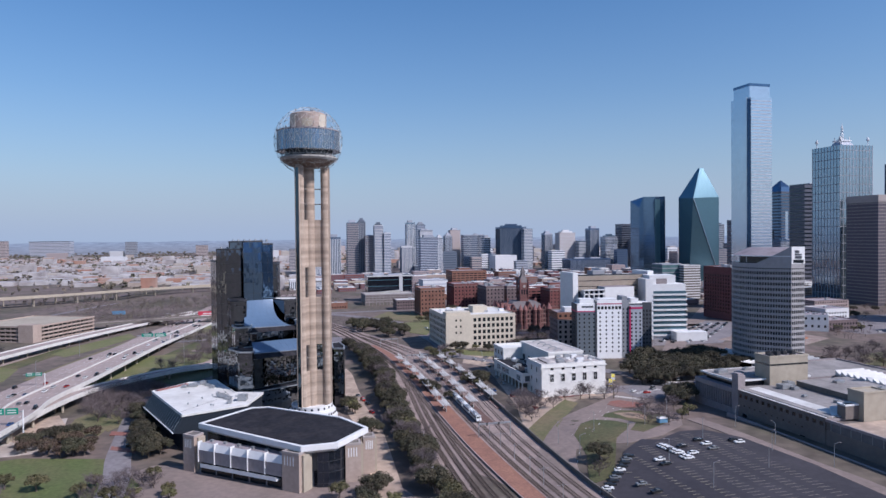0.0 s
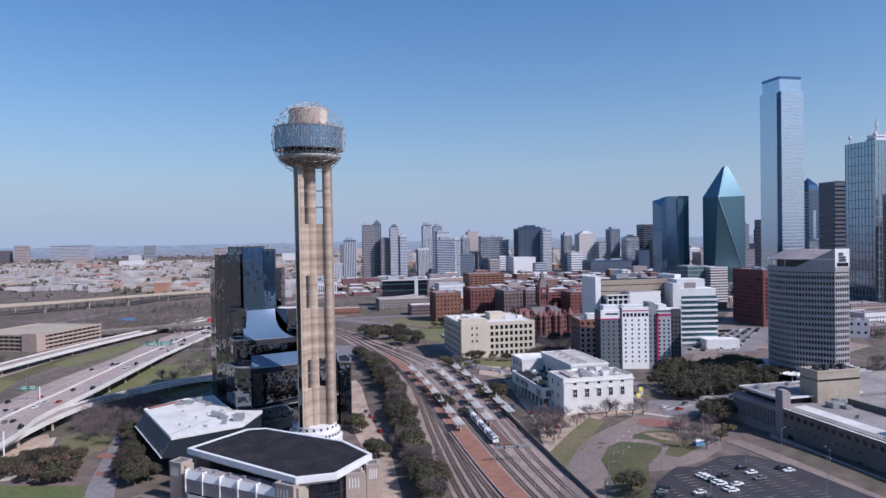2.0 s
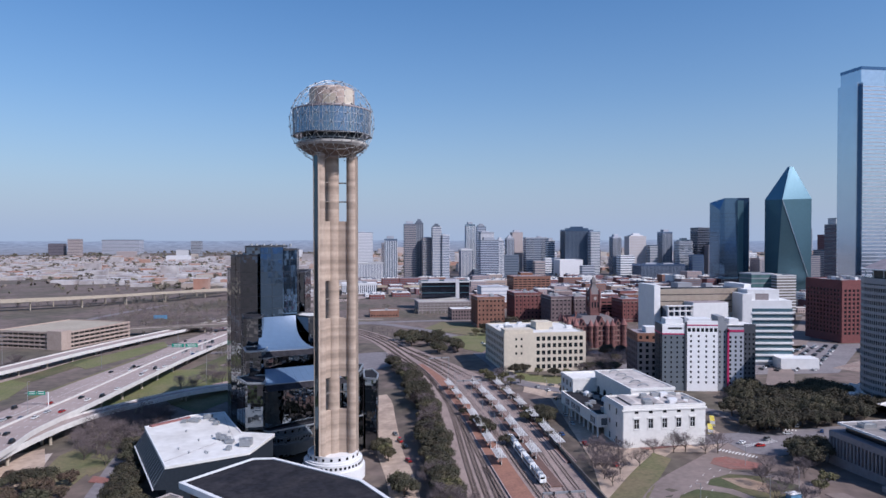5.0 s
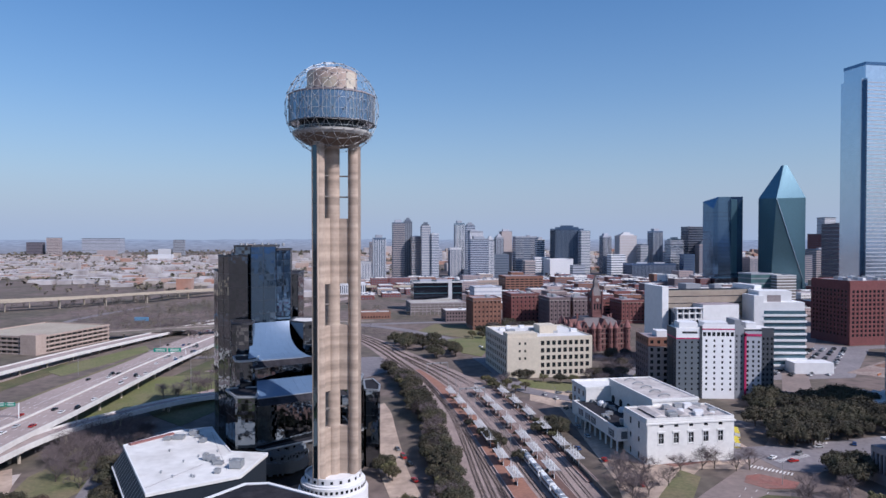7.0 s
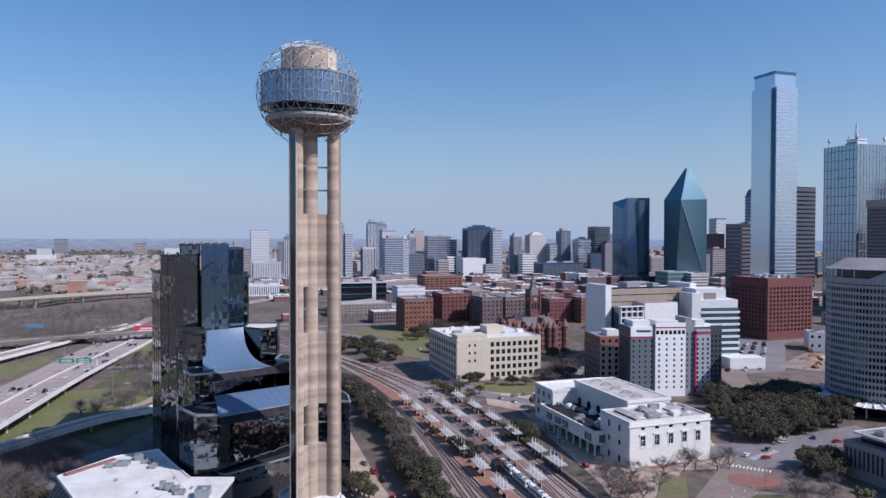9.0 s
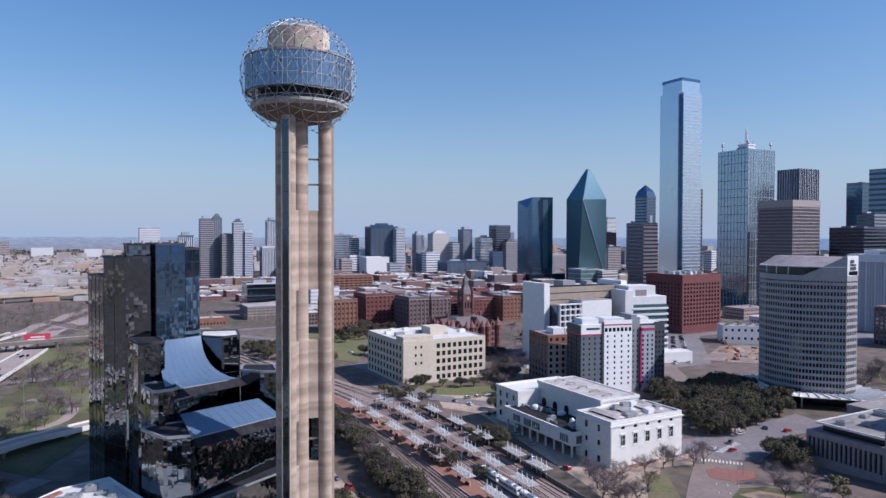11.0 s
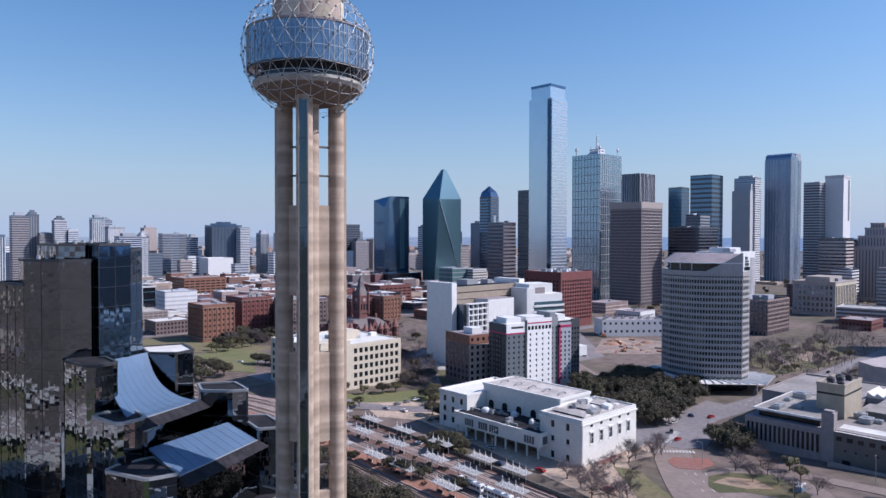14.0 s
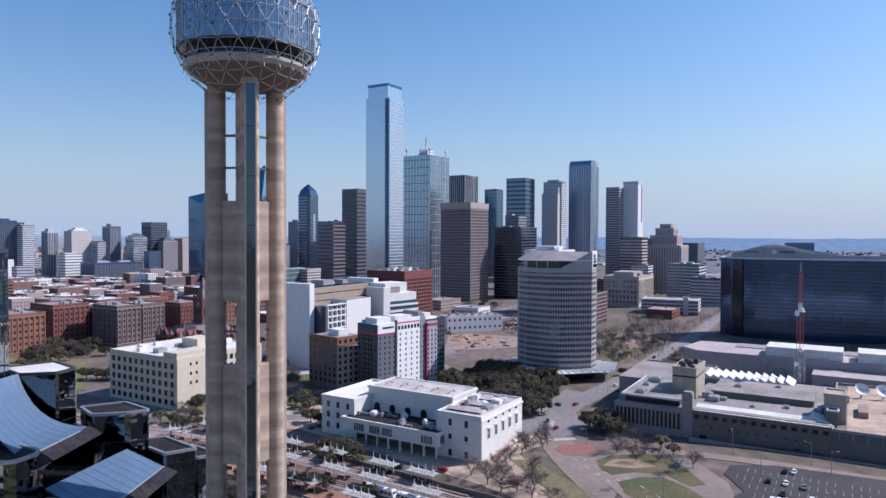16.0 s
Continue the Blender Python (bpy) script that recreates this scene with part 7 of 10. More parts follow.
plan_ = [(-4.3, -29.4), (6.2, -29.0), (12, -15), (15.5, 0), (13.5, 14), (6, 23), (-6, 23.5), (-14, 18.5), (-18.5, 11), (-20.3, 2), (-20.2, -6), (-18.4, -12.5), (-12.2, -21)]
part("body", Geo().prism(plan_, -1, 75), "grey_glass", t)
bands(t, plan_, 9, 72, 3.75, 1.6, 0.45, "striped_stone", "floor_band")
g = Geo()
for p, q in zip(plan_, plan_[1:] + plan_[:1]):
    p, q = Vector(p), Vector(q)
    d = (q - p).normalized()
    o = Vector((d.y, -d.x))
    k_ = max(1, round((q - p).length / 1.7))
    for i in range(k_):
        c = p + (q - p) * (i / k_)
        g.prism([tuple(c + d * a + o * b) for a, b in ((-0.25, -0.3), (-0.25, 0.4), (0.25, 0.4), (0.25, -0.3))][::-1], 8, 72)
part("pier", g, "striped_stone", t, "close set narrow stone piers", kind="stuff")
part("penthouse", Geo().prism([(p[0] * 0.8 + 1, p[1] * 0.8) for p in plan_], 75, 79.6), "dark_concrete", t, "dark recessed top storey")
part("crown", Geo().ring(grow(plan_, 0.4), grow(plan_, -0.8), 71.4, 74.6), "striped_stone", t, "pale crown band")
part("roof_lip", Geo().ring(grow(plan_, 0.5), grow(plan_, -2.0), 79.2, 79.8), "white_panel", t, "thin white roof edge")
part("crown_roof", Geo().prism(grow(plan_, 0.2), 79.5, 85.0, [(p[0] * 0.55 + 5.5, p[1] * 0.86) for p in plan_]), "grey_roof", t, "grey sloping roof")
A_, B_, C_, K_ = plan_[0], plan_[1], plan_[12], plan_[11]
part("front_screen", Geo().prism([(A_[0] - 0.1, A_[1] - 0.5), (B_[0] + 0.4, B_[1] - 0.5), (B_[0] + 0.4, B_[1] + 1), (A_[0], A_[1] + 1)], 74.4, 86), "white_panel", t, "raised white screen over the narrow front")
part("side_screen", Geo().add([(A_[0] - 0.4, A_[1], 74.4), (C_[0] - 0.5, C_[1], 74.4), (K_[0] - 0.5, K_[1], 74.4), (C_[0] - 0.5, C_[1], 79.6), (A_[0] - 0.4, A_[1], 86), (A_[0] + 0.8, A_[1] + 1, 74.4), (C_[0] + 0.6, C_[1] + 0.6, 74.4), (K_[0] + 0.6, K_[1] + 0.4, 74.4), (C_[0] + 0.6, C_[1] + 0.6, 79.6), (A_[0] + 0.8, A_[1] + 1, 86)],
     [(4, 3, 1, 0), (3, 2, 1), (5, 6, 8, 9), (6, 7, 8), (4, 9, 8, 3), (3, 8, 7, 2), (0, 5, 9, 4), (0, 1, 6, 5), (1, 2, 7, 6)]), "striped_stone", t, "triangular side screen")
part("screen_sign", Geo().box(-1.6, 3.6, -30.1, -29.85, 78, 79.6).box(-1.6, 3.6, -30.1, -29.85, 80.2, 81.2).box(-1.6, 1.6, -30.1, -29.85, 81.8, 83.6), "dark_grey_wall", t, "dark plain sign bars")
part("screen_window", Geo().box(-3.4, 5.4, -29.85, -29.35, 75, 77.2), "dark_window", t)
for a, b_ in ((-20, -4), (-19.6, 4), (-17.6, 12)):
    part("terrace_post", Geo().cyl(a + 0.6, b_, 74.4, 79.4, 0.25, None, 8), "white_panel", t)
part("lobby", Geo().prism(grow(plan_, -2), -1, 8), "dark_window", t)
part("canopy", Geo().prism([(-30, -20), (-6, -44), (22, -38), (30, 4), (18, 28), (-20, 34), (-34, 8)], 6.5, 6.9, [(-31, -20), (-6, -45.5), (23, -39), (31, 4), (18.5, 29), (-20.5, 35), (-36, 8)]), "white_roof", t, "broad thin white canopy with a tilted edge")
rim = [(-31, -20), (-6, -45.5), (23, -39), (31, 4), (18.5, 29), (-20.5, 35), (-36, 8)]
for p, q in zip(rim, rim[1:] + rim[:1]):
    for k in range(7):
        x, y = p[0] + (q[0] - p[0]) * k / 7, p[1] + (q[1] - p[1]) * k / 7
        part("canopy_rib", Geo().add([(x, y, 6.5), (x, y, 7.7), (x * 0.62, y * 0.62, 7.4), (x * 0.62, y * 0.62, 6.7), (x + 0.5, y, 6.5), (x + 0.5, y, 7.7), (x * 0.62 + 0.5, y * 0.62, 7.4), (x * 0.62 + 0.5, y * 0.62, 6.7)], [(0, 1, 2, 3), (7, 6, 5, 4), (1, 5, 6, 2), (0, 3, 7, 4), (0, 4, 5, 1), (3, 2, 6, 7)]), "white_panel", t, "white canopy rib")
for a, b_ in ((-26, -18), (-6, -40), (18, -34), (26, 2), (-30, 8), (-18, 30)):
    part("canopy_post", Geo().cyl(a, b_, -1, 6.3, 0.4, None, 8), "white_panel", t)

# long low post hall and its works
t = thing("post_hall", "long low pale stone hall with a colonnaded wing and flat roofs", "public building", 0, 0, 0, YAW)
part("wing_core", Geo().box(214.2, 262, -61.8, -29.2, -1, 14.2), "pale_concrete", t)
part("wing_base", Geo().box(213, 214.3, -62, -29, -1, 4.2).box(213, 214.3, -62, -29, 12.0, 14.4), "pale_concrete", t, "plain stone base and frieze")
part("window_strip", Geo().box(213.9, 214.25, -61.5, -29.5, 4.2, 12), "dark_window", t)
for q in range(17):
    part("column", Geo().box(213.1, 213.9, -61.2 + q * 1.96, -60.4 + q * 1.96, 4.2, 12), "pale_concrete", t)
for q in range(9):
    part("column", Geo().box(215 + q * 5, 216 + q * 5, -29.4, -28.8, 2, 12.4), "pale_concrete", t)
    part("side_window", Geo().box(216.6 + q * 5, 219.2 + q * 5, -29.3, -29.0, 4, 11.6), "dark_window", t)
part("terrace", Geo().box(213.4, 262, -61.6, -29.4, 14.2, 14.5), "grey_roof", t)
part("set_back_storey", Geo().box(217.4, 262, -59.4, -33.6, 14.4, 17.7), "dark_window", t, "dark set back top storey")
part("wing_roof", Geo().box(215, 262, -61, -32, 17.6, 18.1), "post_roof", t, "thin overhanging flat roof")
part("roof_edge", Geo().ring(rect(214.8, 262.2, -61.2, -31.8), rect(215.3, 261.8, -60.8, -32.2), 17.5, 18.4), "white_panel", t, "pale roof edge")
for a, b_, w_, d_, h_ in ((222, -40, 3, 2, 1.6), (229, -46, 2, 2, 1.2), (252, -40, 4, 3, 2.4), (248, -52, 2.4, 2, 1.8), (240, -38, 2, 1.4, 1.2)):
    part("roof_unit", Geo().box(a - w_, a + w_, b_ - d_, b_ + d_, 18, 18.1 + h_).box(a - w_ * 0.6, a + w_ * 0.6, b_ - d_ * 0.6, b_ + d_ * 0.6, 18 + h_, 18.5 + h_), "galvanised", t)
part("pier", Geo().box(212.7, 217, -66.2, -61.4, -1, 22).box(213.2, 216.5, -65.6, -62, 22, 22.8), "pale_concrete", t, "pale corner pier")
part("rear_wing", Geo().box(262, 322, -60, -17, -1, 15.6), "pale_concrete", t)
part("rear_roof", Geo().box(262.4, 321.6, -59.6, -17.4, 15.6, 16), "post_roof", t)
part("rear_parapet", Geo().ring(rect(261.8, 322.2, -60.2, -16.8), rect(262.6, 321.4, -59.4, -17.6), 15.4, 16.8), "pale_concrete", t)
bt = part("box_tower", Geo().box(234, 258, -63.8, -52.3, 13, 29.6).ring(rect(233.8, 258.2, -64, -52.1), rect(234.7, 257.3, -63.1, -53), 29.4, 30.5), "beige_concrete", t, "tan stone roof tower")
part("tower_slot", Geo().box(233.9, 234.2, -63.6, -52.5, 25.4, 26.2).box(234.2, 257.8, -63.95, -63.7, 25.4, 26.2), "dark_window", bt)
part("tower_roof", Geo().box(234.6, 257.4, -63.2, -52.9, 29.5, 29.8), "grey_roof", bt)
for q in range(7):
    a, b_ = 236.5 + q * 2.9, -61.5 + (q * 5) % 8
    part("roof_unit", Geo().box(a - 1.1, a + 1.1, b_ - 1.2, b_ + 1.2, 29.7, 31.2 + (q % 3) * 0.5).cyl(a, b_, 31.2 + (q % 3) * 0.5, 31.6 + (q % 3) * 0.5, 0.8, None, 8), "dark_metal", bt)
part("long_hall", Geo().box(213.4, 300, -123, -62, -1, 14.6), "post_stone", t)
wl = facade(t, 213, -66.2, 213, -123, 9.2, 14.8, 14, 1, 2.2, 1.9, "post_stone")
part("wall", Geo().box(212.9, 213.5, -123, -66.2, -1, 9.2), "post_stone", t)
for q in range(11):
    part("vent_opening", Geo().box(212.8, 213.0, -110 + q * 3.9, -109.2 + q * 3.9, 7.0, 7.7), "dark_window", t)
for v in (-71, -110):
    part("service_door", Geo().box(212.8, 213.0, v - 1.5, v + 1.5, 0.5, 3.4), "dark_window", t, "dark service door")
part("long_roof", Geo().box(214.4, 300, -122.6, -62.2, 14.6, 15.1), "post_roof", t, "weathered grey flat roof")
part("sloping_edge", Geo().add([(212.8, -66.4, 14.7), (212.8, -123, 14.7), (225, -117, 15.5), (225, -66.4, 15.5), (212.8, -66.4, 14.3), (212.8, -123, 14.3)], [(0, 3, 2, 1), (0, 1, 5, 4), (0, 4, 3), (1, 2, 5), (4, 5, 2, 3)]), "white_roof", t, "white sloping roof edge")
part("end_slope", Geo().add([(216, -123, 14.8), (230, -123, 14.8), (230, -114.5, 17.2), (223, -114.5, 17.2), (230, -114.5, 14.9), (223, -114.5, 14.9)], [(0, 1, 2, 3), (4, 5, 3, 2), (0, 3, 5), (1, 4, 2), (0, 5, 4, 1)]), "white_roof", t, "white sloping end of the roof")
rs_ = part("raised_roof", Geo().box(246, 278, -115, -69, 15, 17.8), "dark_concrete", t, "long raised roof with a dark front")
part("roof_deck", Geo().box(245.8, 278.2, -115.2, -68.8, 17.8, 18.1), "post_roof", rs_)
for a, b_, w_, d_, h_ in ((236, -72, 3, 2.4, 2.2), (239, -76, 1.6, 1.4, 1.4), (242, -68, 2, 2.4, 2.4), (232, -90, 1, 1, 0.8), (238, -104, 1.4, 1.2, 1.1), (241, -119, 2.6, 2.2, 2.6), (236, -117, 2.0, 1.6, 1.8), (262, -80, 2.4, 1.4, 1.2), (270, -98, 1.6, 1.2, 1.0)):
    z = 18 if a > 250 else 15
    part("roof_unit", Geo().box(a - w_, a + w_, b_ - d_, b_ + d_, z + 0.3, z + 0.3 + h_).box(a - w_ * 0.9, a - w_ * 0.7, b_ - d_, b_ + d_, z, z + 0.35).box(a + w_ * 0.7, a + w_ * 0.9, b_ - d_, b_ + d_, z, z + 0.35).cyl(a, b_, z + h_, z + 0.6 + h_, min(w_, d_) * 0.5, None, 10), "galvanised", t)
part("sawtooth_base", Geo().box(279, 299, -104.5, -60.2, 14, 17.4), "pale_concrete", t)
for q in range(11):
    v = -60.4 - q * 4.0
    part("sawtooth", Geo().prism([(279, v - 3.9), (298, v - 3.9), (298, v), (279, v)], 17.2, [17.5, 17.5, 20.0, 20.0]), "white_roof", t, "white sawtooth rooflight")
eb = part("end_block", Geo().box(228, 241, -128.2, -119.6, -1, 25.6).ring(rect(227.8, 241.2, -128.4, -119.4), rect(228.6, 240.4, -127.6, -120.2), 25.4, 26.2), "beige_concrete", t, "tan stone stair block")
part("stair_lobby", Geo().box(221, 228, -125.5, -121, 14, 20), "post_stone", eb)
part("stair_coping", Geo().ring(rect(220.8, 228, -125.7, -120.8), rect(221.5, 227.6, -125, -121.5), 19.8, 20.5), "white_panel", eb)
part("south_hall", Geo().box(213.3, 320, -210, -123, -1, 13), "post_stone", t)
part("glass_band", Geo().box(213.05, 213.5, -209, -126, 9.8, 13.6), "gallery_glass", t, "pale grey glass band")
for q in range(16):
    part("glazing_bar", Geo().box(212.95, 213.1, -126 - q * 5.2, -125.8 - q * 5.2, 9.8, 13.6), "galvanised", t)
part("south_wall", Geo().box(213, 213.4, -210, -123.2, -1, 9.8), "post_stone", t)
part("south_roof", Geo().box(213.8, 319.4, -209.4, -128.6, 13, 13.3), "tan_paving", t, "tan roof terrace")
part("south_parapet", Geo().ring(rect(212.8, 320.4, -210.4, -123), rect(213.7, 319.4, -209.4, -124), 13.2, 14.4), "pale_concrete", t)
part("terrace_shed", Geo().box(244, 262, -137, -133, 13.2, 16), "stone_brown_band", t)
part("retaining_wall", Geo().box(206, 207, -200, -66, -1, 3.4), "pale_concrete", t, "low stained retaining wall")

def dish(x, y, z, r, yaw):
    t = thing("satellite_dish", "white satellite dish on a flat roof", "satellite dish", x, y, z, yaw, group="satellite dishes")
    g = Geo().lathe(0, 0, [(0.2, 0), (r * 0.5, r * 0.1), (r * 0.8, r * 0.25), (r, r * 0.4), (r * 0.98, r * 0.44), (r * 0.78, r * 0.3), (r * 0.48, r * 0.14), (0.2, 0.1)], 20)
    part("reflector", g, "white_panel", t, smooth=True, at=pose(0, 0, 2.2, 50, 0, 0))
    part("mount", Geo().cyl(0, 0, 0, 2.4, 0.35, 0.25, 8), "galvanised", t)
    part("feed_arm", Geo().tube((0, 0, 2.3), (0, -r * 0.9, 2.2 + r * 0.75), 0.08), "galvanised", t)
for u, v, r in ((276, -129, 1.9), (262, -146, 1.6)):
    x, y = xy(u, v)
    dish(x, y, 13.2, r, 20)

def lattice_mast(x, y, z0, h):
    t = thing("lattice_mast", "red and white lattice radio mast with white drums", "radio mast", x, y, z0)
    for i in range(14):
        za, zb = h * i / 14, h * (i + 1) / 14
        wa, wb = (2.6, 2.6) if i < 3 else (1.7, 1.7) if i < 9 else (0.9, 0.9)
        g = Geo()
        for q in range(4):
            a, b_ = math.pi / 2 * q + 0.4, math.pi / 2 * (q + 1) + 0.4
            c = lambda w, ang, z: (w * math.cos(ang), w * math.sin(ang), z)  # noqa: E731
            g.tube(c(wa, a, za), c(wb, a, zb), 0.11).tube(c(wa, a, za), c(wb, b_, zb), 0.05).tube(c(wb, a, zb), c(wb, b_, zb), 0.05)
        part("section", g, "steel_white" if i in (0, 1, 2, 9) else "mast_red", t)
    for z, s in ((h * 0.17, 1), (h * 0.3, -1), (h * 0.62, 1), (h * 0.66, -1)):
        part("drum", Geo().cyl(0, 0, -0.6, 0.6, 1.3, 1.1, 12), "white_panel", t, at=pose(-1.8, s * 1.2, z, 0, 90, 20 * s))
    part("platform", Geo().cyl(0, 0, h * 0.64 - 0.15, h * 0.64 + 0.15, 2.6, None, 12), "steel_white", t)
    part("whip", Geo().cyl(0, 0, h, h + 5, 0.14, 0.05, 6), "steel_white", t)
lattice_mast(*xy(305, -105.5), 15, 62)

# satellite dishes on the low southern roof
for x, y, r in ((313, -66, 3.4), (316, -75, 3.6)):
    e = thing("satellite_dish", "large white satellite dish on a steel stand", "satellite dish", x, y, 13.2, 215, group="satellite dishes on the hall roof")
    at_ = pose(0, 0, 4.0, 0, 48, 0)
    prof = [(0.1, 0.0), (r * 0.35, 0.12), (r * 0.7, 0.55), (r, 1.25)]
    part("bowl", Geo().lathe(0, 0, prof + [(q[0], q[1] - 0.12) for q in reversed(prof)], 28), "white_panel", e, smooth=True, at=at_)
    part("feed_arm", Geo().tube((r * 0.8, 0, 0.9), (0, 0, 3.0), 0.07).tube((-r * 0.4, r * 0.7, 0.9), (0, 0, 3.0), 0.07).tube((-r * 0.4, -r * 0.7, 0.9), (0, 0, 3.0), 0.07).cyl(0, 0, 2.7, 3.2, 0.25, None, 8), "steel_white", e, at=at_)
    part("stand", Geo().cyl(0, 0, 0, 4.0, 0.45, 0.3, 8).tube((1.6, 1.2, 0), (0, 0, 3.4), 0.12).tube((1.6, -1.2, 0), (0, 0, 3.4), 0.12), "galvanised", e)

# convention halls and the curved dark hotel
t = thing("convention_hall", "large beige convention hall with white raised roofs", "convention hall", 0, 0, 0, YAW)
part("hall", Geo().prism([(368, -40), (368, -90), (372, -260), (414, -260), (414, -34), (380, -28)], -1, 18), "convention_wall", t)
part("rear_hall", Geo().box(396, 413, -260, -60, 17.9, 18.6), "grey_roof", t)
part("white_roof", Geo().box(371, 394, -126, -82, 17.9, 24), "white_roof", t, "white raised roof")
part("white_roof", Geo().box(371, 394, -200, -134, 17.9, 24.4), "white_roof", t, "white raised roof")
part("front_wing", Geo().box(345, 368.2, -210, -110, -1, 13), "convention_wall", t)
for q in range(7):
    part("door_bay", Geo().box(344.8, 345.1, -200 + q * 13, -193 + q * 13, 1, 8), "grey_wall", t)
    part("wall_joint", Geo().box(367.8, 368.1, -54 - q * 5, -53.8 - q * 5, 0, 17.5), "grey_wall", t)
part("loading_bay", Geo().box(367.7, 368.2, -96, -86, 1, 11), "grey_wall", t)

t = thing("curved_dark_hotel", "large dark glass hotel with a curved front and arched roof line", "hotel", 0, 0, 0, 0)
face = [(592, -20), (586, -30), (579, -43), (579, -62), (580, -80), (583, -100), (587, -125), (591, -155), (594, -190), (596, -230), (597, -290)]
back = [(622, -290), (621, -190), (616, -120), (612, -60), (614, -20)]
pl = [xy(*p) for p in face] + [xy(*p) for p in back]
part("body", Geo().prism(pl, -1, 75), "dark_blue_glass", t)
for q in range(19):
    part("floor_line", Geo().ring(grow(pl, 0.22), grow(pl, -0.3), 6 + q * 3.6, 6.5 + q * 3.6), "navy_glass", t, "blue glass floor line")
part("end_bay", Geo().prism([xy(582.6, -32), xy(578.6, -41.5), xy(580, -42), xy(584, -33)], 2, 74), "black_glass", t, "dark glass bay at the rounded end")
part("roof_line", Geo().ring(grow(pl, 0.5), grow(pl, -1.2), 74.6, 75.8), "far_white", t, "thin white roof line")
rows_ = [(u + 1.5, v, 79.0 + (8.5 * math.cos(min(1.0, abs(v + 68) / 44) * math.pi / 2) ** 2 if v > -112 else 0)) for u, v in [(586 - min(7, k * 1.4), -30 - k * 2.6) for k in range(6)] + [(579 + max(0.0, k - 2) ** 1.4 * 0.33, -46 - k * 5.5) for k in range(13)] + [(587.5, -125), (591, -155), (594, -190), (597, -290)]]
fr = [xy(u, v) for u, v, _ in rows_] + [xy(u + 3, v) for u, v, _ in reversed(rows_)]
zs = [z for _, _, z in rows_]
part("crown", Geo().prism(fr, 75.5, zs + zs[::-1]), "far_grey", t, "pale arched crown wall")
part("crown_edge", Geo().prism([xy(u - 0.4, v) for u, v, _ in rows_[:17]] + [xy(u + 3.4, v) for u, v, _ in reversed(rows_[:17])], [z - 0.1 for z in zs[:17] + zs[16::-1]], [z + 0.9 for z in zs[:17] + zs[16::-1]]), "far_white", t, "white arched edge")
part("emblem", Geo().cyl(0, 0, 0, 0.5, 2.2, None, 20), "far_white", t, "plain round white emblem", at=Matrix.Translation((*xy(580, -68), 81.5)) @ pose(0, 0, 0, 0, -90, YAW))
for v0 in (-48, -78):
    part("sign_bar", Geo().box(580.0, 580.5, v0 - 7, v0 + 5, 80.4, 82.6), "far_slate", t, "dark plain sign bar", at=pose(0, 0, 0, 0, 0, YAW))
tower("far_dark_hotel", "dark blue block with a raised roof box far beyond the hotel", 1500, 330, 96, 60, 66, "far_navy", None, plant=0, cat="building")
tower("far_dark_hotel", "taller dark blue block far beyond the hotel", 1500, 310, 44, 56, 82, "far_navy", None, plant=0, cat="building")

# red sandstone courthouse
t = thing("old_courthouse", "red sandstone courthouse with round turrets and a clock tower", "courthouse", 158, 345, 0, YAW)
part("core", Geo().box(-19.5, 24.5, -17.5, 21.5, -1, 19), "old_sandstone", t)
facade(t, -20, -18, 25, -18, -1, 19.5, 13, 4, 1.3, 2.4, "old_sandstone", base=2)
facade(t, -20, 22, -20, -18, -1, 19.5, 11, 4, 1.3, 2.4, "old_sandstone", base=2)
for z in (5.6, 10.2, 14.8, 19.0):
    part("string_course", Geo().ring(rect(-20.5, 25.5, -18.5, 22.5), rect(-19.6, 24.6, -17.6, 21.6), z, z + 0.5), "stone_brown_band", t)
part("hip_roof", Geo().prism(rect(-20, 25, -18, 22), 19.4, 27, rect(-10, 15, -8, 12)), "roof_slate", t, "dark slate roof")


def cone_turret(x, y, r, h, tip, parent):
    """A round stone turret with bands, slits and a cone of red tiles."""
    prof = [(r * 1.12, -1), (r * 1.12, 3), (r, 3.2), (r, h - 1.2), (r * 1.14, h - 0.8), (r * 1.14, h)]
    tu = part("turret", Geo().lathe(x, y, prof, 16), "old_sandstone", parent)
    part("cone_roof", Geo().lathe(x, y, [(r * 1.25, h - 0.1), (r * 1.18, h + 0.25), (r * 0.55, h + (tip - h) * 0.55), (0.06, tip)], 16), "cone_tile", tu, "pinkish red cone roof")
    slits = Geo()
    for k in range(6):
        a = k * math.pi / 3 + 0.3
        for z in (6.5, 11, 15.5):
            if z < h - 3:
                slits.cyl(x + (r - 0.25) * math.cos(a), y + (r - 0.25) * math.sin(a), z, z + 2.2, 0.42, None, 6)
    part("slit_window", slits, "dark_window", tu, "narrow dark slits", kind="stuff")


for x, y, r, h, tip in ((-20, -18, 2.7, 20, 27), (25, -18, 2.7, 20, 27), (-20, 22, 2.7, 20, 27), (25, 22, 2.7, 20, 27), (-6.5, -19.2, 2.1, 19.6, 25.5), (-1.5, -19.2, 2.1, 19.6, 25.5), (9, -19.2, 2.1, 19.6, 25.5), (14, -19.2, 2.1, 19.6, 25.5), (-21, -3, 2.0, 19.6, 25), (-21, 7, 2.0, 19.6, 25)):
    cone_turret(x, y, r, h, tip, t)
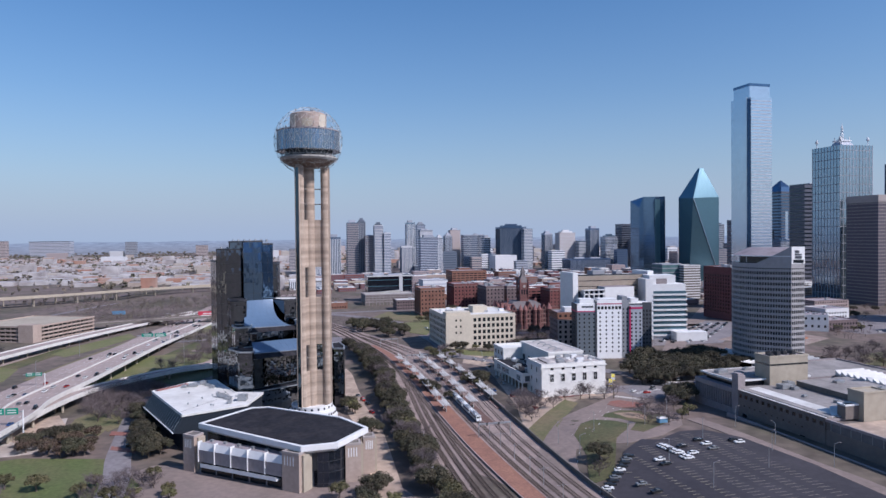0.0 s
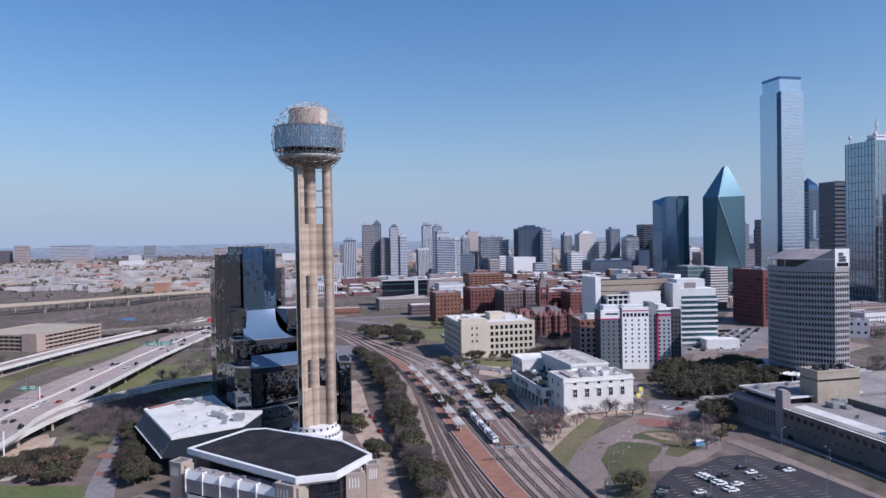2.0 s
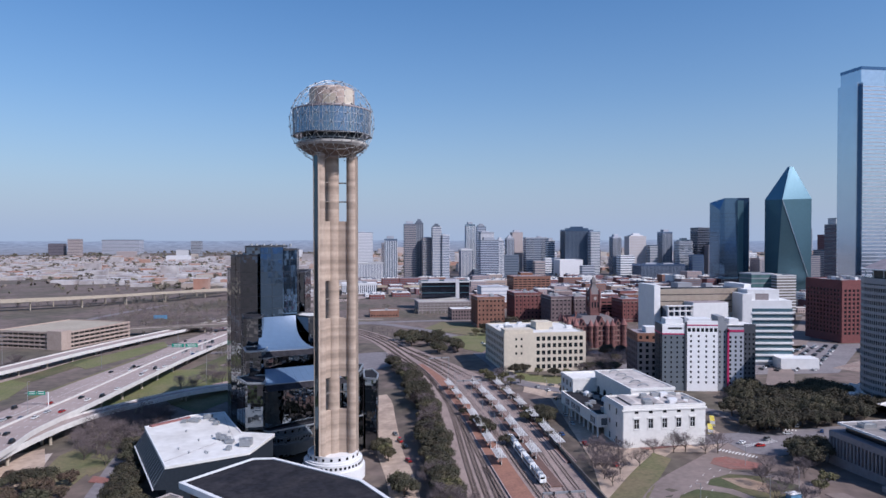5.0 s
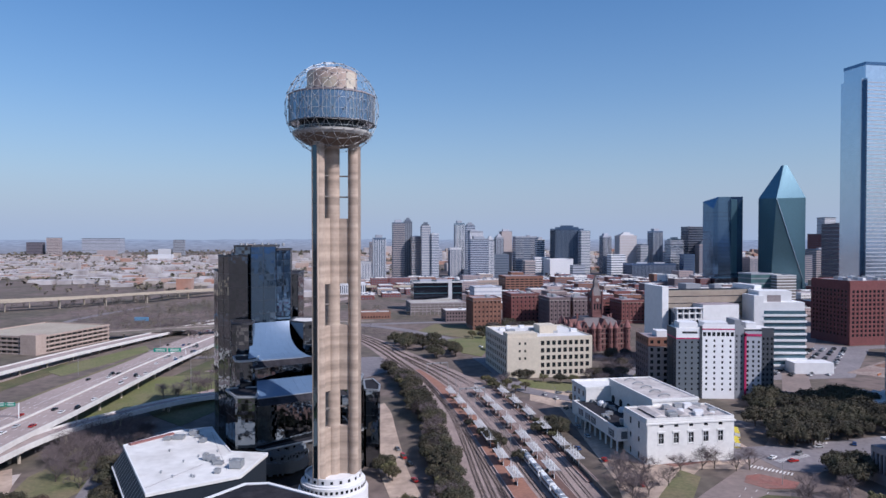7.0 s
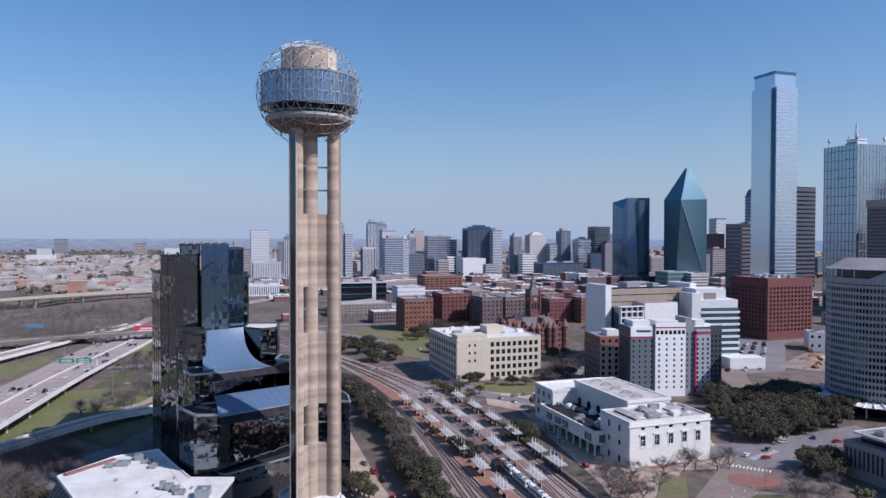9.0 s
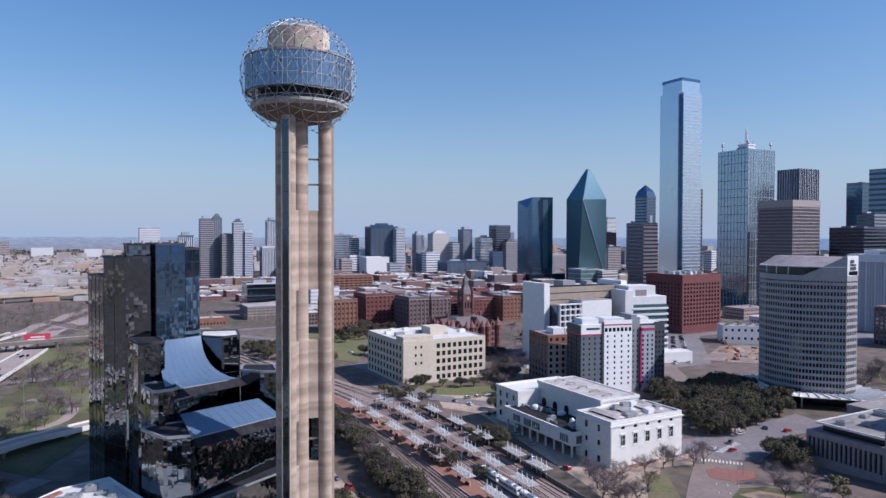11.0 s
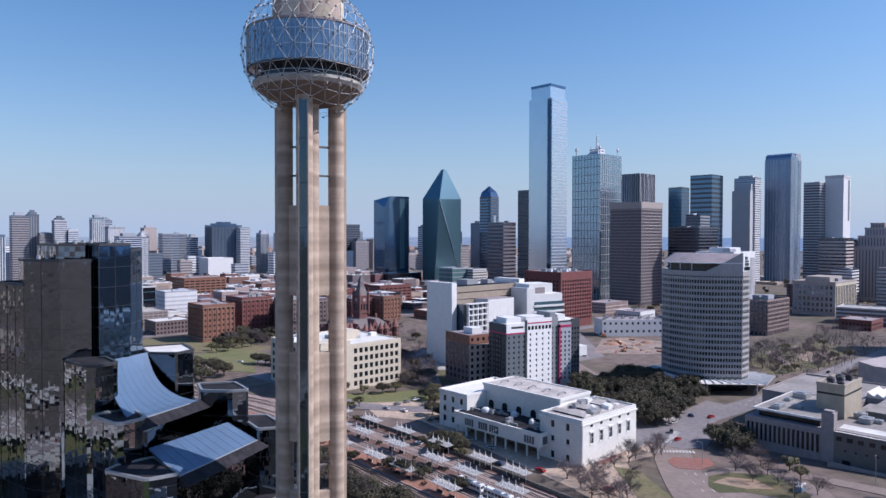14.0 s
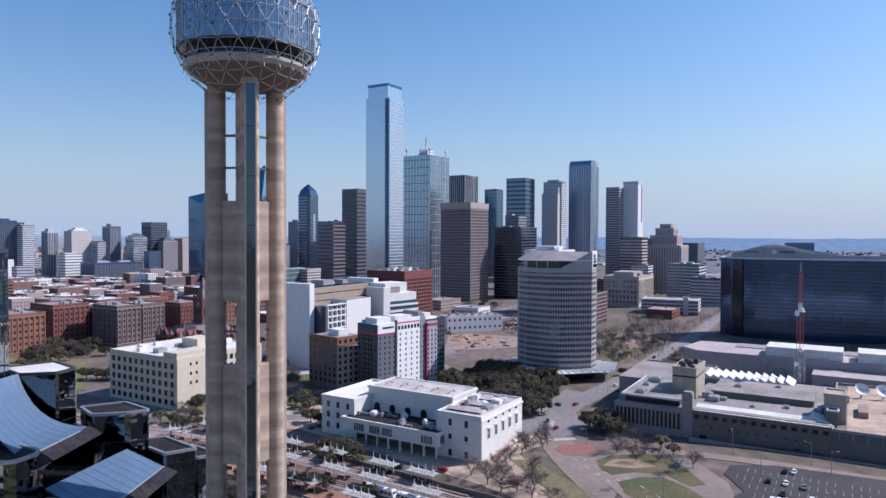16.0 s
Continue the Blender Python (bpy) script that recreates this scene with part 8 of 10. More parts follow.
for x in (-13, 4, 19.5):
    w = 4.6 if x == 4 else 3.4
    gb = part("gable", Geo().prism([(x - w, -18.6), (x + w, -18.6), (x + w, -9), (x - w, -9)], 19.3, 27.5 if x == 4 else 25, [(x - 0.15, -18.6), (x + 0.15, -18.6), (x + 0.15, -9), (x - 0.15, -9)]), "old_sandstone", t, "steep stone gable")
    part("gable_window", Geo().box(x - 0.9, x + 0.9, -18.75, -18.4, 20, 22.4), "dark_window", gb)
for y in (-11, 2, 15):
    gb = part("gable", Geo().prism([(-20.6, y - 3.4), (-11, y - 3.4), (-11, y + 3.4), (-20.6, y + 3.4)], 19.3, 25.5, [(-20.6, y - 0.15), (-11, y - 0.15), (-11, y + 0.15), (-20.6, y + 0.15)]), "old_sandstone", t, "steep stone gable")
    part("gable_window", Geo().box(-20.75, -20.4, y - 0.9, y + 0.9, 20, 22.4), "dark_window", gb)
for x, y in ((-12, 4), (17, -2), (10, 14)):
    part("chimney", Geo().box(x - 0.8, x + 0.8, y - 0.8, y + 0.8, 20, 30).box(x - 1.0, x + 1.0, y - 1.0, y + 1.0, 29, 29.6), "old_sandstone", t)
ct = part("clock_tower", Geo().box(-0.5, 8.5, -3, 6, 15, 46).box(-0.9, 8.9, -3.4, 6.4, 31.4, 32.2).box(-0.9, 8.9, -3.4, 6.4, 45.2, 46.2), "old_sandstone", t)
for k in range(3):
    part("belfry_opening", Geo().box(0.7 + k * 2.7, 2.2 + k * 2.7, -3.15, -2.7, 34, 39).box(-0.65, -0.2, -1.9 + k * 2.7, -0.4 + k * 2.7, 34, 39), "dark_window", ct)
for at in (pose(4, -3.15, 42.4, 90, 0, 0), pose(-0.65, 1.5, 42.4, 90, 0, -90)):
    part("clock_face", Geo().cyl(0, 0, 0, 0.25, 1.5, None, 20), "cap_stone", ct, "pale round clock face", at=at)
part("tower_roof", Geo().prism(rect(-0.6, 8.6, -3.1, 6.1), 46, 54, rect(2.0, 6.0, -0.5, 3.5)).prism(rect(2.0, 6.0, -0.5, 3.5), 54, 57, rect(2.4, 5.6, -0.1, 3.1)).prism(rect(1.7, 6.3, -0.8, 3.8), 57, 63, rect(3.9, 4.1, 1.4, 1.6)), "roof_slate", ct, "grey pointed tower roof")
for a, b_ in ((-0.5, -3), (8.5, -3), (-0.5, 6), (8.5, 6)):
    part("pinnacle", Geo().cyl(a, b_, 30, 47, 1.0, None, 8).cyl(a, b_, 47, 52.5, 1.15, 0.05, 8), "old_sandstone", ct)

def brick_house(name, label, x, y, w, d, h, wall, cols, rows, yaw=YAW, side=None, ww=1.6, wh=2.0, roof="grey_roof", cat="brick building"):
    t = thing(name, label, cat, x, y, 0, yaw)
    part("core", Geo().box(-w / 2 + 0.4, w / 2 - 0.4, -d / 2 + 0.4, d / 2 - 0.4, -1, h - 0.4), wall, t)
    if y < 545:
        facade(t, -w / 2, -d / 2, w / 2, -d / 2, -1, h, cols, rows, ww, wh, wall, base=3, head=1.5)
        facade(t, -w / 2, d / 2, -w / 2, -d / 2, -1, h, side or cols, rows, ww, wh, wall, base=3, head=1.5)
        for length, rot, cx, cy in ((w, 0, 0, -d / 2), (d, -90, -w / 2, 0)):
            n_ = cols if rot == 0 else (side or cols)
            me = Geo().box(-0.45, 0.45, -0.75, -0.3, 3.2, h - 2.6).mesh("pier", wall)
            for k in range(n_ + 1):
                o = (-0.5 + k / n_) * (length - 0.9)
                part("pier", me, None, t, at=pose(cx, cy, 0, 0, 0, rot) @ Matrix.Translation((o, 0, 0)))
        for z in (3.0, h - 2.6):
            part("string_course", Geo().ring(rect(-w / 2 - 0.85, w / 2 + 0.4, -d / 2 - 0.85, d / 2 + 0.4), rect(-w / 2 + 0.3, w / 2 - 0.3, -d / 2 + 0.3, d / 2 - 0.3), z, z + 0.5), "stone_brown_band" if wall != "brown_brick" else "cap_stone", t)
    else:
        part("wall", Geo().ring(rect(-w / 2, w / 2, -d / 2, d / 2), rect(-w / 2 + 0.4, w / 2 - 0.4, -d / 2 + 0.4, d / 2 - 0.4), -1, h), wall, t)
        for k in range(rows):
            part("window_band", Geo().ring(rect(-w / 2 - 0.05, w / 2 + 0.05, -d / 2 - 0.05, d / 2 + 0.05), rect(-w / 2 + 0.3, w / 2 - 0.3, -d / 2 + 0.3, d / 2 - 0.3), 3.4 + k * (h - 5) / rows, 5.2 + k * (h - 5) / rows), "dark_window", t)
        mullions(t, rect(-w / 2, w / 2, -d / 2, d / 2), 2, h, w / cols * 1.5, 1.7, 0.12, wall, (0, 3), "pier")
    part("roof", Geo().box(-w / 2 + 0.3, w / 2 - 0.3, -d / 2 + 0.3, d / 2 - 0.3, h - 0.5, h - 0.2), roof, t)
    part("cornice", Geo().ring(rect(-w / 2 - 0.5, w / 2 + 0.5, -d / 2 - 0.5, d / 2 + 0.5), rect(-w / 2 + 0.4, w / 2 - 0.4, -d / 2 + 0.4, d / 2 - 0.4), h - 0.5, h + 0.7), wall, t)
    rq = random.Random(int(x * 3 + y))
    for _ in range(3):
        a, b_ = rq.uniform(-0.3, 0.3) * w, rq.uniform(-0.3, 0.3) * d
        part("roof_unit", Geo().box(a - 2, a + 2, b_ - 1.5, b_ + 1.5, h - 0.3, h + rq.uniform(1.5, 3)), "galvanised", t)
    return t


brick_house("brick_depository", "square orange brick warehouse with arched window rows", 64, 470, 30, 32, 33, "orange_brick", 7, 6)
brick_house("brick_annex", "dark red brick warehouse", 106, 500, 32, 34, 35.5, "red_brick", 7, 7)
brick_house("grey_annex_building", "plain blue grey office annex", 132, 496, 13, 26, 30, "dark_grey_wall", 3, 7)
brick_house("brown_court", "brown stone courts building with tall pilasters", 138, 458, 22, 34, 35, "brown_brick", 5, 7)
brick_house("brown_court", "brown stone records building beside the courts", 164, 470, 22, 34, 34, "brown_brick", 5, 7)
brick_house("red_brick_house", "red brick office house", 230, 530, 28, 30, 26, "red_brick", 6, 5)
brick_house("red_brick_house", "red brick office house with pale roof", 262, 520, 24, 30, 28, "orange_brick", 5, 5)
brick_house("gabled_warehouse", "orange brick warehouse with stepped gables", 134, 930, 66, 46, 30, "orange_brick", 12, 6)
brick_house("brick_warehouse", "long red brick warehouse", 190, 560, 44, 30, 24, "red_brick", 9, 5, roof="white_roof")
brick_house("brick_warehouse", "low brown brick warehouse", 300, 620, 50, 36, 22, "brown_brick", 10, 4, roof="white_roof")
brick_house("brick_warehouse", "red brick warehouse with a pale roof", 350, 700, 56, 40, 26, "red_brick", 11, 5, roof="white_roof")
t, _ = tower("open_parking_garage", "white banded open parking garage with ramps", 4, 612, 70, 44, 14, "dark_concrete", "pale_concrete", 3.3, 1.3, 0.4, z0=-4, plant=0, cat="garage", mull="pale_concrete", spacing=5.0, mw=0.7, mp=0.3)
part("roof_deck", Geo().box(-34, 34, -21, 21, 14, 14.4), "deck_concrete", t)
part("ramp_deck", Geo().prism(rect(-30, 20, 2, 14), 14.4, [14.4, 18.0, 18.0, 14.4]), "deck_concrete", t, "pale sloping ramp deck")
t, _ = tower("dark_glass_office", "low dark green glass office block with pale edges", 2, 660, 66, 30, 37, "black_glass", "teal_glass", 9, 1.0, 0.1, plant=2, cat="office building")
part("pale_edge", Geo().box(14, 19, -15.6, -14.9, -1, 41).ring(rect(-34, 34, -16, 16), rect(-33, 33, -15, 15), 36.5, 38.5), "far_white", t)
t, _ = tower("beige_office_block", "cream office block with a rounded end", 70, 720, 40, 30, 26, "far_white", "far_grey", 5, 2, 0.1, plant=3, cat="office building")
t, _ = tower("white_box_building", "plain white box building with a glass corner", 262, 1446, 60, 50, 42, "far_white", None, plant=0, cat="building")
part("parapet", Geo().ring(rect(-30.2, 30.2, -25.2, 25.2), rect(-29, 29, -24, 24), 41.8, 43.2), "far_white", t)
part("glass_corner", Geo().prism([(30.1, -25.3), (38, -22), (38, 10), (30.1, 10)], -1, 26), "far_glass", t)
tower("mural_garage", "garage with green screens", 405, 605, 30, 26, 52, "teal_panel", "far_grey", 6, 1.4, 0.3, plant=0, cat="garage")
tower("white_garage", "white banded parking garage beside green screens", 432, 600, 26, 26, 50, "dark_concrete", "far_white", 3.6, 1.3, 0.3, plant=0, cat="garage")
tower("red_round_tower", "dark red brick apartment tower", 904, 1456, 40, 36, 104, "red_brick", "brown_stone", 5, 1.5, 0.1, plant=1)
tower("white_slim_tower", "slim white apartment tower", 1021, 1658, 34, 30, 150, "far_white", "grey_glass", 4, 1.4, 0.1, plant=1)
tower("dark_far_tower", "dark glass tower behind the others", 600, 1470, 44, 36, 122, "grey_glass", "dark_granite", 6, 2, 0.1, plant=1)

# parking garage beside the freeway
t = thing("freeway_garage", "tan concrete parking garage with open levels", "garage", -400, 325, 0, -11)
for q in range(5):
    z = -5.5 + q * 3.8
    part("deck", Geo().box(0, 76, 0, 88, z, z + 0.5), "beige_concrete", t)
    part("spandrel", Geo().ring(rect(-0.3, 76.3, -0.3, 88.3), rect(0.1, 75.9, 0.1, 87.9), z - 0.2, z + 1.5), "tan_stone", t)
for q in range(13):
    for r_ in (0.0, 87.4):
        part("column", Geo().box(q * 6.25, q * 6.25 + 0.7, r_, r_ + 0.6, -6, 10), "tan_stone", t)
for q in range(14):
    part("column", Geo().box(75.4, 76, q * 6.6, q * 6.6 + 0.7, -6, 10), "tan_stone", t)
part("core", Geo().box(8, 68, 8, 80, -6, 9.4), "dark_concrete", t)
part("stair_block", Geo().box(60, 76.5, -1.5, 10, -6, 12.4), "tan_stone", t)

# ---- low city fabric ----
TAKEN = []


def free(x, y, r):
    return all((x - a) ** 2 + (y - b) ** 2 > (r + c) ** 2 for a, b, c in TAKEN)


for ob in list(scene.objects):
    if ob.type == "EMPTY" and "category" in ob.keys() and ob["category"] in ("skyscraper", "building", "office building", "office tower", "office block", "brick building", "garage", "courthouse"):
        cs = [ob.matrix_world @ Vector(c) for ch in ob.children if ch.type == "MESH" and ch.name.split(".")[0] in ("body", "core") for c in ch.bound_box]
        if cs:
            cx, cy = sum(c.x for c in cs) / len(cs), sum(c.y for c in cs) / len(cs)
            TAKEN.append((cx, cy, max(math.hypot(c.x - cx, c.y - cy) for c in cs) * 0.85))
for u, v, r in ((150, 45, 60), (235, -80, 60), (270, -120, 70), (420, -120, 110)):
    TAKEN.append((*xy(u, v), r))


def low_building(x, y, w, d, h, wall, roof, yaw, r):
    t = thing("low_building", {"red_brick": "low red brick city building with a flat roof", "orange_brick": "low orange brick city building with a flat roof", "brown_brick": "low brown brick city building with a flat roof", "city_wall": "low city building with plain painted walls", "white_panel": "low white city building with a flat roof", "tan_stone": "low tan stone city building with a flat roof"}[wall], "low building", x, y, ground_z(x, y), yaw, group="low city buildings")
    part("wall", Geo().box(-w / 2, w / 2, -d / 2, d / 2, -1.5, h), wall, t)
    part("roof", Geo().box(-w / 2 + 0.5, w / 2 - 0.5, -d / 2 + 0.5, d / 2 - 0.5, h, h + 0.15), roof, t)
    part("parapet", Geo().ring(rect(-w / 2 - 0.1, w / 2 + 0.1, -d / 2 - 0.1, d / 2 + 0.1), rect(-w / 2 + 0.5, w / 2 - 0.5, -d / 2 + 0.5, d / 2 - 0.5), h - 0.2, h + 0.9), wall, t)
    g = Geo()
    for k in range(max(1, int(h / 4))):
        for i in range(int(w / 3.4)):
            g.box(-w / 2 + 1.2 + i * 3.4, -w / 2 + 2.9 + i * 3.4, -d / 2 - 0.06, -d / 2 + 0.2, 1.2 + k * 4, 3.1 + k * 4)
        for i in range(int(d / 3.4)):
            g.box(-w / 2 - 0.06, -w / 2 + 0.2, -d / 2 + 1.2 + i * 3.4, -d / 2 + 2.9 + i * 3.4, 1.2 + k * 4, 3.1 + k * 4)
    part("window", g, "dark_window", t, "rows of small dark windows", kind="stuff")
    a, b_ = r.uniform(-0.25, 0.25) * w, r.uniform(-0.25, 0.25) * d
    part("roof_unit", Geo().box(a - 1.8, a + 1.8, b_ - 1.4, b_ + 1.4, h + 0.1, h + r.uniform(1.4, 3)), "galvanised", t)


rl = random.Random(21)
walls = ["red_brick", "red_brick", "orange_brick", "brown_brick", "city_wall", "white_panel", "tan_stone"]
far_low = []
for v0 in range(430, 1240, 42):
    for u0 in range(60, 900, 46):
        u, v = u0 + rl.uniform(-8, 8), v0 + rl.uniform(-6, 6)
        x, y = xy(u, v)
        if x < rail_x(y) + 60 or rl.random() < 0.28 or (x < 105 and y < 520):
            continue
        w, d = rl.uniform(22, 42), rl.uniform(20, 36)
        if not free(x, y, max(w, d) * 0.45):
            continue
        h = rl.uniform(6, 14) if v < 640 else rl.choice((rl.uniform(5, 10), rl.uniform(6, 13), rl.uniform(9, 22)))
        if u > 420 and v < 560:
            h = rl.uniform(5, 12)
        if v > 700:
            far_low.append((x, y, w, d, h, YAW, rl.choice(walls), rl.random()))
            TAKEN.append((x, y, max(w, d) * 0.4))
            continue
        low_building(x, y, w, d, h, rl.choice(walls), rl.choice(["white_roof", "grey_roof", "city_roof", "white_roof"]), YAW, rl)
        TAKEN.append((x, y, max(w, d) * 0.4))
for u, v, w, d, h in ((520, 190, 34, 26, 9), (560, 240, 30, 30, 14), (600, 130, 40, 26, 8), (640, 330, 50, 30, 12), (700, 160, 40, 30, 16), (860, 60, 50, 30, 20), (900, 180, 46, 40, 30), (960, 90, 40, 40, 36), (1040, 170, 50, 40, 24), (700, 60, 40, 30, 10), (1100, 60, 60, 40, 30)):
    x, y = xy(u, v)
    if free(x, y, 10):
        low_building(x, y, w, d, h, rl.choice(walls), "grey_roof", YAW, rl)


def fabric(name, label, material_, spots):
    g = Geo()
    for x, y, w, d, h, a in spots:
        c, s = math.cos(radians(a)), math.sin(radians(a))
        z = ground_z(x, y)
        g.prism([(x + c * p - s * q, y + s * p + c * q) for p, q in rect(-w / 2, w / 2, -d / 2, d / 2)], z - 1, z + h)
    solid(name, g, material_, label, "low buildings", "stuff")


for k in sorted(set(walls)):
    fabric("distant_blocks", "far low city blocks", k, [b[:6] for b in far_low if b[6] == k])
fabric("distant_block_roofs", "far pale flat roofs of city blocks", "white_roof", [(b[0], b[1], b[2] - 1, b[3] - 1, b[4] + 0.3, YAW) for b in far_low if b[7] < 0.6])
fabric("distant_block_roofs", "far grey flat roofs of city blocks", "grey_roof", [(b[0], b[1], b[2] - 1, b[3] - 1, b[4] + 0.3, YAW) for b in far_low if b[7] >= 0.6])
mat("shed_wall", (0.40, 0.36, 0.32), 0.85, grain=0.1, scale=0.1, second=(0.30, 0.24, 0.20), patch=0.7, patch_scale=0.01)
mat("shed_roof", (0.45, 0.425, 0.42), 0.75, grain=0.2, scale=0.05, second=(0.25, 0.22, 0.215), patch=0.9, patch_scale=0.02)
mat("shed_brick", (0.32, 0.17, 0.12), 0.85, grain=0.12, scale=0.1, second=(0.40, 0.33, 0.28), patch=0.9, patch_scale=0.012)
g = Geo()
for x, y, w, d, h, *_ in far_low:
    c, s = math.cos(radians(YAW)), math.sin(radians(YAW))
    for k in range(max(1, int(h / 4))):
        for i in range(int(w / 4.2)):
            p, q, z = -w / 2 + 1.4 + i * 4.2, -d / 2 - 0.1, ground_z(x, y) + 1.2 + k * 4
            g.prism([(x + c * (p + a) - s * (q + b), y + s * (p + a) + c * (q + b)) for a, b in rect(0, 2.2, 0, 0.3)], z, z + 2)
    for i in range(int(w * d / 160)):
        p, q = rl.uniform(-0.42, 0.42) * w, rl.uniform(-0.42, 0.42) * d
        a, z = rl.uniform(0.8, 2.4), ground_z(x, y) + h + 0.2
        g.prism([(x + c * (p + e) - s * (q + f), y + s * (p + e) + c * (q + f)) for e, f in rect(-a, a, -a * 0.7, a * 0.7)], z, z + rl.uniform(0.8, 2.6))
solid("distant_details", g, "far_slate", "windows and roof units of far low blocks", "windows", "stuff")
rf = random.Random(61)
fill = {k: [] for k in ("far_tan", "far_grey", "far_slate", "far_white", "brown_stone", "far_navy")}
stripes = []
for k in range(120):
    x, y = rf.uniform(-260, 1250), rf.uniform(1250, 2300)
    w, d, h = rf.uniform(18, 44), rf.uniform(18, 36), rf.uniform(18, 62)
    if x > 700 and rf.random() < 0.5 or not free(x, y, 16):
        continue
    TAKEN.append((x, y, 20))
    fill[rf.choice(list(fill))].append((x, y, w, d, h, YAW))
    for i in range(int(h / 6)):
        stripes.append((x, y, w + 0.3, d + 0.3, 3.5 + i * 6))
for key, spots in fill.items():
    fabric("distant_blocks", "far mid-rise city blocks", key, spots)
g = Geo()
for x, y, w, d, z in stripes:
    c, s = math.cos(radians(YAW)), math.sin(radians(YAW))
    g.prism([(x + c * p - s * q, y + s * p + c * q) for p, q in rect(-w / 2, w / 2, -d / 2, d / 2)], z, z + 1.9)
solid("distant_windows", g, "far_glass", "window bands of far city blocks", "windows", "stuff")
rs = random.Random(33)
sheds = {"shed_wall": [], "shed_roof": [], "shed_brick": []}
caps = []
A0 = 24.0
ca, sa = math.cos(radians(A0)), math.sin(radians(A0))
for row in range(46):
    for col in range(64):
        p, q = -2600 + col * 46 + rs.uniform(-8, 8), 700 + row * 58 + rs.uniform(-6, 6)
        if col % 9 == 4 or row % 7 == 3 or rs.random() < 0.14:
            continue
        x, y = -200 + ca * p - sa * q * 0.15, 150 + sa * p * 0.15 + ca * q
        if y < 880 - (x + 300) * 0.5 or y > 3900 or x > -180 + (y - 900) * 0.02 or x < -0.95 * y - 500:
            continue
        w, d, h = rs.uniform(26, 44), rs.uniform(22, 48), rs.uniform(4.5, 9)
        if rs.random() < 0.04:
            h = rs.uniform(12, 26)
        k = rs.choice(["shed_wall", "shed_roof", "shed_roof", "shed_brick", "shed_roof"])
        sheds[k].append((x, y, w, d, h, A0 * 0.6))
        caps.append((x, y, w - 1.2, d - 1.2, h + 0.3, A0 * 0.6))
for row in range(26):
    for col in range(60):
        x, y = -700 + col * 62 + rs.uniform(-20, 20), 1700 + row * 90 + rs.uniform(-30, 30)
        if rs.random() < 0.3 or x > y * 1.1:
            continue
        sheds[rs.choice(["shed_wall", "shed_roof", "shed_brick"])].append((x, y, rs.uniform(18, 50), rs.uniform(18, 50), rs.uniform(5, 14) if rs.random() < 0.85 else rs.uniform(16, 40), 13))
for row in range(40):
    for col in range(26):
        x, y = 1150 + col * 110 + rs.uniform(-40, 40), -900 + row * 70 + rs.uniform(-30, 30)
        if rs.random() < (0.45 if x < 1500 else 0.9):
            continue
        sheds[rs.choice(["shed_wall", "shed_roof", "shed_brick"])].append((x, y, rs.uniform(18, 44), rs.uniform(18, 44), rs.uniform(4, 10), 13))
fabric("distant_sheds", "far low sheds and houses with tan walls", "shed_wall", sheds["shed_wall"])
fabric("distant_sheds", "far low sheds with pale metal roofs", "shed_roof", sheds["shed_roof"])
fabric("distant_sheds", "far low brick sheds", "shed_brick", sheds["shed_brick"])
fabric("distant_roofs", "far pale flat roofs", "shed_roof", caps[::2])
for x, y, w, d, h, body in ((-1484, 3042, 60, 40, 38, "far_white"), (-1420, 3060, 50, 40, 82, "far_grey"), (-2045, 3483, 200, 90, 88, "far_grey"), (-2276, 3236, 75, 50, 68, "brown_stone"), (-2178, 3241, 60, 50, 92, "far_tan"), (-1150, 3300, 60, 40, 60, "far_tan"), (-900, 3000, 80, 50, 40, "far_white"), (-1700, 2900, 80, 50, 34, "far_tan"), (-640, 2700, 60, 40, 40, "far_white"), (-1250, 2500, 90, 60, 24, "far_white"), (-420, 3200, 90, 50, 50, "far_tan")):
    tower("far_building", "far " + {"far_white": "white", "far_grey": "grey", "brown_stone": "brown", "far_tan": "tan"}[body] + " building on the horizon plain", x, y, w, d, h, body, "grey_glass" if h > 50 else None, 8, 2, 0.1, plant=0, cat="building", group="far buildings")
road("far_street", [(-420, 950), (-700, 1700), (-1000, 2600), (-1300, 3700)], 26, "worn_asphalt", "long straight grey street running to the horizon", "road", 0.3, 40)
road("far_freeway", [(-150, 900), (-170, 1300), (-130, 1900), (-200, 2700), (-400, 3800)], 34, "freeway_concrete", "pale freeway curving away to the north", "freeway", 0.4, 40)

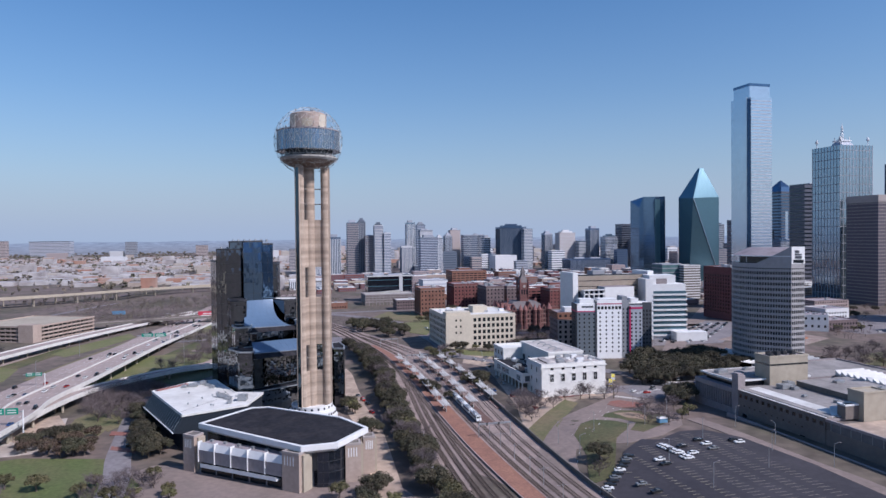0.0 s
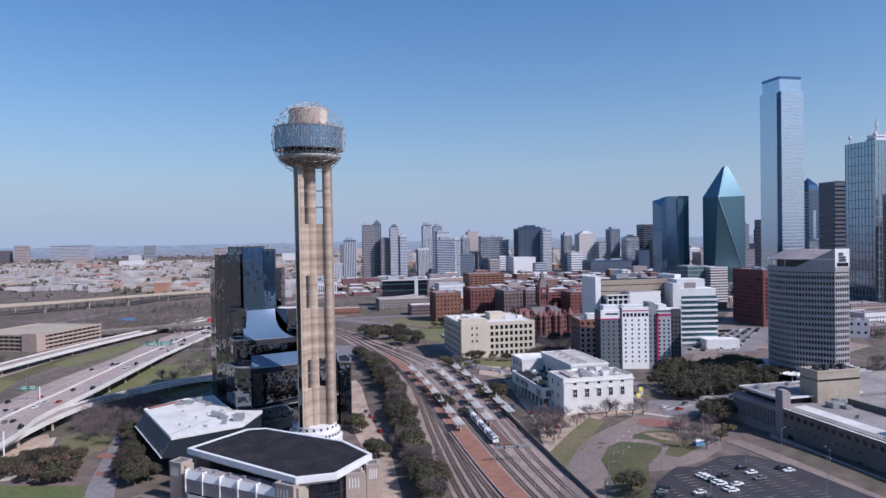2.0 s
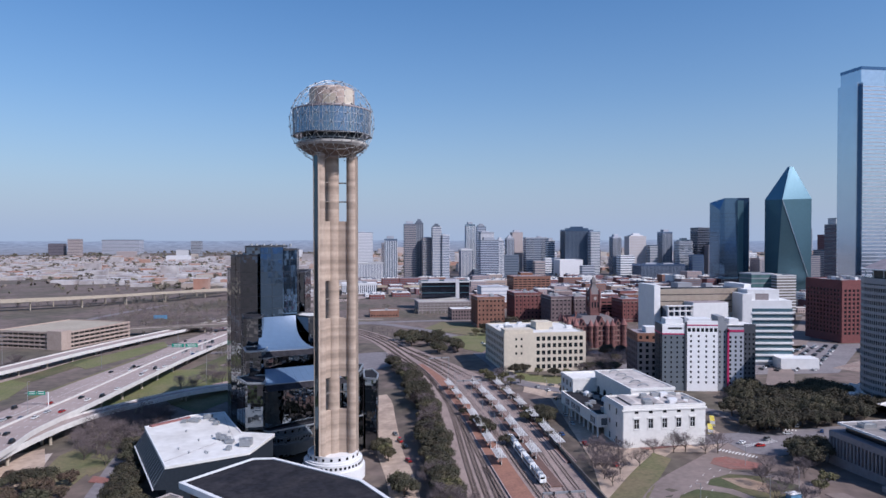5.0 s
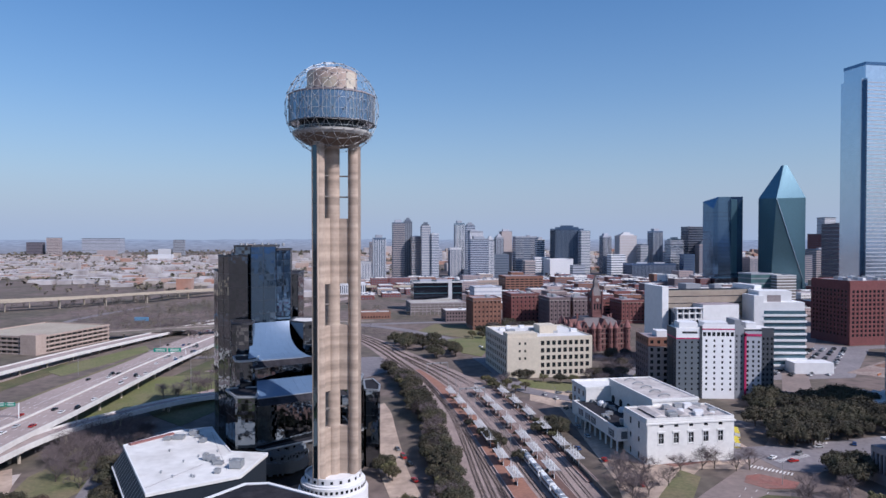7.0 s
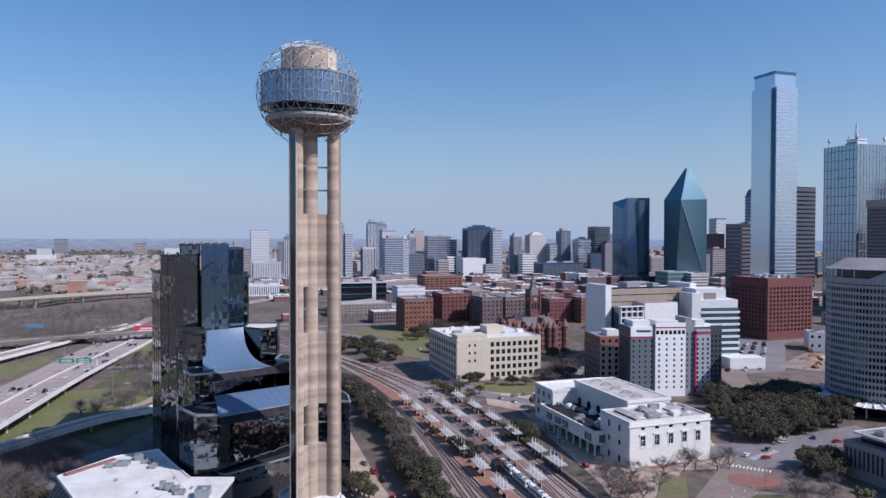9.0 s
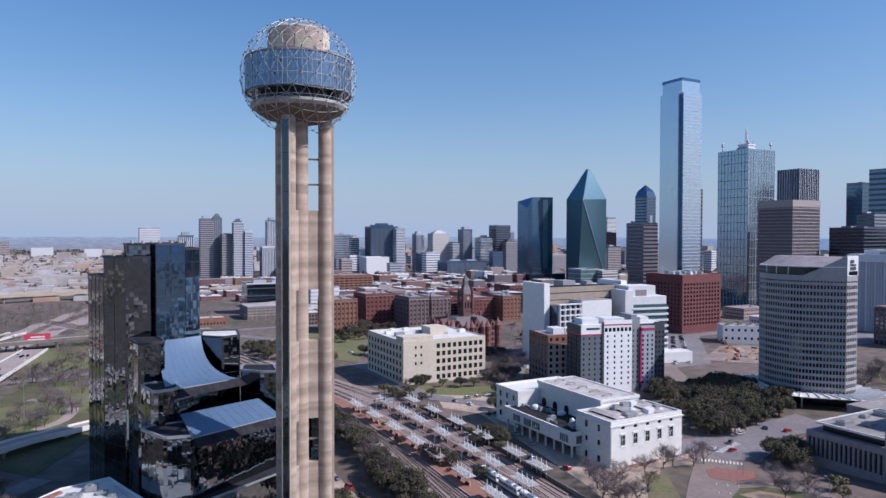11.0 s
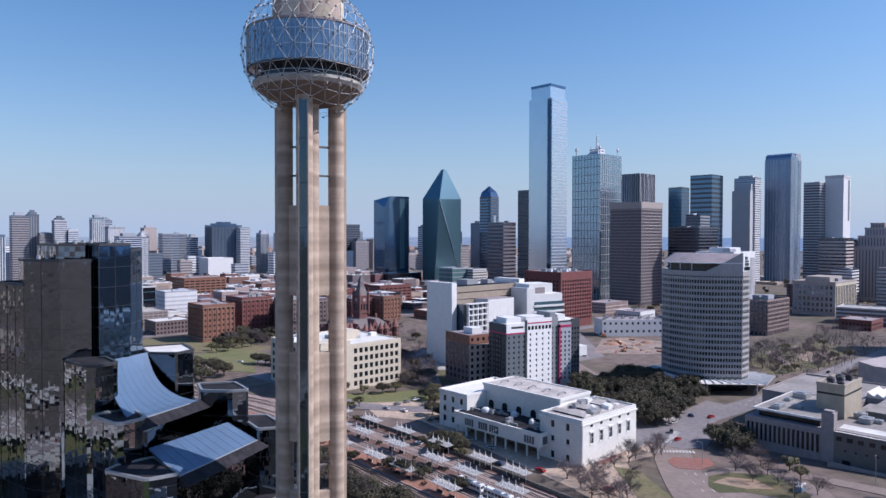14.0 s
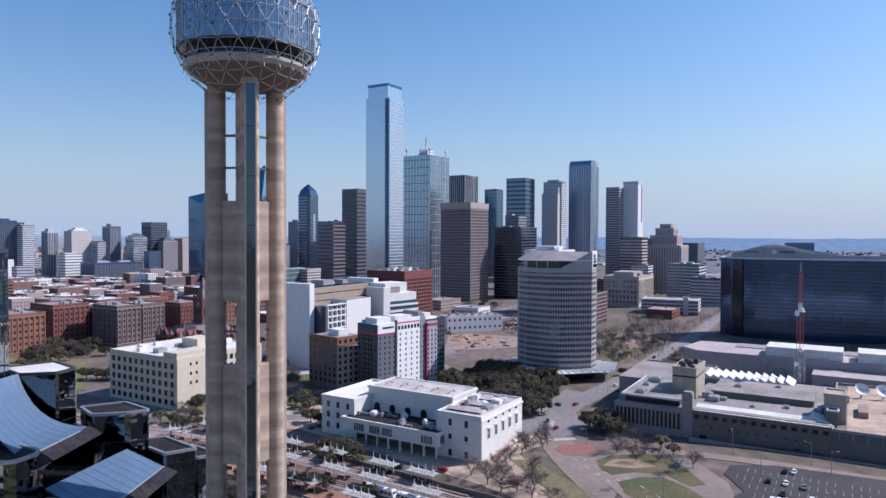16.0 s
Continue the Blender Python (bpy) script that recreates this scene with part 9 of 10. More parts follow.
# ---- trees ----
def leafy(seed, spread, height, lobes, cards, size, leaf, name, label):
    """A broad tree: tapered trunk, limbs, and a crown of small leaf sprays gathered in uneven lobes."""
    r = random.Random(seed)
    t = thing(name, label, "tree", group="trees")
    g = Geo()
    g.tube((0, 0, -0.6), (0.2, 0.1, height * 0.3), 0.38, 0.28, 7)
    tips = []
    for k in range(lobes):
        a = k * 2.4 + r.uniform(-0.4, 0.4)
        rad = spread * (0.25 + 0.62 * math.sqrt((k + 0.5) / lobes))
        c = Vector((math.cos(a) * rad, math.sin(a) * rad, height * (0.82 - 0.30 * (rad / spread) ** 2) + r.uniform(-0.6, 0.6)))
        tips.append((c, spread * r.uniform(0.26, 0.40)))
        mid = Vector((c.x * 0.4, c.y * 0.4, height * 0.42))
        g.tube((0.2, 0.1, height * 0.28), mid, 0.2, 0.13, 5).tube(mid, c, 0.13, 0.04, 5)
    part("trunk", g, "bark", t)
    v, f = [], []
    for _ in range(cards):
        c, s = r.choice(tips)
        d = Vector((r.gauss(0, 1), r.gauss(0, 1), r.gauss(0, 0.75)))
        d = d.normalized() * (r.random() ** 0.4)
        p = c + d * s * r.uniform(0.85, 1.2)
        n = (d + Vector((r.uniform(-0.6, 0.6), r.uniform(-0.6, 0.6), r.uniform(0, 0.8)))).normalized()
        a = n.orthogonal().normalized()
        b_ = n.cross(a)
        w = r.uniform(0, 6.28)
        a, b_ = a * math.cos(w) + b_ * math.sin(w), b_ * math.cos(w) - a * math.sin(w)
        z = size * r.uniform(0.6, 1.4)
        i = len(v)
        v += [p - a * z, p - b_ * z * 0.6 + n * z * 0.2, p + a * z, p + b_ * z * 0.6 - n * z * 0.15]
        f.append((i, i + 1, i + 2, i + 3))
    part("crown", Geo().add(v, f), leaf, t)
    return t


def bare(seed, height, spread, name="bare_tree", label="bare winter tree with fine brown twigs", spray=8):
    r = random.Random(seed)
    t = thing(name, label, "tree", group="trees")
    g, tw, tips = Geo(), Geo(), []

    lengths = [k * height / 9.5 for k in (2.3, 3.3, 2.6, 1.9, 1.3)]

    def grow_limb(p, d, rad, depth):
        length = lengths[depth] * r.uniform(0.8, 1.15)
        q = p + d * length
        (g if depth < 2 else tw).tube(p, q, rad, rad * 0.6, 5 if depth < 2 else 3)
        if depth >= 3:
            tips.append((p + (q - p) * 0.5, d))
        if depth >= 4:
            tips.append((q, d))
            return
        for _ in range((5, 4, 3, 2)[depth]):
            flat = 1.0 if depth else 1.25
            e = (d * 0.75 + Vector((r.uniform(-1, 1), r.uniform(-1, 1), r.uniform(-0.2, 0.45))) * (flat * spread)).normalized()
            s = p + (q - p) * r.uniform(0.6, 1.0)
            grow_limb(s, e, max(rad * 0.55, 0.035), depth + 1)

    grow_limb(Vector((0, 0, -0.6)), Vector((r.uniform(-0.1, 0.1), r.uniform(-0.1, 0.1), 1)), 0.3, 0)
    part("trunk", g, "bark", t)
    for p, d in tips:
        for _ in range(spray):
            e = (d + Vector((r.gauss(0, 0.7), r.gauss(0, 0.7), r.gauss(0.15, 0.5)))).normalized()
            q = p + Vector((r.gauss(0, 0.35), r.gauss(0, 0.35), r.gauss(0, 0.3)))
            w = e.orthogonal().normalized() * 0.028
            k = len(tw.v)
            end = q + e * r.uniform(0.5, 1.3)
            tw.v += [tuple(q - w), tuple(q + w), tuple(end)]
            tw.f.append((k, k + 1, k + 2))
    part("twig_crown", tw, "twigs", t, kind="stuff")
    return t


PROTO = {
    "oak": [leafy(k, 5.8, 8.5, 15, 3600, 0.34, "leaf_dark", "live_oak", "dark green live oak with a broad crown") for k in (1, 2, 3)],
    "olive": [leafy(k, 4.2, 8.0, 10, 1500, 0.36, "leaf_olive", "olive_tree", "olive green tree with a loose crown") for k in (11, 12)],
    "bare": [bare(k, 10.5, 1.0) for k in (21, 22, 23)],
    "russet": [leafy(41, 4.6, 6.5, 11, 2000, 0.34, "leaf_russet", "russet_tree", "reddish brown tree with dry winter leaves")],
    "bush": [leafy(31, 2.6, 3.4, 7, 420, 0.4, "leaf_dark", "shrub", "dark green rounded shrub")],
}
used = set()
rt = random.Random(77)


def plant_tree(kind, x, y, s=1.0, lift=0.0):
    p = rt.choice(PROTO[kind])
    m = pose(x, y, ground_z(x, y) + 0.1 + lift, 0, 0, rt.uniform(0, 360))
    s *= rt.uniform(0.82, 1.2)
    if p.name not in used:
        used.add(p.name)
        p.matrix_world = m @ Matrix.Scale(s, 4)
        return
    q = copy_thing(p, m)
    q.scale = (s, s, s * rt.uniform(0.9, 1.1))


def scatter(kinds, poly, n, gap, s=1.0):
    done, tries = [], 0
    xs, ys = [p[0] for p in poly], [p[1] for p in poly]
    while len(done) < n and tries < n * 40:
        tries += 1
        x, y = rt.uniform(min(xs), max(xs)), rt.uniform(min(ys), max(ys))
        if inside(poly, x, y) and all((x - a) ** 2 + (y - b) ** 2 > gap * gap for a, b in done):
            done.append((x, y))
            plant_tree(rt.choice(kinds), x, y, s)


scatter(["oak"], [(206, 138), (196, 84), (200, 66), (262, 84), (286, 108), (270, 148), (240, 150)], 44, 6.0, 1.15)
scatter(["oak"], [(196, 66), (206, 60), (250, 76), (244, 84)], 8, 6.5, 1.0)
for i, p in enumerate(rail_line):
    if -135 < p.y < 250:
        d = (rail_line[i + 1] - rail_line[i - 1]).normalized()
        n = Vector((-d.y, d.x, 0))
        off = rail_offset(p.y, west) - 5.5
        for k in range(2):
            q = p + n * (off + 1.5 - rt.uniform(0, 7)) + d * rt.uniform(-3, 3)
            if rt.random() < 0.84:
                plant_tree(rt.choice(["oak", "bare", "oak", "bare", "oak", "olive"]), q.x, q.y, 0.98)
scatter(["oak"], [(-24, 372), (-4, 330), (30, 286), (46, 300), (24, 350), (-6, 385)], 15, 8, 1.2)
scatter(["oak", "olive"], [(30, 410), (70, 376), (100, 400), (60, 432)], 8, 8, 1.0)
scatter(["oak", "bare"], [(50, 440), (110, 405), (128, 425), (90, 440)], 8, 7, 1.0)
scatter(["olive", "bare", "oak"], [(66, 205), (100, 196), (140, 190), (140, 198), (80, 216)], 8, 8, 0.8)
scatter(["oak", "bush"], [(104, 128), (110, 118), (120, 132), (112, 140)], 4, 4, 0.7)
scatter(["oak", "oak", "bush"], [(84, 82), (98, 78), (104, 92), (90, 98)], 7, 4.5, 0.75)
for x, y, q in ((63, 66, 0.7), (67, 59, 0.55), (60, 74, 0.6), (52, 96, 0.6), (75, 42, 0.55)):
    plant_tree("oak", x, y, q)
scatter(["bare"], [(104, 34), (116, -16), (132, 6), (128, 24)], 10, 6, 0.9)
scatter(["bare"], [(134, 22), (170, 28), (176, 34), (140, 28)], 6, 6, 0.9)
scatter(["bare", "bare", "olive"], [(166, -40), (168, -6), (186, 4), (200, -4), (194, -34)], 9, 8, 0.8)
scatter(["oak"], [(200, 6), (212, 20), (210, 34), (198, 24)], 5, 5, 1.15)
scatter(["oak", "bare"], [(126, -98), (134, -92), (140, -76), (132, -78)], 2, 6, 0.9)
for off, ys in ((0.0, (146, 122, 98, 74, 50)), (17.0, (148, 126, 102, 80, 57)), (31.8, (138, 114, 90, 66))):
    for y in ys:
        i = min(range(len(rail_line)), key=lambda k: abs(rail_line[k].y - y))
        d = rail_line[i + 1] - rail_line[i - 1]
        q = rail_line[i] + Vector((-d.y, d.x, 0)).normalized() * off
        plant_tree(rt.choice(("bush", "olive")), q.x, q.y, 0.5, 0.55)
scatter(["olive", "olive", "bare"], [(58, 200), (64, 182), (78, 166), (88, 172), (74, 192)], 9, 5, 0.75)
scatter(["oak"], [(66, 322), (72, 332), (86, 316), (80, 308)], 5, 5, 1.0)
scatter(["oak", "oak", "bare"], [(70, 445), (92, 424), (116, 436), (100, 470), (80, 470)], 9, 6, 1.2)
scatter(["olive", "bare", "oak"], [(118, 158), (134, 150), (148, 170), (136, 184)], 7, 6, 0.8)
scatter(["bare", "oak", "bare"], [(130, 205), (150, 196), (168, 226), (150, 236)], 12, 6, 0.85)
scatter(["oak", "bush"], [(93, 102), (97, 76), (101, 77), (98, 104)], 6, 4, 0.65)
scatter(["bare", "olive"], [(440, 250), (470, 262), (500, 300), (470, 330)], 10, 8, 0.8)
# west side
scatter(["bare"], [(-150, 64), (-128, 20), (-100, 0), (-92, 40), (-108, 84), (-136, 88)], 26, 6, 0.95)
scatter(["russet", "russet", "oak"], [(-131, -38), (-134, -12), (-106, -12), (-92, -40), (-104, -48)], 17, 5.0, 0.9)
scatter(["oak"], [(-106, 30), (-94, 14), (-80, -20), (-62, -46), (-70, -52), (-84, -18), (-100, 18)], 17, 4.6, 0.95)
scatter(["bare", "bare", "olive"], [(-190, -90), (-100, -76), (-84, -110), (-110, -140), (-190, -140)], 14, 8, 0.9)
scatter(["bare", "olive"], [(-80, -84), (-50, -84), (-50, -130), (-84, -130)], 6, 8, 0.85)
scatter(["bare", "bare", "olive"], [(-66, -72), (-47, -80), (-34, -100), (-58, -116), (-74, -100)], 12, 6, 0.8)
scatter(["oak", "olive"], [(22, -96), (44, -96), (50, -112), (30, -116)], 5, 6, 0.9)
scatter(["olive", "oak"], [(13, 30), (19, 22), (22, 16), (18, 34)], 3, 4, 0.9)
scatter(["olive", "oak"], [(27, -8), (31, -22), (35, -24), (30, -6)], 3, 4, 0.9)
scatter(["bare"], [(-150, 150), (-120, 160), (-112, 220), (-140, 260)], 12, 8, 0.9)
scatter(["bare", "bush"], [(-176, 290), (-140, 270), (-110, 350), (-160, 400)], 12, 9, 1.0)
GROVES = [([(430, 225), (470, 250), (520, 300), (500, 330), (440, 290)], 30), ([(130, 205), (150, 196), (168, 226), (200, 300), (160, 290)], 24), ([(210, 232), (255, 250), (250, 330), (215, 330)], 30), ([(560, 160), (700, 200), (700, 250), (600, 230)], 40), ([(380, 112), (470, 140), (560, 165), (560, 200), (450, 185), (390, 150)], 60), ([(-203, 540), (-173, 553), (-138, 503), (-116, 362), (-170, 388)], 90), ([(-150, 300), (-124, 308), (-108, 285), (-118, 252), (-136, 270)], 26), ([(200, 160), (250, 190), (240, 215), (190, 190)], 22), ([(-640, 300), (-570, 300), (-560, 520), (-680, 540)], 70), ([(-410, 470), (-260, 480), (-240, 560), (-420, 560)], 60), ([(-410, 200), (-330, 190), (-330, 240), (-405, 300)], 26), ([(-152, 62), (-130, 18), (-110, 26), (-112, 84), (-136, 98)], 70), ([(345, 100), (360, 150), (470, 190), (560, 200), (620, 240), (640, 190), (540, 130), (420, 96)], 110), ([(470, 110), (800, 190), (1000, 240), (1000, 262), (700, 190), (470, 132)], 70), ([(290, 30), (480, 78), (700, 134), (700, 142), (480, 88), (290, 44)], 40), ([(430, 320), (640, 420), (660, 500), (470, 400)], 40), ([(-150, 150), (-120, 160), (-112, 220), (-140, 260)], 20), ([(-60, 300), (-20, 380), (-60, 460), (-130, 420)], 30), ([(150, 255), (200, 255), (300, 330), (330, 430), (200, 420), (140, 330)], 34), ([(-360, 460), (-250, 420), (-230, 520), (-400, 560)], 60), ([(-440, 560), (-240, 560), (-150, 700), (-300, 760), (-500, 640)], 120), ([(345, 100), (360, 150), (470, 190), (560, 190), (540, 140), (420, 100)], 40), ([(-176, 290), (-140, 270), (-110, 350), (-160, 400)], 26)]
scatter(["bare"], [(-300, 430), (-220, 400), (-225, 470), (-300, 480)], 14, 8, 1.0)
scatter(["bare", "olive"], [(-330, 130), (-300, 90), (-300, 240), (-330, 260)], 8, 10, 0.9)
# park and streets to the east
scatter(["bare", "bare", "olive", "bare"], [(345, 100), (360, 150), (470, 190), (560, 190), (540, 140), (420, 100)], 34, 9, 0.9)
scatter(["bare", "bare", "olive"], [(270, 40), (380, 64), (480, 92), (480, 98), (300, 58), (270, 52)], 26, 8, 0.75)
scatter(["bush", "oak"], [(322, 62), (344, 72), (350, 96), (338, 92)], 9, 4.5, 0.6)
scatter(["bare", "oak"], [(150, 250), (190, 250), (180, 300), (140, 320)], 12, 8, 0.8)
scatter(["bare", "oak"], [(205, 330), (300, 330), (330, 420), (230, 430)], 16, 10, 0.9)
scatter(["oak", "bare"], [(440, 330), (620, 420), (640, 480), (480, 400)], 20, 12, 0.8)

# woods and street trees too far to tell apart
g = Geo()
rw = random.Random(5)
for _ in range(4200):
    zone = rw.random()
    if zone < 0.5:
        x, y = rw.uniform(-2600, -150), rw.uniform(900, 4200)
    elif zone < 0.75:
        x, y = rw.uniform(-500, 2600), rw.uniform(1350, 4200)
    else:
        x, y = rw.uniform(900, 4200), rw.uniform(-1200, 2000)
    z, s = ground_z(x, y), rw.uniform(2.2, 4.5) * (1 + math.hypot(x, y) / 6000)
    for k in range(7):
        c = Vector((x + rw.uniform(-1, 1) * s, y + rw.uniform(-1, 1) * s, z + s * rw.uniform(0.6, 1.9)))
        n = Vector((rw.uniform(-1, 1), rw.uniform(-1, 1), rw.uniform(0.1, 1))).normalized()
        a = n.orthogonal().normalized() * s * rw.uniform(0.5, 0.9)
        b_ = n.cross(a)
        i = len(g.v)
        g.v += [tuple(c - a), tuple(c - b_), tuple(c + a), tuple(c + b_)]
        g.f.append((i, i + 1, i + 2, i + 3))
ca_, sa_ = math.cos(radians(24)), math.sin(radians(24))
for row in range(46 * 4):
    for col in (4, 13, 22, 31, 40, 49, 58):
        p, q = -2600 + col * 46 + rw.uniform(-9, 9), 700 + row * 14.5
        x, y = -200 + ca_ * p - sa_ * q * 0.15, 150 + sa_ * p * 0.15 + ca_ * q
        if y < 880 - (x + 300) * 0.5 or y > 3000 or x > -180 + (y - 900) * 0.02 or rw.random() < 0.25:
            continue
        z, s = ground_z(x, y), rw.uniform(2.0, 3.4)
        for k in range(6):
            c = Vector((x + rw.uniform(-1, 1) * s, y + rw.uniform(-1, 1) * s, z + s * rw.uniform(0.6, 1.7)))
            n = Vector((rw.uniform(-1, 1), rw.uniform(-1, 1), rw.uniform(0.1, 1))).normalized()
            a = n.orthogonal().normalized() * s * rw.uniform(0.4, 0.8)
            b_ = n.cross(a)
            i = len(g.v)
            g.v += [tuple(c - a), tuple(c - b_), tuple(c + a), tuple(c + b_)]
            g.f.append((i, i + 1, i + 2, i + 3))
for poly, n in (([(-420, 560), (-230, 600), (-150, 740), (-300, 800), (-480, 660)], 150), ([(-360, 460), (-250, 420), (-230, 520), (-400, 560)], 60), ([(-700, 640), (-470, 700), (-420, 860), (-720, 760)], 60), ([(-176, 290), (-140, 270), (-110, 350), (-160, 400)], 22), ([(-90, 560), (60, 540), (70, 600), (-80, 640)], 20)):
    xs, ys = [p[0] for p in poly], [p[1] for p in poly]
    k = 0
    while k < n:
        x, y = rw.uniform(min(xs), max(xs)), rw.uniform(min(ys), max(ys))
        if not inside(poly, x, y):
            continue
        k += 1
        z = ground_z(x, y)
        g.tube((x, y, z - 0.3), (x, y, z + 4), 0.25, 0.15, 5)
        for _ in range(60):
            c = Vector((x + rw.gauss(0, 1.8), y + rw.gauss(0, 1.8), z + 5 + rw.gauss(0, 1.6)))
            d = Vector((rw.uniform(-1, 1), rw.uniform(-1, 1), rw.uniform(0.1, 1))).normalized()
            a = d.orthogonal().normalized() * rw.uniform(0.3, 0.8)
            b_ = d.cross(a) * 0.6
            i = len(g.v)
            g.v += [tuple(c - a), tuple(c - b_), tuple(c + a), tuple(c + b_)]
            g.f.append((i, i + 1, i + 2, i + 3))
solid("distant_woods", g, "far_wood", "far winter woods and street trees", "trees", "stuff")
g = Geo()
for poly, n in GROVES:
    xs, ys = [p[0] for p in poly], [p[1] for p in poly]
    k = 0
    while k < n:
        x, y = rw.uniform(min(xs), max(xs)), rw.uniform(min(ys), max(ys))
        if not inside(poly, x, y):
            continue
        k += 1
        z, s = ground_z(x, y), rw.uniform(0.8, 1.3)
        g.tube((x, y, z - 0.3), (x, y, z + 3.5 * s), 0.22, 0.12, 5)
        for _ in range(110):
            c = Vector((x + rw.gauss(0, 1.9) * s, y + rw.gauss(0, 1.9) * s, z + (5 + rw.gauss(0, 1.4)) * s))
            d = (c - Vector((x, y, z + 2.5))).normalized() + Vector((rw.gauss(0, 0.4), rw.gauss(0, 0.4), rw.gauss(0, 0.4)))
            w = d.orthogonal().normalized() * 0.07
            i = len(g.v)
            g.v += [tuple(c - w), tuple(c + w), tuple(c + d * rw.uniform(0.9, 1.8))]
            g.f.append((i, i + 1, i + 2))
solid("winter_groves", g, "twigs", "brown leafless groves between streets", "trees", "stuff")

# ---- road markings ----
def dashes(g, line, offset, length, gap, width, lift, drape):
    acc = 0.0
    for i in range(1, len(line) - 1):
        acc += (line[i] - line[i - 1]).length
        if acc < gap:
            continue
        acc = 0.0
        d = (line[i + 1] - line[i - 1]).normalized()
        n = Vector((-d.y, d.x, 0))
        p = line[i] + n * offset
        q = [p + d * length / 2 + n * width, p - d * length / 2 + n * width, p - d * length / 2 - n * width, p + d * length / 2 - n * width]
        v = [(k.x, k.y, (ground_z(k.x, k.y) if drape else k.z) + lift) for k in q]
        g.add(v + [(a, b, c - 0.03) for a, b, c in v], [(0, 1, 2, 3), (7, 6, 5, 4), (0, 4, 5, 1), (1, 5, 6, 2), (2, 6, 7, 3), (3, 7, 4, 0)])


g = Geo()
for off in (-4.7, -1.1, 2.5, 6.0):
    dashes(g, fwy_line, off, 3.6, 11.5, 0.09, 0.03, False)
surface = curve_points([(-185, -200), (-205, -30), (-208, 80), (-215, 170), (-218, 280), (-226, 380), (-225, 520)], 3)
for off in (-7.2, -3.6, 3.6, 7.2):
    dashes(g, surface, off, 3.6, 11.5, 0.09, 0.34, True)
dashes(g, surface, 0.0, 3.1, 2.9, 0.14, 0.34, True)
avenue_line = curve_points([(186, 54), (263, 65), (336, 77), (446, 104), (530, 121), (700, 165)], 3)
for off in (-3.6, 0.0, 3.6):
    dashes(g, avenue_line, off, 3.2, 9.0, 0.09, 0.25, True)
street_line = curve_points([(117, -95), (126, -62), (148, -20), (178, 28), (200, 62), (225, 110), (255, 170)], 3)
for off in (-4.0, 0.0, 4.0):
    dashes(g, street_line, off, 3.0, 9.0, 0.08, 0.235, True)
solid("lane_lines", g, "road_paint", "worn white lane lines", "road marking", "stuff")
g = Geo()
for (x0, y0), (x1, y1) in (((186, 40), (204, 50)), ((206, 76), (222, 68)), ((172, 34), (186, 24))):
    for k in range(12):
        f = (k + 0.5) / 12
        x, y = x0 + (x1 - x0) * f, y0 + (y1 - y0) * f
        d = Vector((x1 - x0, y1 - y0, 0)).normalized()
        n = Vector((-d.y, d.x, 0))
        z = ground_z(x, y)
        g.prism([(x + d.x * a + n.x * b_, y + d.y * a + n.y * b_) for a, b_ in ((-0.3, -1.6), (0.3, -1.6), (0.3, 1.6), (-0.3, 1.6))], z + 0.2, z + 0.315)
solid("crosswalk_bars", g, "road_paint", "worn white crosswalk bars", "road marking", "stuff")

# ---- vehicles ----
CAR_MESH = {}


def car(x, y, z, yaw, colour, van=False, far=False):
    words = {"car_white": "white", "car_black": "black", "car_grey": "dark grey", "car_silver": "silver", "car_red": "red", "car_blue": "blue", "car_yellow": "yellow"}[colour]
    t = thing("van" if van else "car", f"{words} {'van' if van else 'saloon car'} with dark windows", "van" if van else "car", x, y, z, yaw, group="cars")
    key = (colour, van)
    if key not in CAR_MESH:
        H = 2.1 if van else 1.45
        base = [(-2.25, -0.85), (2.2, -0.85), (2.3, -0.5), (2.3, 0.5), (2.2, 0.85), (-2.25, 0.85)]
        b = Geo().prism(base, 0.3, 0.62, [(p[0] * 1.0, p[1] * 1.05) for p in base]).prism([(p[0] * 1.0, p[1] * 1.05) for p in base], 0.62, 0.95 if not van else 1.1, [(p[0] * 0.97, p[1] * 0.97) for p in base])
        r0, r1 = (-1.75, 1.0) if not van else (-2.1, 1.6)
        b.prism(rect(r0 + 0.45, r1 - 0.55, -0.66, 0.66), H - 0.06, H, rect(r0 + 0.5, r1 - 0.6, -0.62, 0.62))
        c = Geo().prism(rect(r0, r1, -0.8, 0.8), 0.94 if not van else 1.09, H - 0.05, rect(r0 + 0.42, r1 - 0.52, -0.66, 0.66))
        CAR_MESH[key] = (b.mesh("body", colour), c.mesh("cabin", "car_glass"))
    if "wheel" not in CAR_MESH:
        w = Geo().cyl(0, 0, -0.11, 0.11, 0.33, None, 10)
        CAR_MESH["wheel"] = w.mesh("wheel", "rubber")
    part("body", CAR_MESH[key][0], None, t)
    part("cabin", CAR_MESH[key][1], None, t, "dark glazed cabin")
    if far:
        if "axle" not in CAR_MESH:
            CAR_MESH["axle"] = Geo().tube((-1.4, -0.9, 0.33), (-1.4, 0.9, 0.33), 0.33, None, 8).tube((1.4, -0.9, 0.33), (1.4, 0.9, 0.33), 0.33, None, 8).mesh("running_gear", "rubber")
        part("running_gear", CAR_MESH["axle"], None, t, "black tyres")
        return t
    for a in (-1.4, 1.4):
        for b_ in (-0.8, 0.8):
            part("wheel", CAR_MESH["wheel"], None, t, at=pose(a, b_, 0.33, 90, 0, 0))
    return t


rc = random.Random(9)
COLS = ["car_white", "car_white", "car_black", "car_black", "car_grey", "car_silver", "car_black", "car_red", "car_blue"]
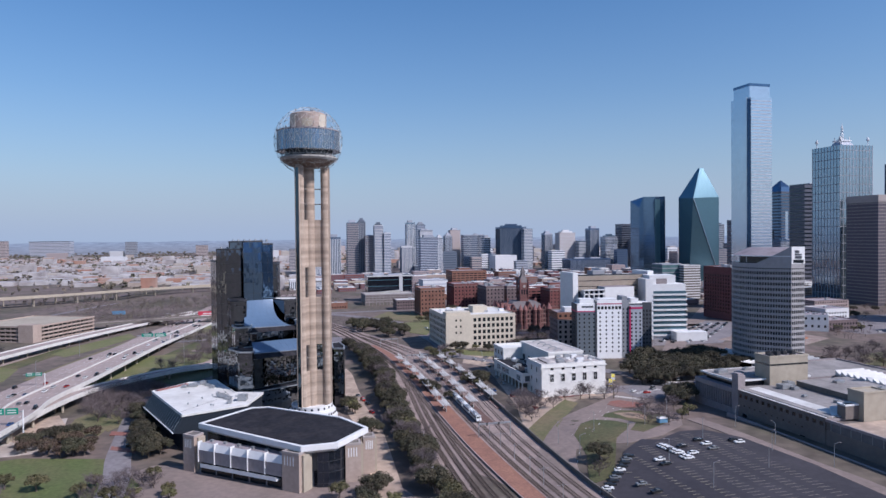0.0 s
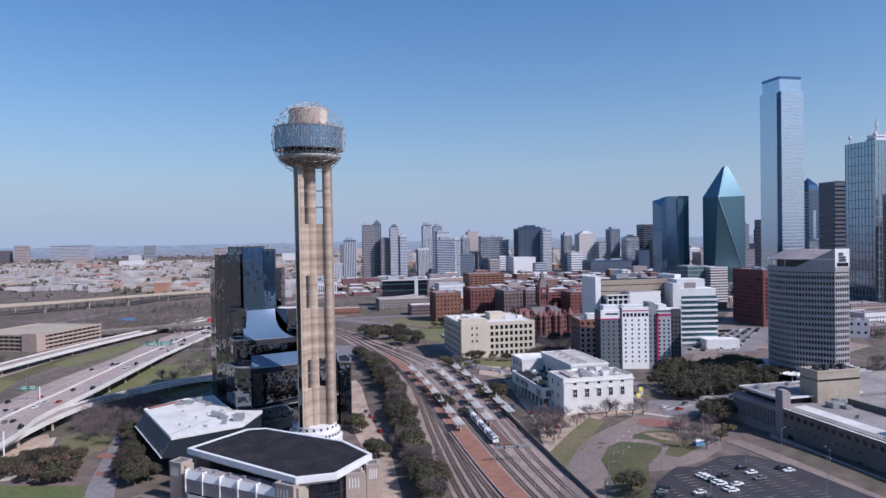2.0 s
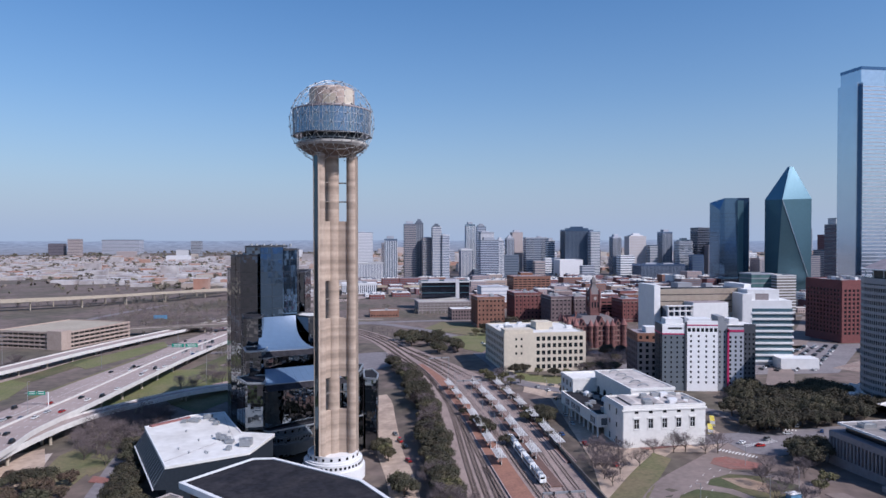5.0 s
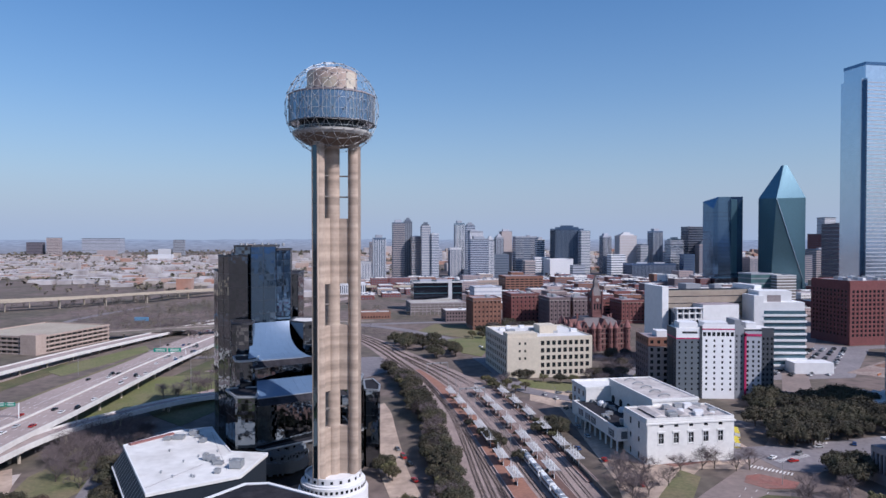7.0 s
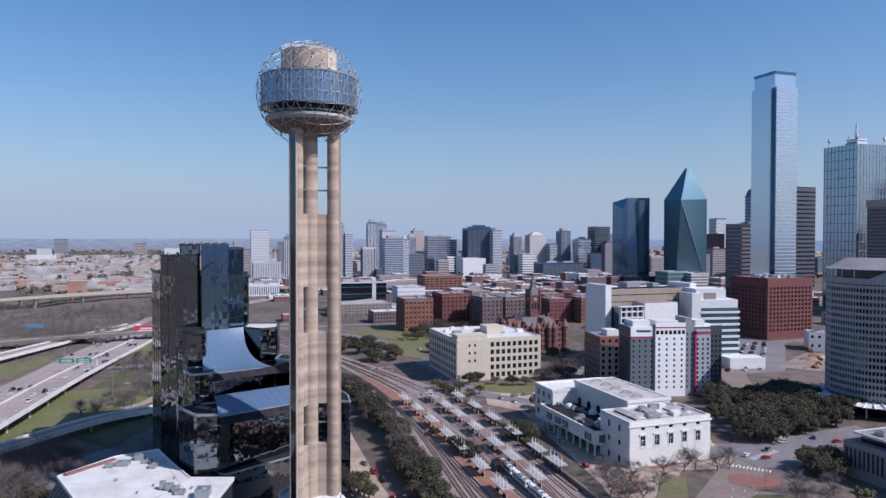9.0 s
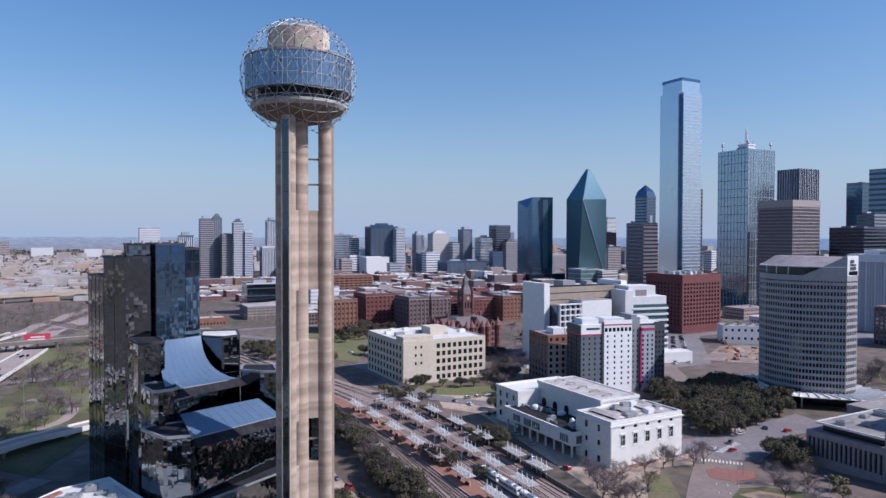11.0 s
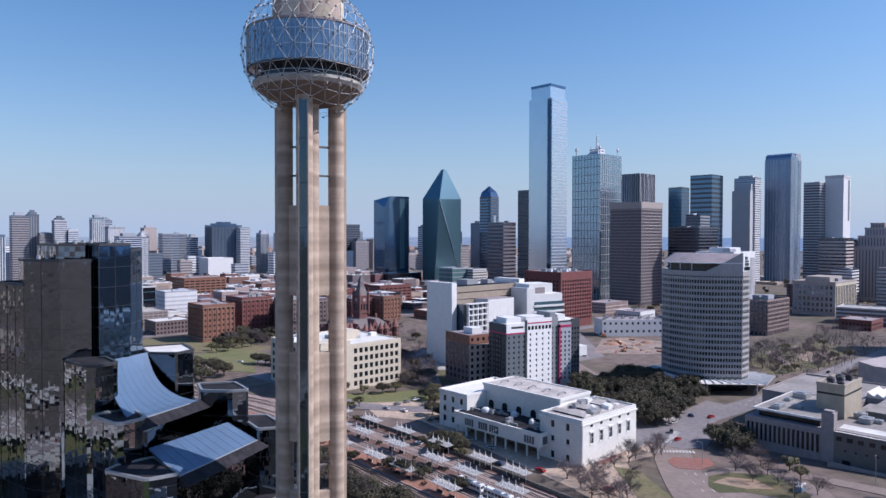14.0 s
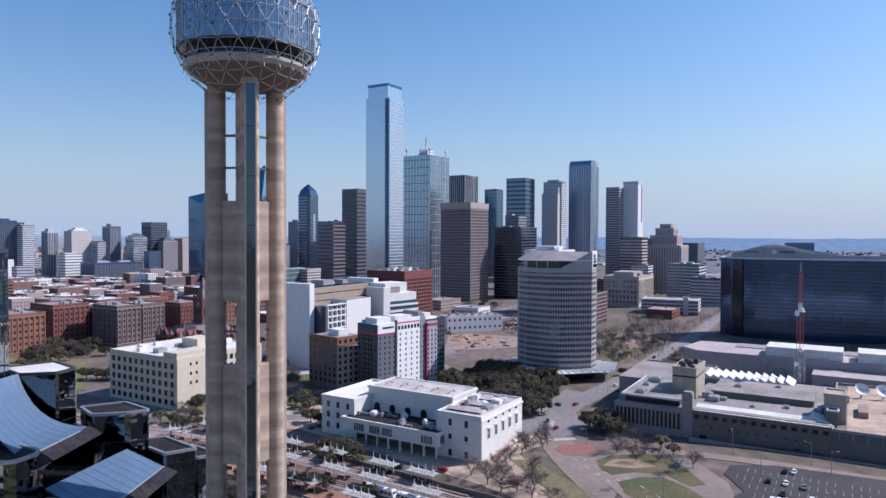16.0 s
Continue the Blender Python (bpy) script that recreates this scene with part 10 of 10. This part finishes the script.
for k in range(70):
    i = rc.randrange(2, len(fwy_line) - 2)
    p, d = fwy_line[i], (fwy_line[i + 1] - fwy_line[i - 1]).normalized()
    n = Vector((-d.y, d.x, 0))
    q = p + n * (rc.choice((-6.6, -3, 0.6, 4.2)) + rc.uniform(-0.4, 0.4)) + d * rc.uniform(-3, 3)
    if -190 < q.y < 420:
        car(q.x, q.y, p.z + 0.02, math.degrees(math.atan2(d.y, d.x)), rc.choice(COLS), rc.random() < 0.15, True)
line = curve_points([(-185, -200), (-205, -30), (-208, 80), (-215, 170), (-218, 280), (-226, 380), (-225, 520)], 6)
for k in range(34):
    i = rc.randrange(2, len(line) - 2)
    p, d = line[i], (line[i + 1] - line[i - 1]).normalized()
    n = Vector((-d.y, d.x, 0))
    q = p + n * rc.choice((-9, -5.4, -1.8, 5.4, 9)) + d * rc.uniform(-3, 3)
    car(q.x, q.y, ground_z(q.x, q.y) + 0.32, math.degrees(math.atan2(d.y, d.x)), rc.choice(COLS), rc.random() < 0.15, True)
for k in range(11):
    x, y = 128.6 + k * 1.75, -110 + k * 2.9
    car(x, y, ground_z(x, y) + 0.28, YAW - 8 + rc.uniform(-2, 2), rc.choice(("car_black", "car_grey", "car_white", "car_black", "car_silver")))
for k in range(8):
    x, y = 163.6 + k * 0.75, -71.5 - k * 1.9 - (3 if k > 5 else 0)
    car(x, y, ground_z(x, y) + 0.28, YAW + rc.uniform(-3, 3), "car_white" if k % 5 != 3 else "car_black")
for x, y, c in ((171.7, -72.5, "car_black"), (173.1, -81.7, "car_white"), (182.1, -64.1, "car_black"), (183.6, -69.7, "car_white"), (184, -75.9, "car_grey"), (197.5, -65.2, "car_black"), (156.6, -88.5, "car_white"), (157.2, -93.6, "car_black"), (142.9, -108, "car_grey"), (199, -68, "car_white"), (146, -116, "car_black")):
    car(x, y, ground_z(x, y) + 0.28, YAW + rc.choice((0, 180)) + rc.uniform(-3, 3), c)
for x, y, a in ((225, 75, 60), (223, 27, 15), (112, 40, 100), (103, 57, 100), (121, 10, 100), (233, 66, 60), (87, 100, 103), (186, 44, 40), (193, 40, 15), (300, 68, 10), (350, 78, 12), (410, 97, 193), (460, 105, 13), (240, 59, 8), (214, 61, 188), (205, 70, 60), (108, 90, 103), (110, 74, 103), (104, 150, 103), (98, 160, 100), (107, 165, 13), (114, 167, 13), (121, 169, 13), (22, 50, -62), (26, 40, -62), (18, 62, -62), (30, 20, 118), (-84, -32, 120), (60, 340, -50), (100, 325, -30), (200, 50, 40)):
    car(x, y, ground_z(x, y) + (0.3 if x > 88 else 0.22), a, rc.choice(COLS), rc.random() < 0.12)
for row in range(4):
    for k in range(19):
        f = k / 18
        x, y = 262 + row * 14 + f * (86 - row * 4), 224 + row * 2 + f * 118
        if rc.random() < 0.82:
            car(x, y, ground_z(x, y) + 0.22, YAW + 90 + rc.uniform(-3, 3), rc.choice(("car_white", "car_black", "car_grey", "car_silver", "car_black")), False, True)

for k in range(44):
    x, y = rc.uniform(440, 600), rc.uniform(262, 398)
    if inside([(472, 264), (444, 328), (560, 396), (596, 330), (558, 284)], x, y):
        car(x, y, ground_z(x, y) + 0.16, YAW + rc.choice((0, 90)), rc.choice(COLS), False, True)


def bus(x, y, yaw):
    t = thing("city_bus", "yellow and white city bus with dark windows", "bus", x, y, ground_z(x, y) + 0.25, yaw)
    part("body", Geo().prism(rect(-5.8, 5.8, -1.25, 1.25), 0.4, 2.9, rect(-5.7, 5.7, -1.2, 1.2)), "car_white", t)
    part("stripe", Geo().box(-5.82, 5.82, -1.28, 1.28, 0.7, 1.3), "car_yellow", t, "yellow painted stripe")
    part("roof", Geo().box(-5.5, 5.5, -1.1, 1.1, 2.9, 3.1), "car_yellow", t)
    for s in (-1, 1):
        for k in range(6):
            part("window", Geo().box(-5 + k * 1.75, -3.6 + k * 1.75, s * 1.22 - 0.06, s * 1.22 + 0.06, 1.5, 2.5), "car_glass", t)
    for a in (-3.6, 3.6):
        for b_ in (-1.1, 1.1):
            part("wheel", Geo().cyl(0, 0, -0.15, 0.15, 0.48, None, 12), "rubber", t, at=pose(a, b_, 0.48, 90, 0, 0))
bus(177, 62, 75)
bus(183, 78, 75)

# ---- street furniture ----
def pole(x, y, h, yaw, arm=2.2):
    t = thing("street_lamp", "tall grey steel street lamp", "street lamp", x, y, ground_z(x, y), yaw, group="street lamps")
    part("post", Geo().cyl(0, 0, -0.3, h, 0.14, 0.08, 8), "galvanised", t)
    part("arm", Geo().tube((0, 0, h - 0.2), (arm, 0, h + 0.3), 0.06), "galvanised", t)
    part("lamp_head", Geo().box(arm - 0.2, arm + 0.7, -0.2, 0.2, h + 0.2, h + 0.4), "pale_concrete", t)
for x, y in ((166, -119), (141, -42), (182, -25), (168, -34), (208, -79), (196, -100), (160, -90), (186, -60), (150, -66), (128, -70), (122, -52), (176, 12), (240, 30), (280, 62), (330, 52), (370, 84), (430, 78), (210, -40), (214, -70), (222, -100), (108, 70), (106, 110), (102, 140), (64, -100), (60, -60)):
    pole(x, y, 9.5, rc.uniform(0, 360))
for x, y in ((-128, 168), (-240, 230), (-225, 330), (-180, 60), (-300, 200)):
    pole(x, y, 26, 0, 0.6)


def road_sign(x, y, z, yaw, w, label, h=3.2):
    t = thing("road_sign", label, "road sign", x, y, z, yaw)
    for s in (-1, 1):
        part("sign_panel", Geo().box(s * w * 0.27 - w * 0.24, s * w * 0.27 + w * 0.24, -0.12, 0.0, 6.5, 6.5 + h), "sign_green", t, "green road sign panel")
        for k in range(2):
            part("legend_bar", Geo().box(s * w * 0.27 - w * 0.17, s * w * 0.27 + w * 0.17, -0.16, -0.1, 7.2 + k * 1.2, 7.7 + k * 1.2), "road_paint", t)
    part("gantry", Geo().box(-w * 0.7, w * 0.7, 0, 0.4, 7.4, 8.0), "galvanised", t)
    part("post", Geo().cyl(w * 0.68, 0.2, -9, 8.4, 0.35, None, 10), "steel_white", t)
road_sign(-146, -26, 3.6, 8, 12, "green overhead road sign beside the freeway")
road_sign(-200, 290, -4, 5, 22, "green overhead road signs above the freeway")
road_sign(-210, 110, -4.5, 8, 10, "low green road sign beside the freeway", 2.4)
t = thing("billboard", "red billboard beside the overpass", "billboard", -205, 462, 0, 10)
part("panel", Geo().box(-10.5, 10.5, -0.4, 0.4, 0.5, 8), "sign_red", t)
for k in range(2):
    part("legend_bar", Geo().box(-7 + k * 2, 6, -0.5, -0.35, 2.4 + k * 2.2, 3.6 + k * 2.2), "road_paint", t)
part("post", Geo().cyl(0, 0.6, -7, 1.2, 0.5, None, 10), "galvanised", t)
t = thing("billboard", "pale blue billboard beyond the freeway", "billboard", -335, 515, -4, 8)
part("panel", Geo().box(-8, 8, -0.4, 0.4, 3.5, 8), "sign_blue", t)
part("post", Geo().cyl(0, 0.6, -3, 2.2, 0.5, None, 10), "galvanised", t)
t = thing("blue_booth", "small bright blue park booth", "kiosk", 178, -30, ground_z(178, -30) + 0.2, 20)
part("cabin", Geo().box(-2.5, 2.5, -1.2, 1.2, 0, 2.2), "sign_blue", t)
part("roof", Geo().prism(rect(-2.8, 2.8, -1.5, 1.5), 2.2, 2.6, rect(-2.4, 2.4, -1.0, 1.0)), "white_panel", t)
# railway wall and gantries
a, b_ = sides(beside(east, -200, 150), 0.5, 0.0)
t = thing("railway_wall", "dark stained concrete wall beside the railway", "wall")
part("wall", ribbon(Geo(), a, b_, 2.2, 3.4), "dark_concrete", t)
for y in (-40, 150, 235):
    i = min(range(len(rail_line)), key=lambda k: abs(rail_line[k].y - y))
    d = rail_line[i + 1] - rail_line[i - 1]
    p = rail_line[i]
    t = thing("signal_gantry", "grey steel signal gantry over the tracks", "signal gantry", p.x, p.y, ground_z(p.x, p.y), math.degrees(math.atan2(d.y, d.x)) + 90, group="signal gantries")
    for s in (-20, -4):
        part("post", Geo().cyl(-s, 0, 0, 7.2, 0.2, None, 8), "galvanised", t)
    part("beam", Geo().box(4, 20, -0.3, 0.3, 6.6, 7.3), "galvanised", t)
    for s in (8, 14):
        part("signal_head", Geo().box(s - 0.3, s + 0.3, -0.7, -0.3, 6.2, 7.6), "dark_metal", t)
for k in range(22):
    y = -120 + k * 16
    i = min(range(len(rail_line)), key=lambda q: abs(rail_line[q].y - y))
    d = rail_line[i + 1] - rail_line[i - 1]
    n = Vector((-d.y, d.x, 0)).normalized()
    p = rail_line[i] + n * 9.4 if y > -110 else rail_line[i] + n * 8.8
    t = thing("overhead_line_mast", "thin grey mast of the overhead line", "line mast", p.x, p.y, ground_z(p.x, p.y), math.degrees(math.atan2(d.y, d.x)), group="overhead line masts")
    part("post", Geo().cyl(0, 0, 0, 7.5, 0.13, 0.1, 6), "galvanised", t)
    part("arm", Geo().tube((0, -2.4, 6.6), (0, 2.4, 6.6), 0.05), "galvanised", t)

# building site: heaps, stacks and machines
rs = random.Random(77)
for k in range(16):
    x, y = rs.uniform(325, 400), rs.uniform(215, 320)
    if not inside([(326, 240), (346, 222), (380, 208), (420, 240), (402, 288), (382, 290)], x, y):
        continue
    r = rs.uniform(2.5, 6.5)
    h = thing("spoil_heap", "heap of reddish brown dug soil", "soil heap", x, y, ground_z(x, y), rs.uniform(0, 360), group="soil heaps on the building site")
    n = 11
    ring_ = [r * rs.uniform(0.75, 1.15) for _ in range(n)]
    v = [(q * f * math.cos(i * math.tau / n) * 1.4, q * f * math.sin(i * math.tau / n), z * r * 0.42 * rs.uniform(0.85, 1.15)) for f, z in ((1, 0), (0.7, 0.45), (0.35, 0.85)) for i, q in enumerate(ring_)] + [(0, 0, r * 0.42)]
    f = [(b * n + i, b * n + (i + 1) % n, b * n + n + (i + 1) % n, b * n + n + i) for b in range(2) for i in range(n)] + [(2 * n + i, 2 * n + (i + 1) % n, 3 * n) for i in range(n)]
    part("soil", Geo().add(v, f), "red_dirt" if k % 3 else "dirt", h, smooth=True)
for k, (x, y, a) in enumerate(((348, 232, 20), (372, 262, 130), (390, 300, 70))):
    e = thing("excavator", "orange tracked excavator with a folded boom", "excavator", x, y, ground_z(x, y) + 0.2, a)
    for s_ in (-1.2, 1.2):
        part("track", Geo().box(-2.2, 2.2, s_ - 0.35, s_ + 0.35, 0, 0.9), "dark_metal", e)
    part("cab_body", Geo().box(-2.0, 1.2, -1.3, 1.3, 1.0, 2.3).box(0, 1.4, -1.3, 0, 2.3, 3.3), "site_orange", e)
    part("boom", Geo().tube((1.0, 0.5, 2.0), (4.6, 0.5, 5.2), 0.32, None, 5).tube((4.6, 0.5, 5.2), (7.2, 0.5, 2.6), 0.25, None, 5), "site_orange", e)
    part("bucket", Geo().box(6.7, 7.7, -0.1, 1.1, 1.4, 2.6), "dark_metal", e)
for k in range(12):
    x, y = rs.uniform(330, 398), rs.uniform(225, 320)
    if not inside([(326, 240), (346, 222), (380, 208), (420, 240), (402, 288), (382, 290)], x, y):
        continue
    w = rs.uniform(1.5, 4)
    e = thing("material_stack", "stack of timber and steel building material", "stack", x, y, ground_z(x, y) + 0.1, rs.choice((13, 103, 60)), group="stacks on the building site")
    for i in range(3):
        part("bundle", Geo().box(-w, w * rs.uniform(0.7, 1), -0.8 + i * 0.1, 0.8, i * 0.55, i * 0.55 + 0.5), ("site_orange", "galvanised", "tan_stone")[(k + i) % 3], e)
for k in range(16):
    x, y = rs.uniform(325, 420), rs.uniform(208, 290)
    if not inside([(326, 240), (346, 222), (380, 208), (420, 240), (400, 286), (382, 288)], x, y):
        continue
    b_ = thing("site_barrier", "orange and white plastic site barrier", "barrier", x, y, ground_z(x, y) + 0.18, rs.choice((13, 103, 40)), group="barriers on the building site")
    part("panel", Geo().prism(rect(-3, 3, -0.3, 0.3), 0, 1.2, rect(-3, 3, -0.12, 0.12)), "site_orange" if k % 3 else "white_panel", b_)
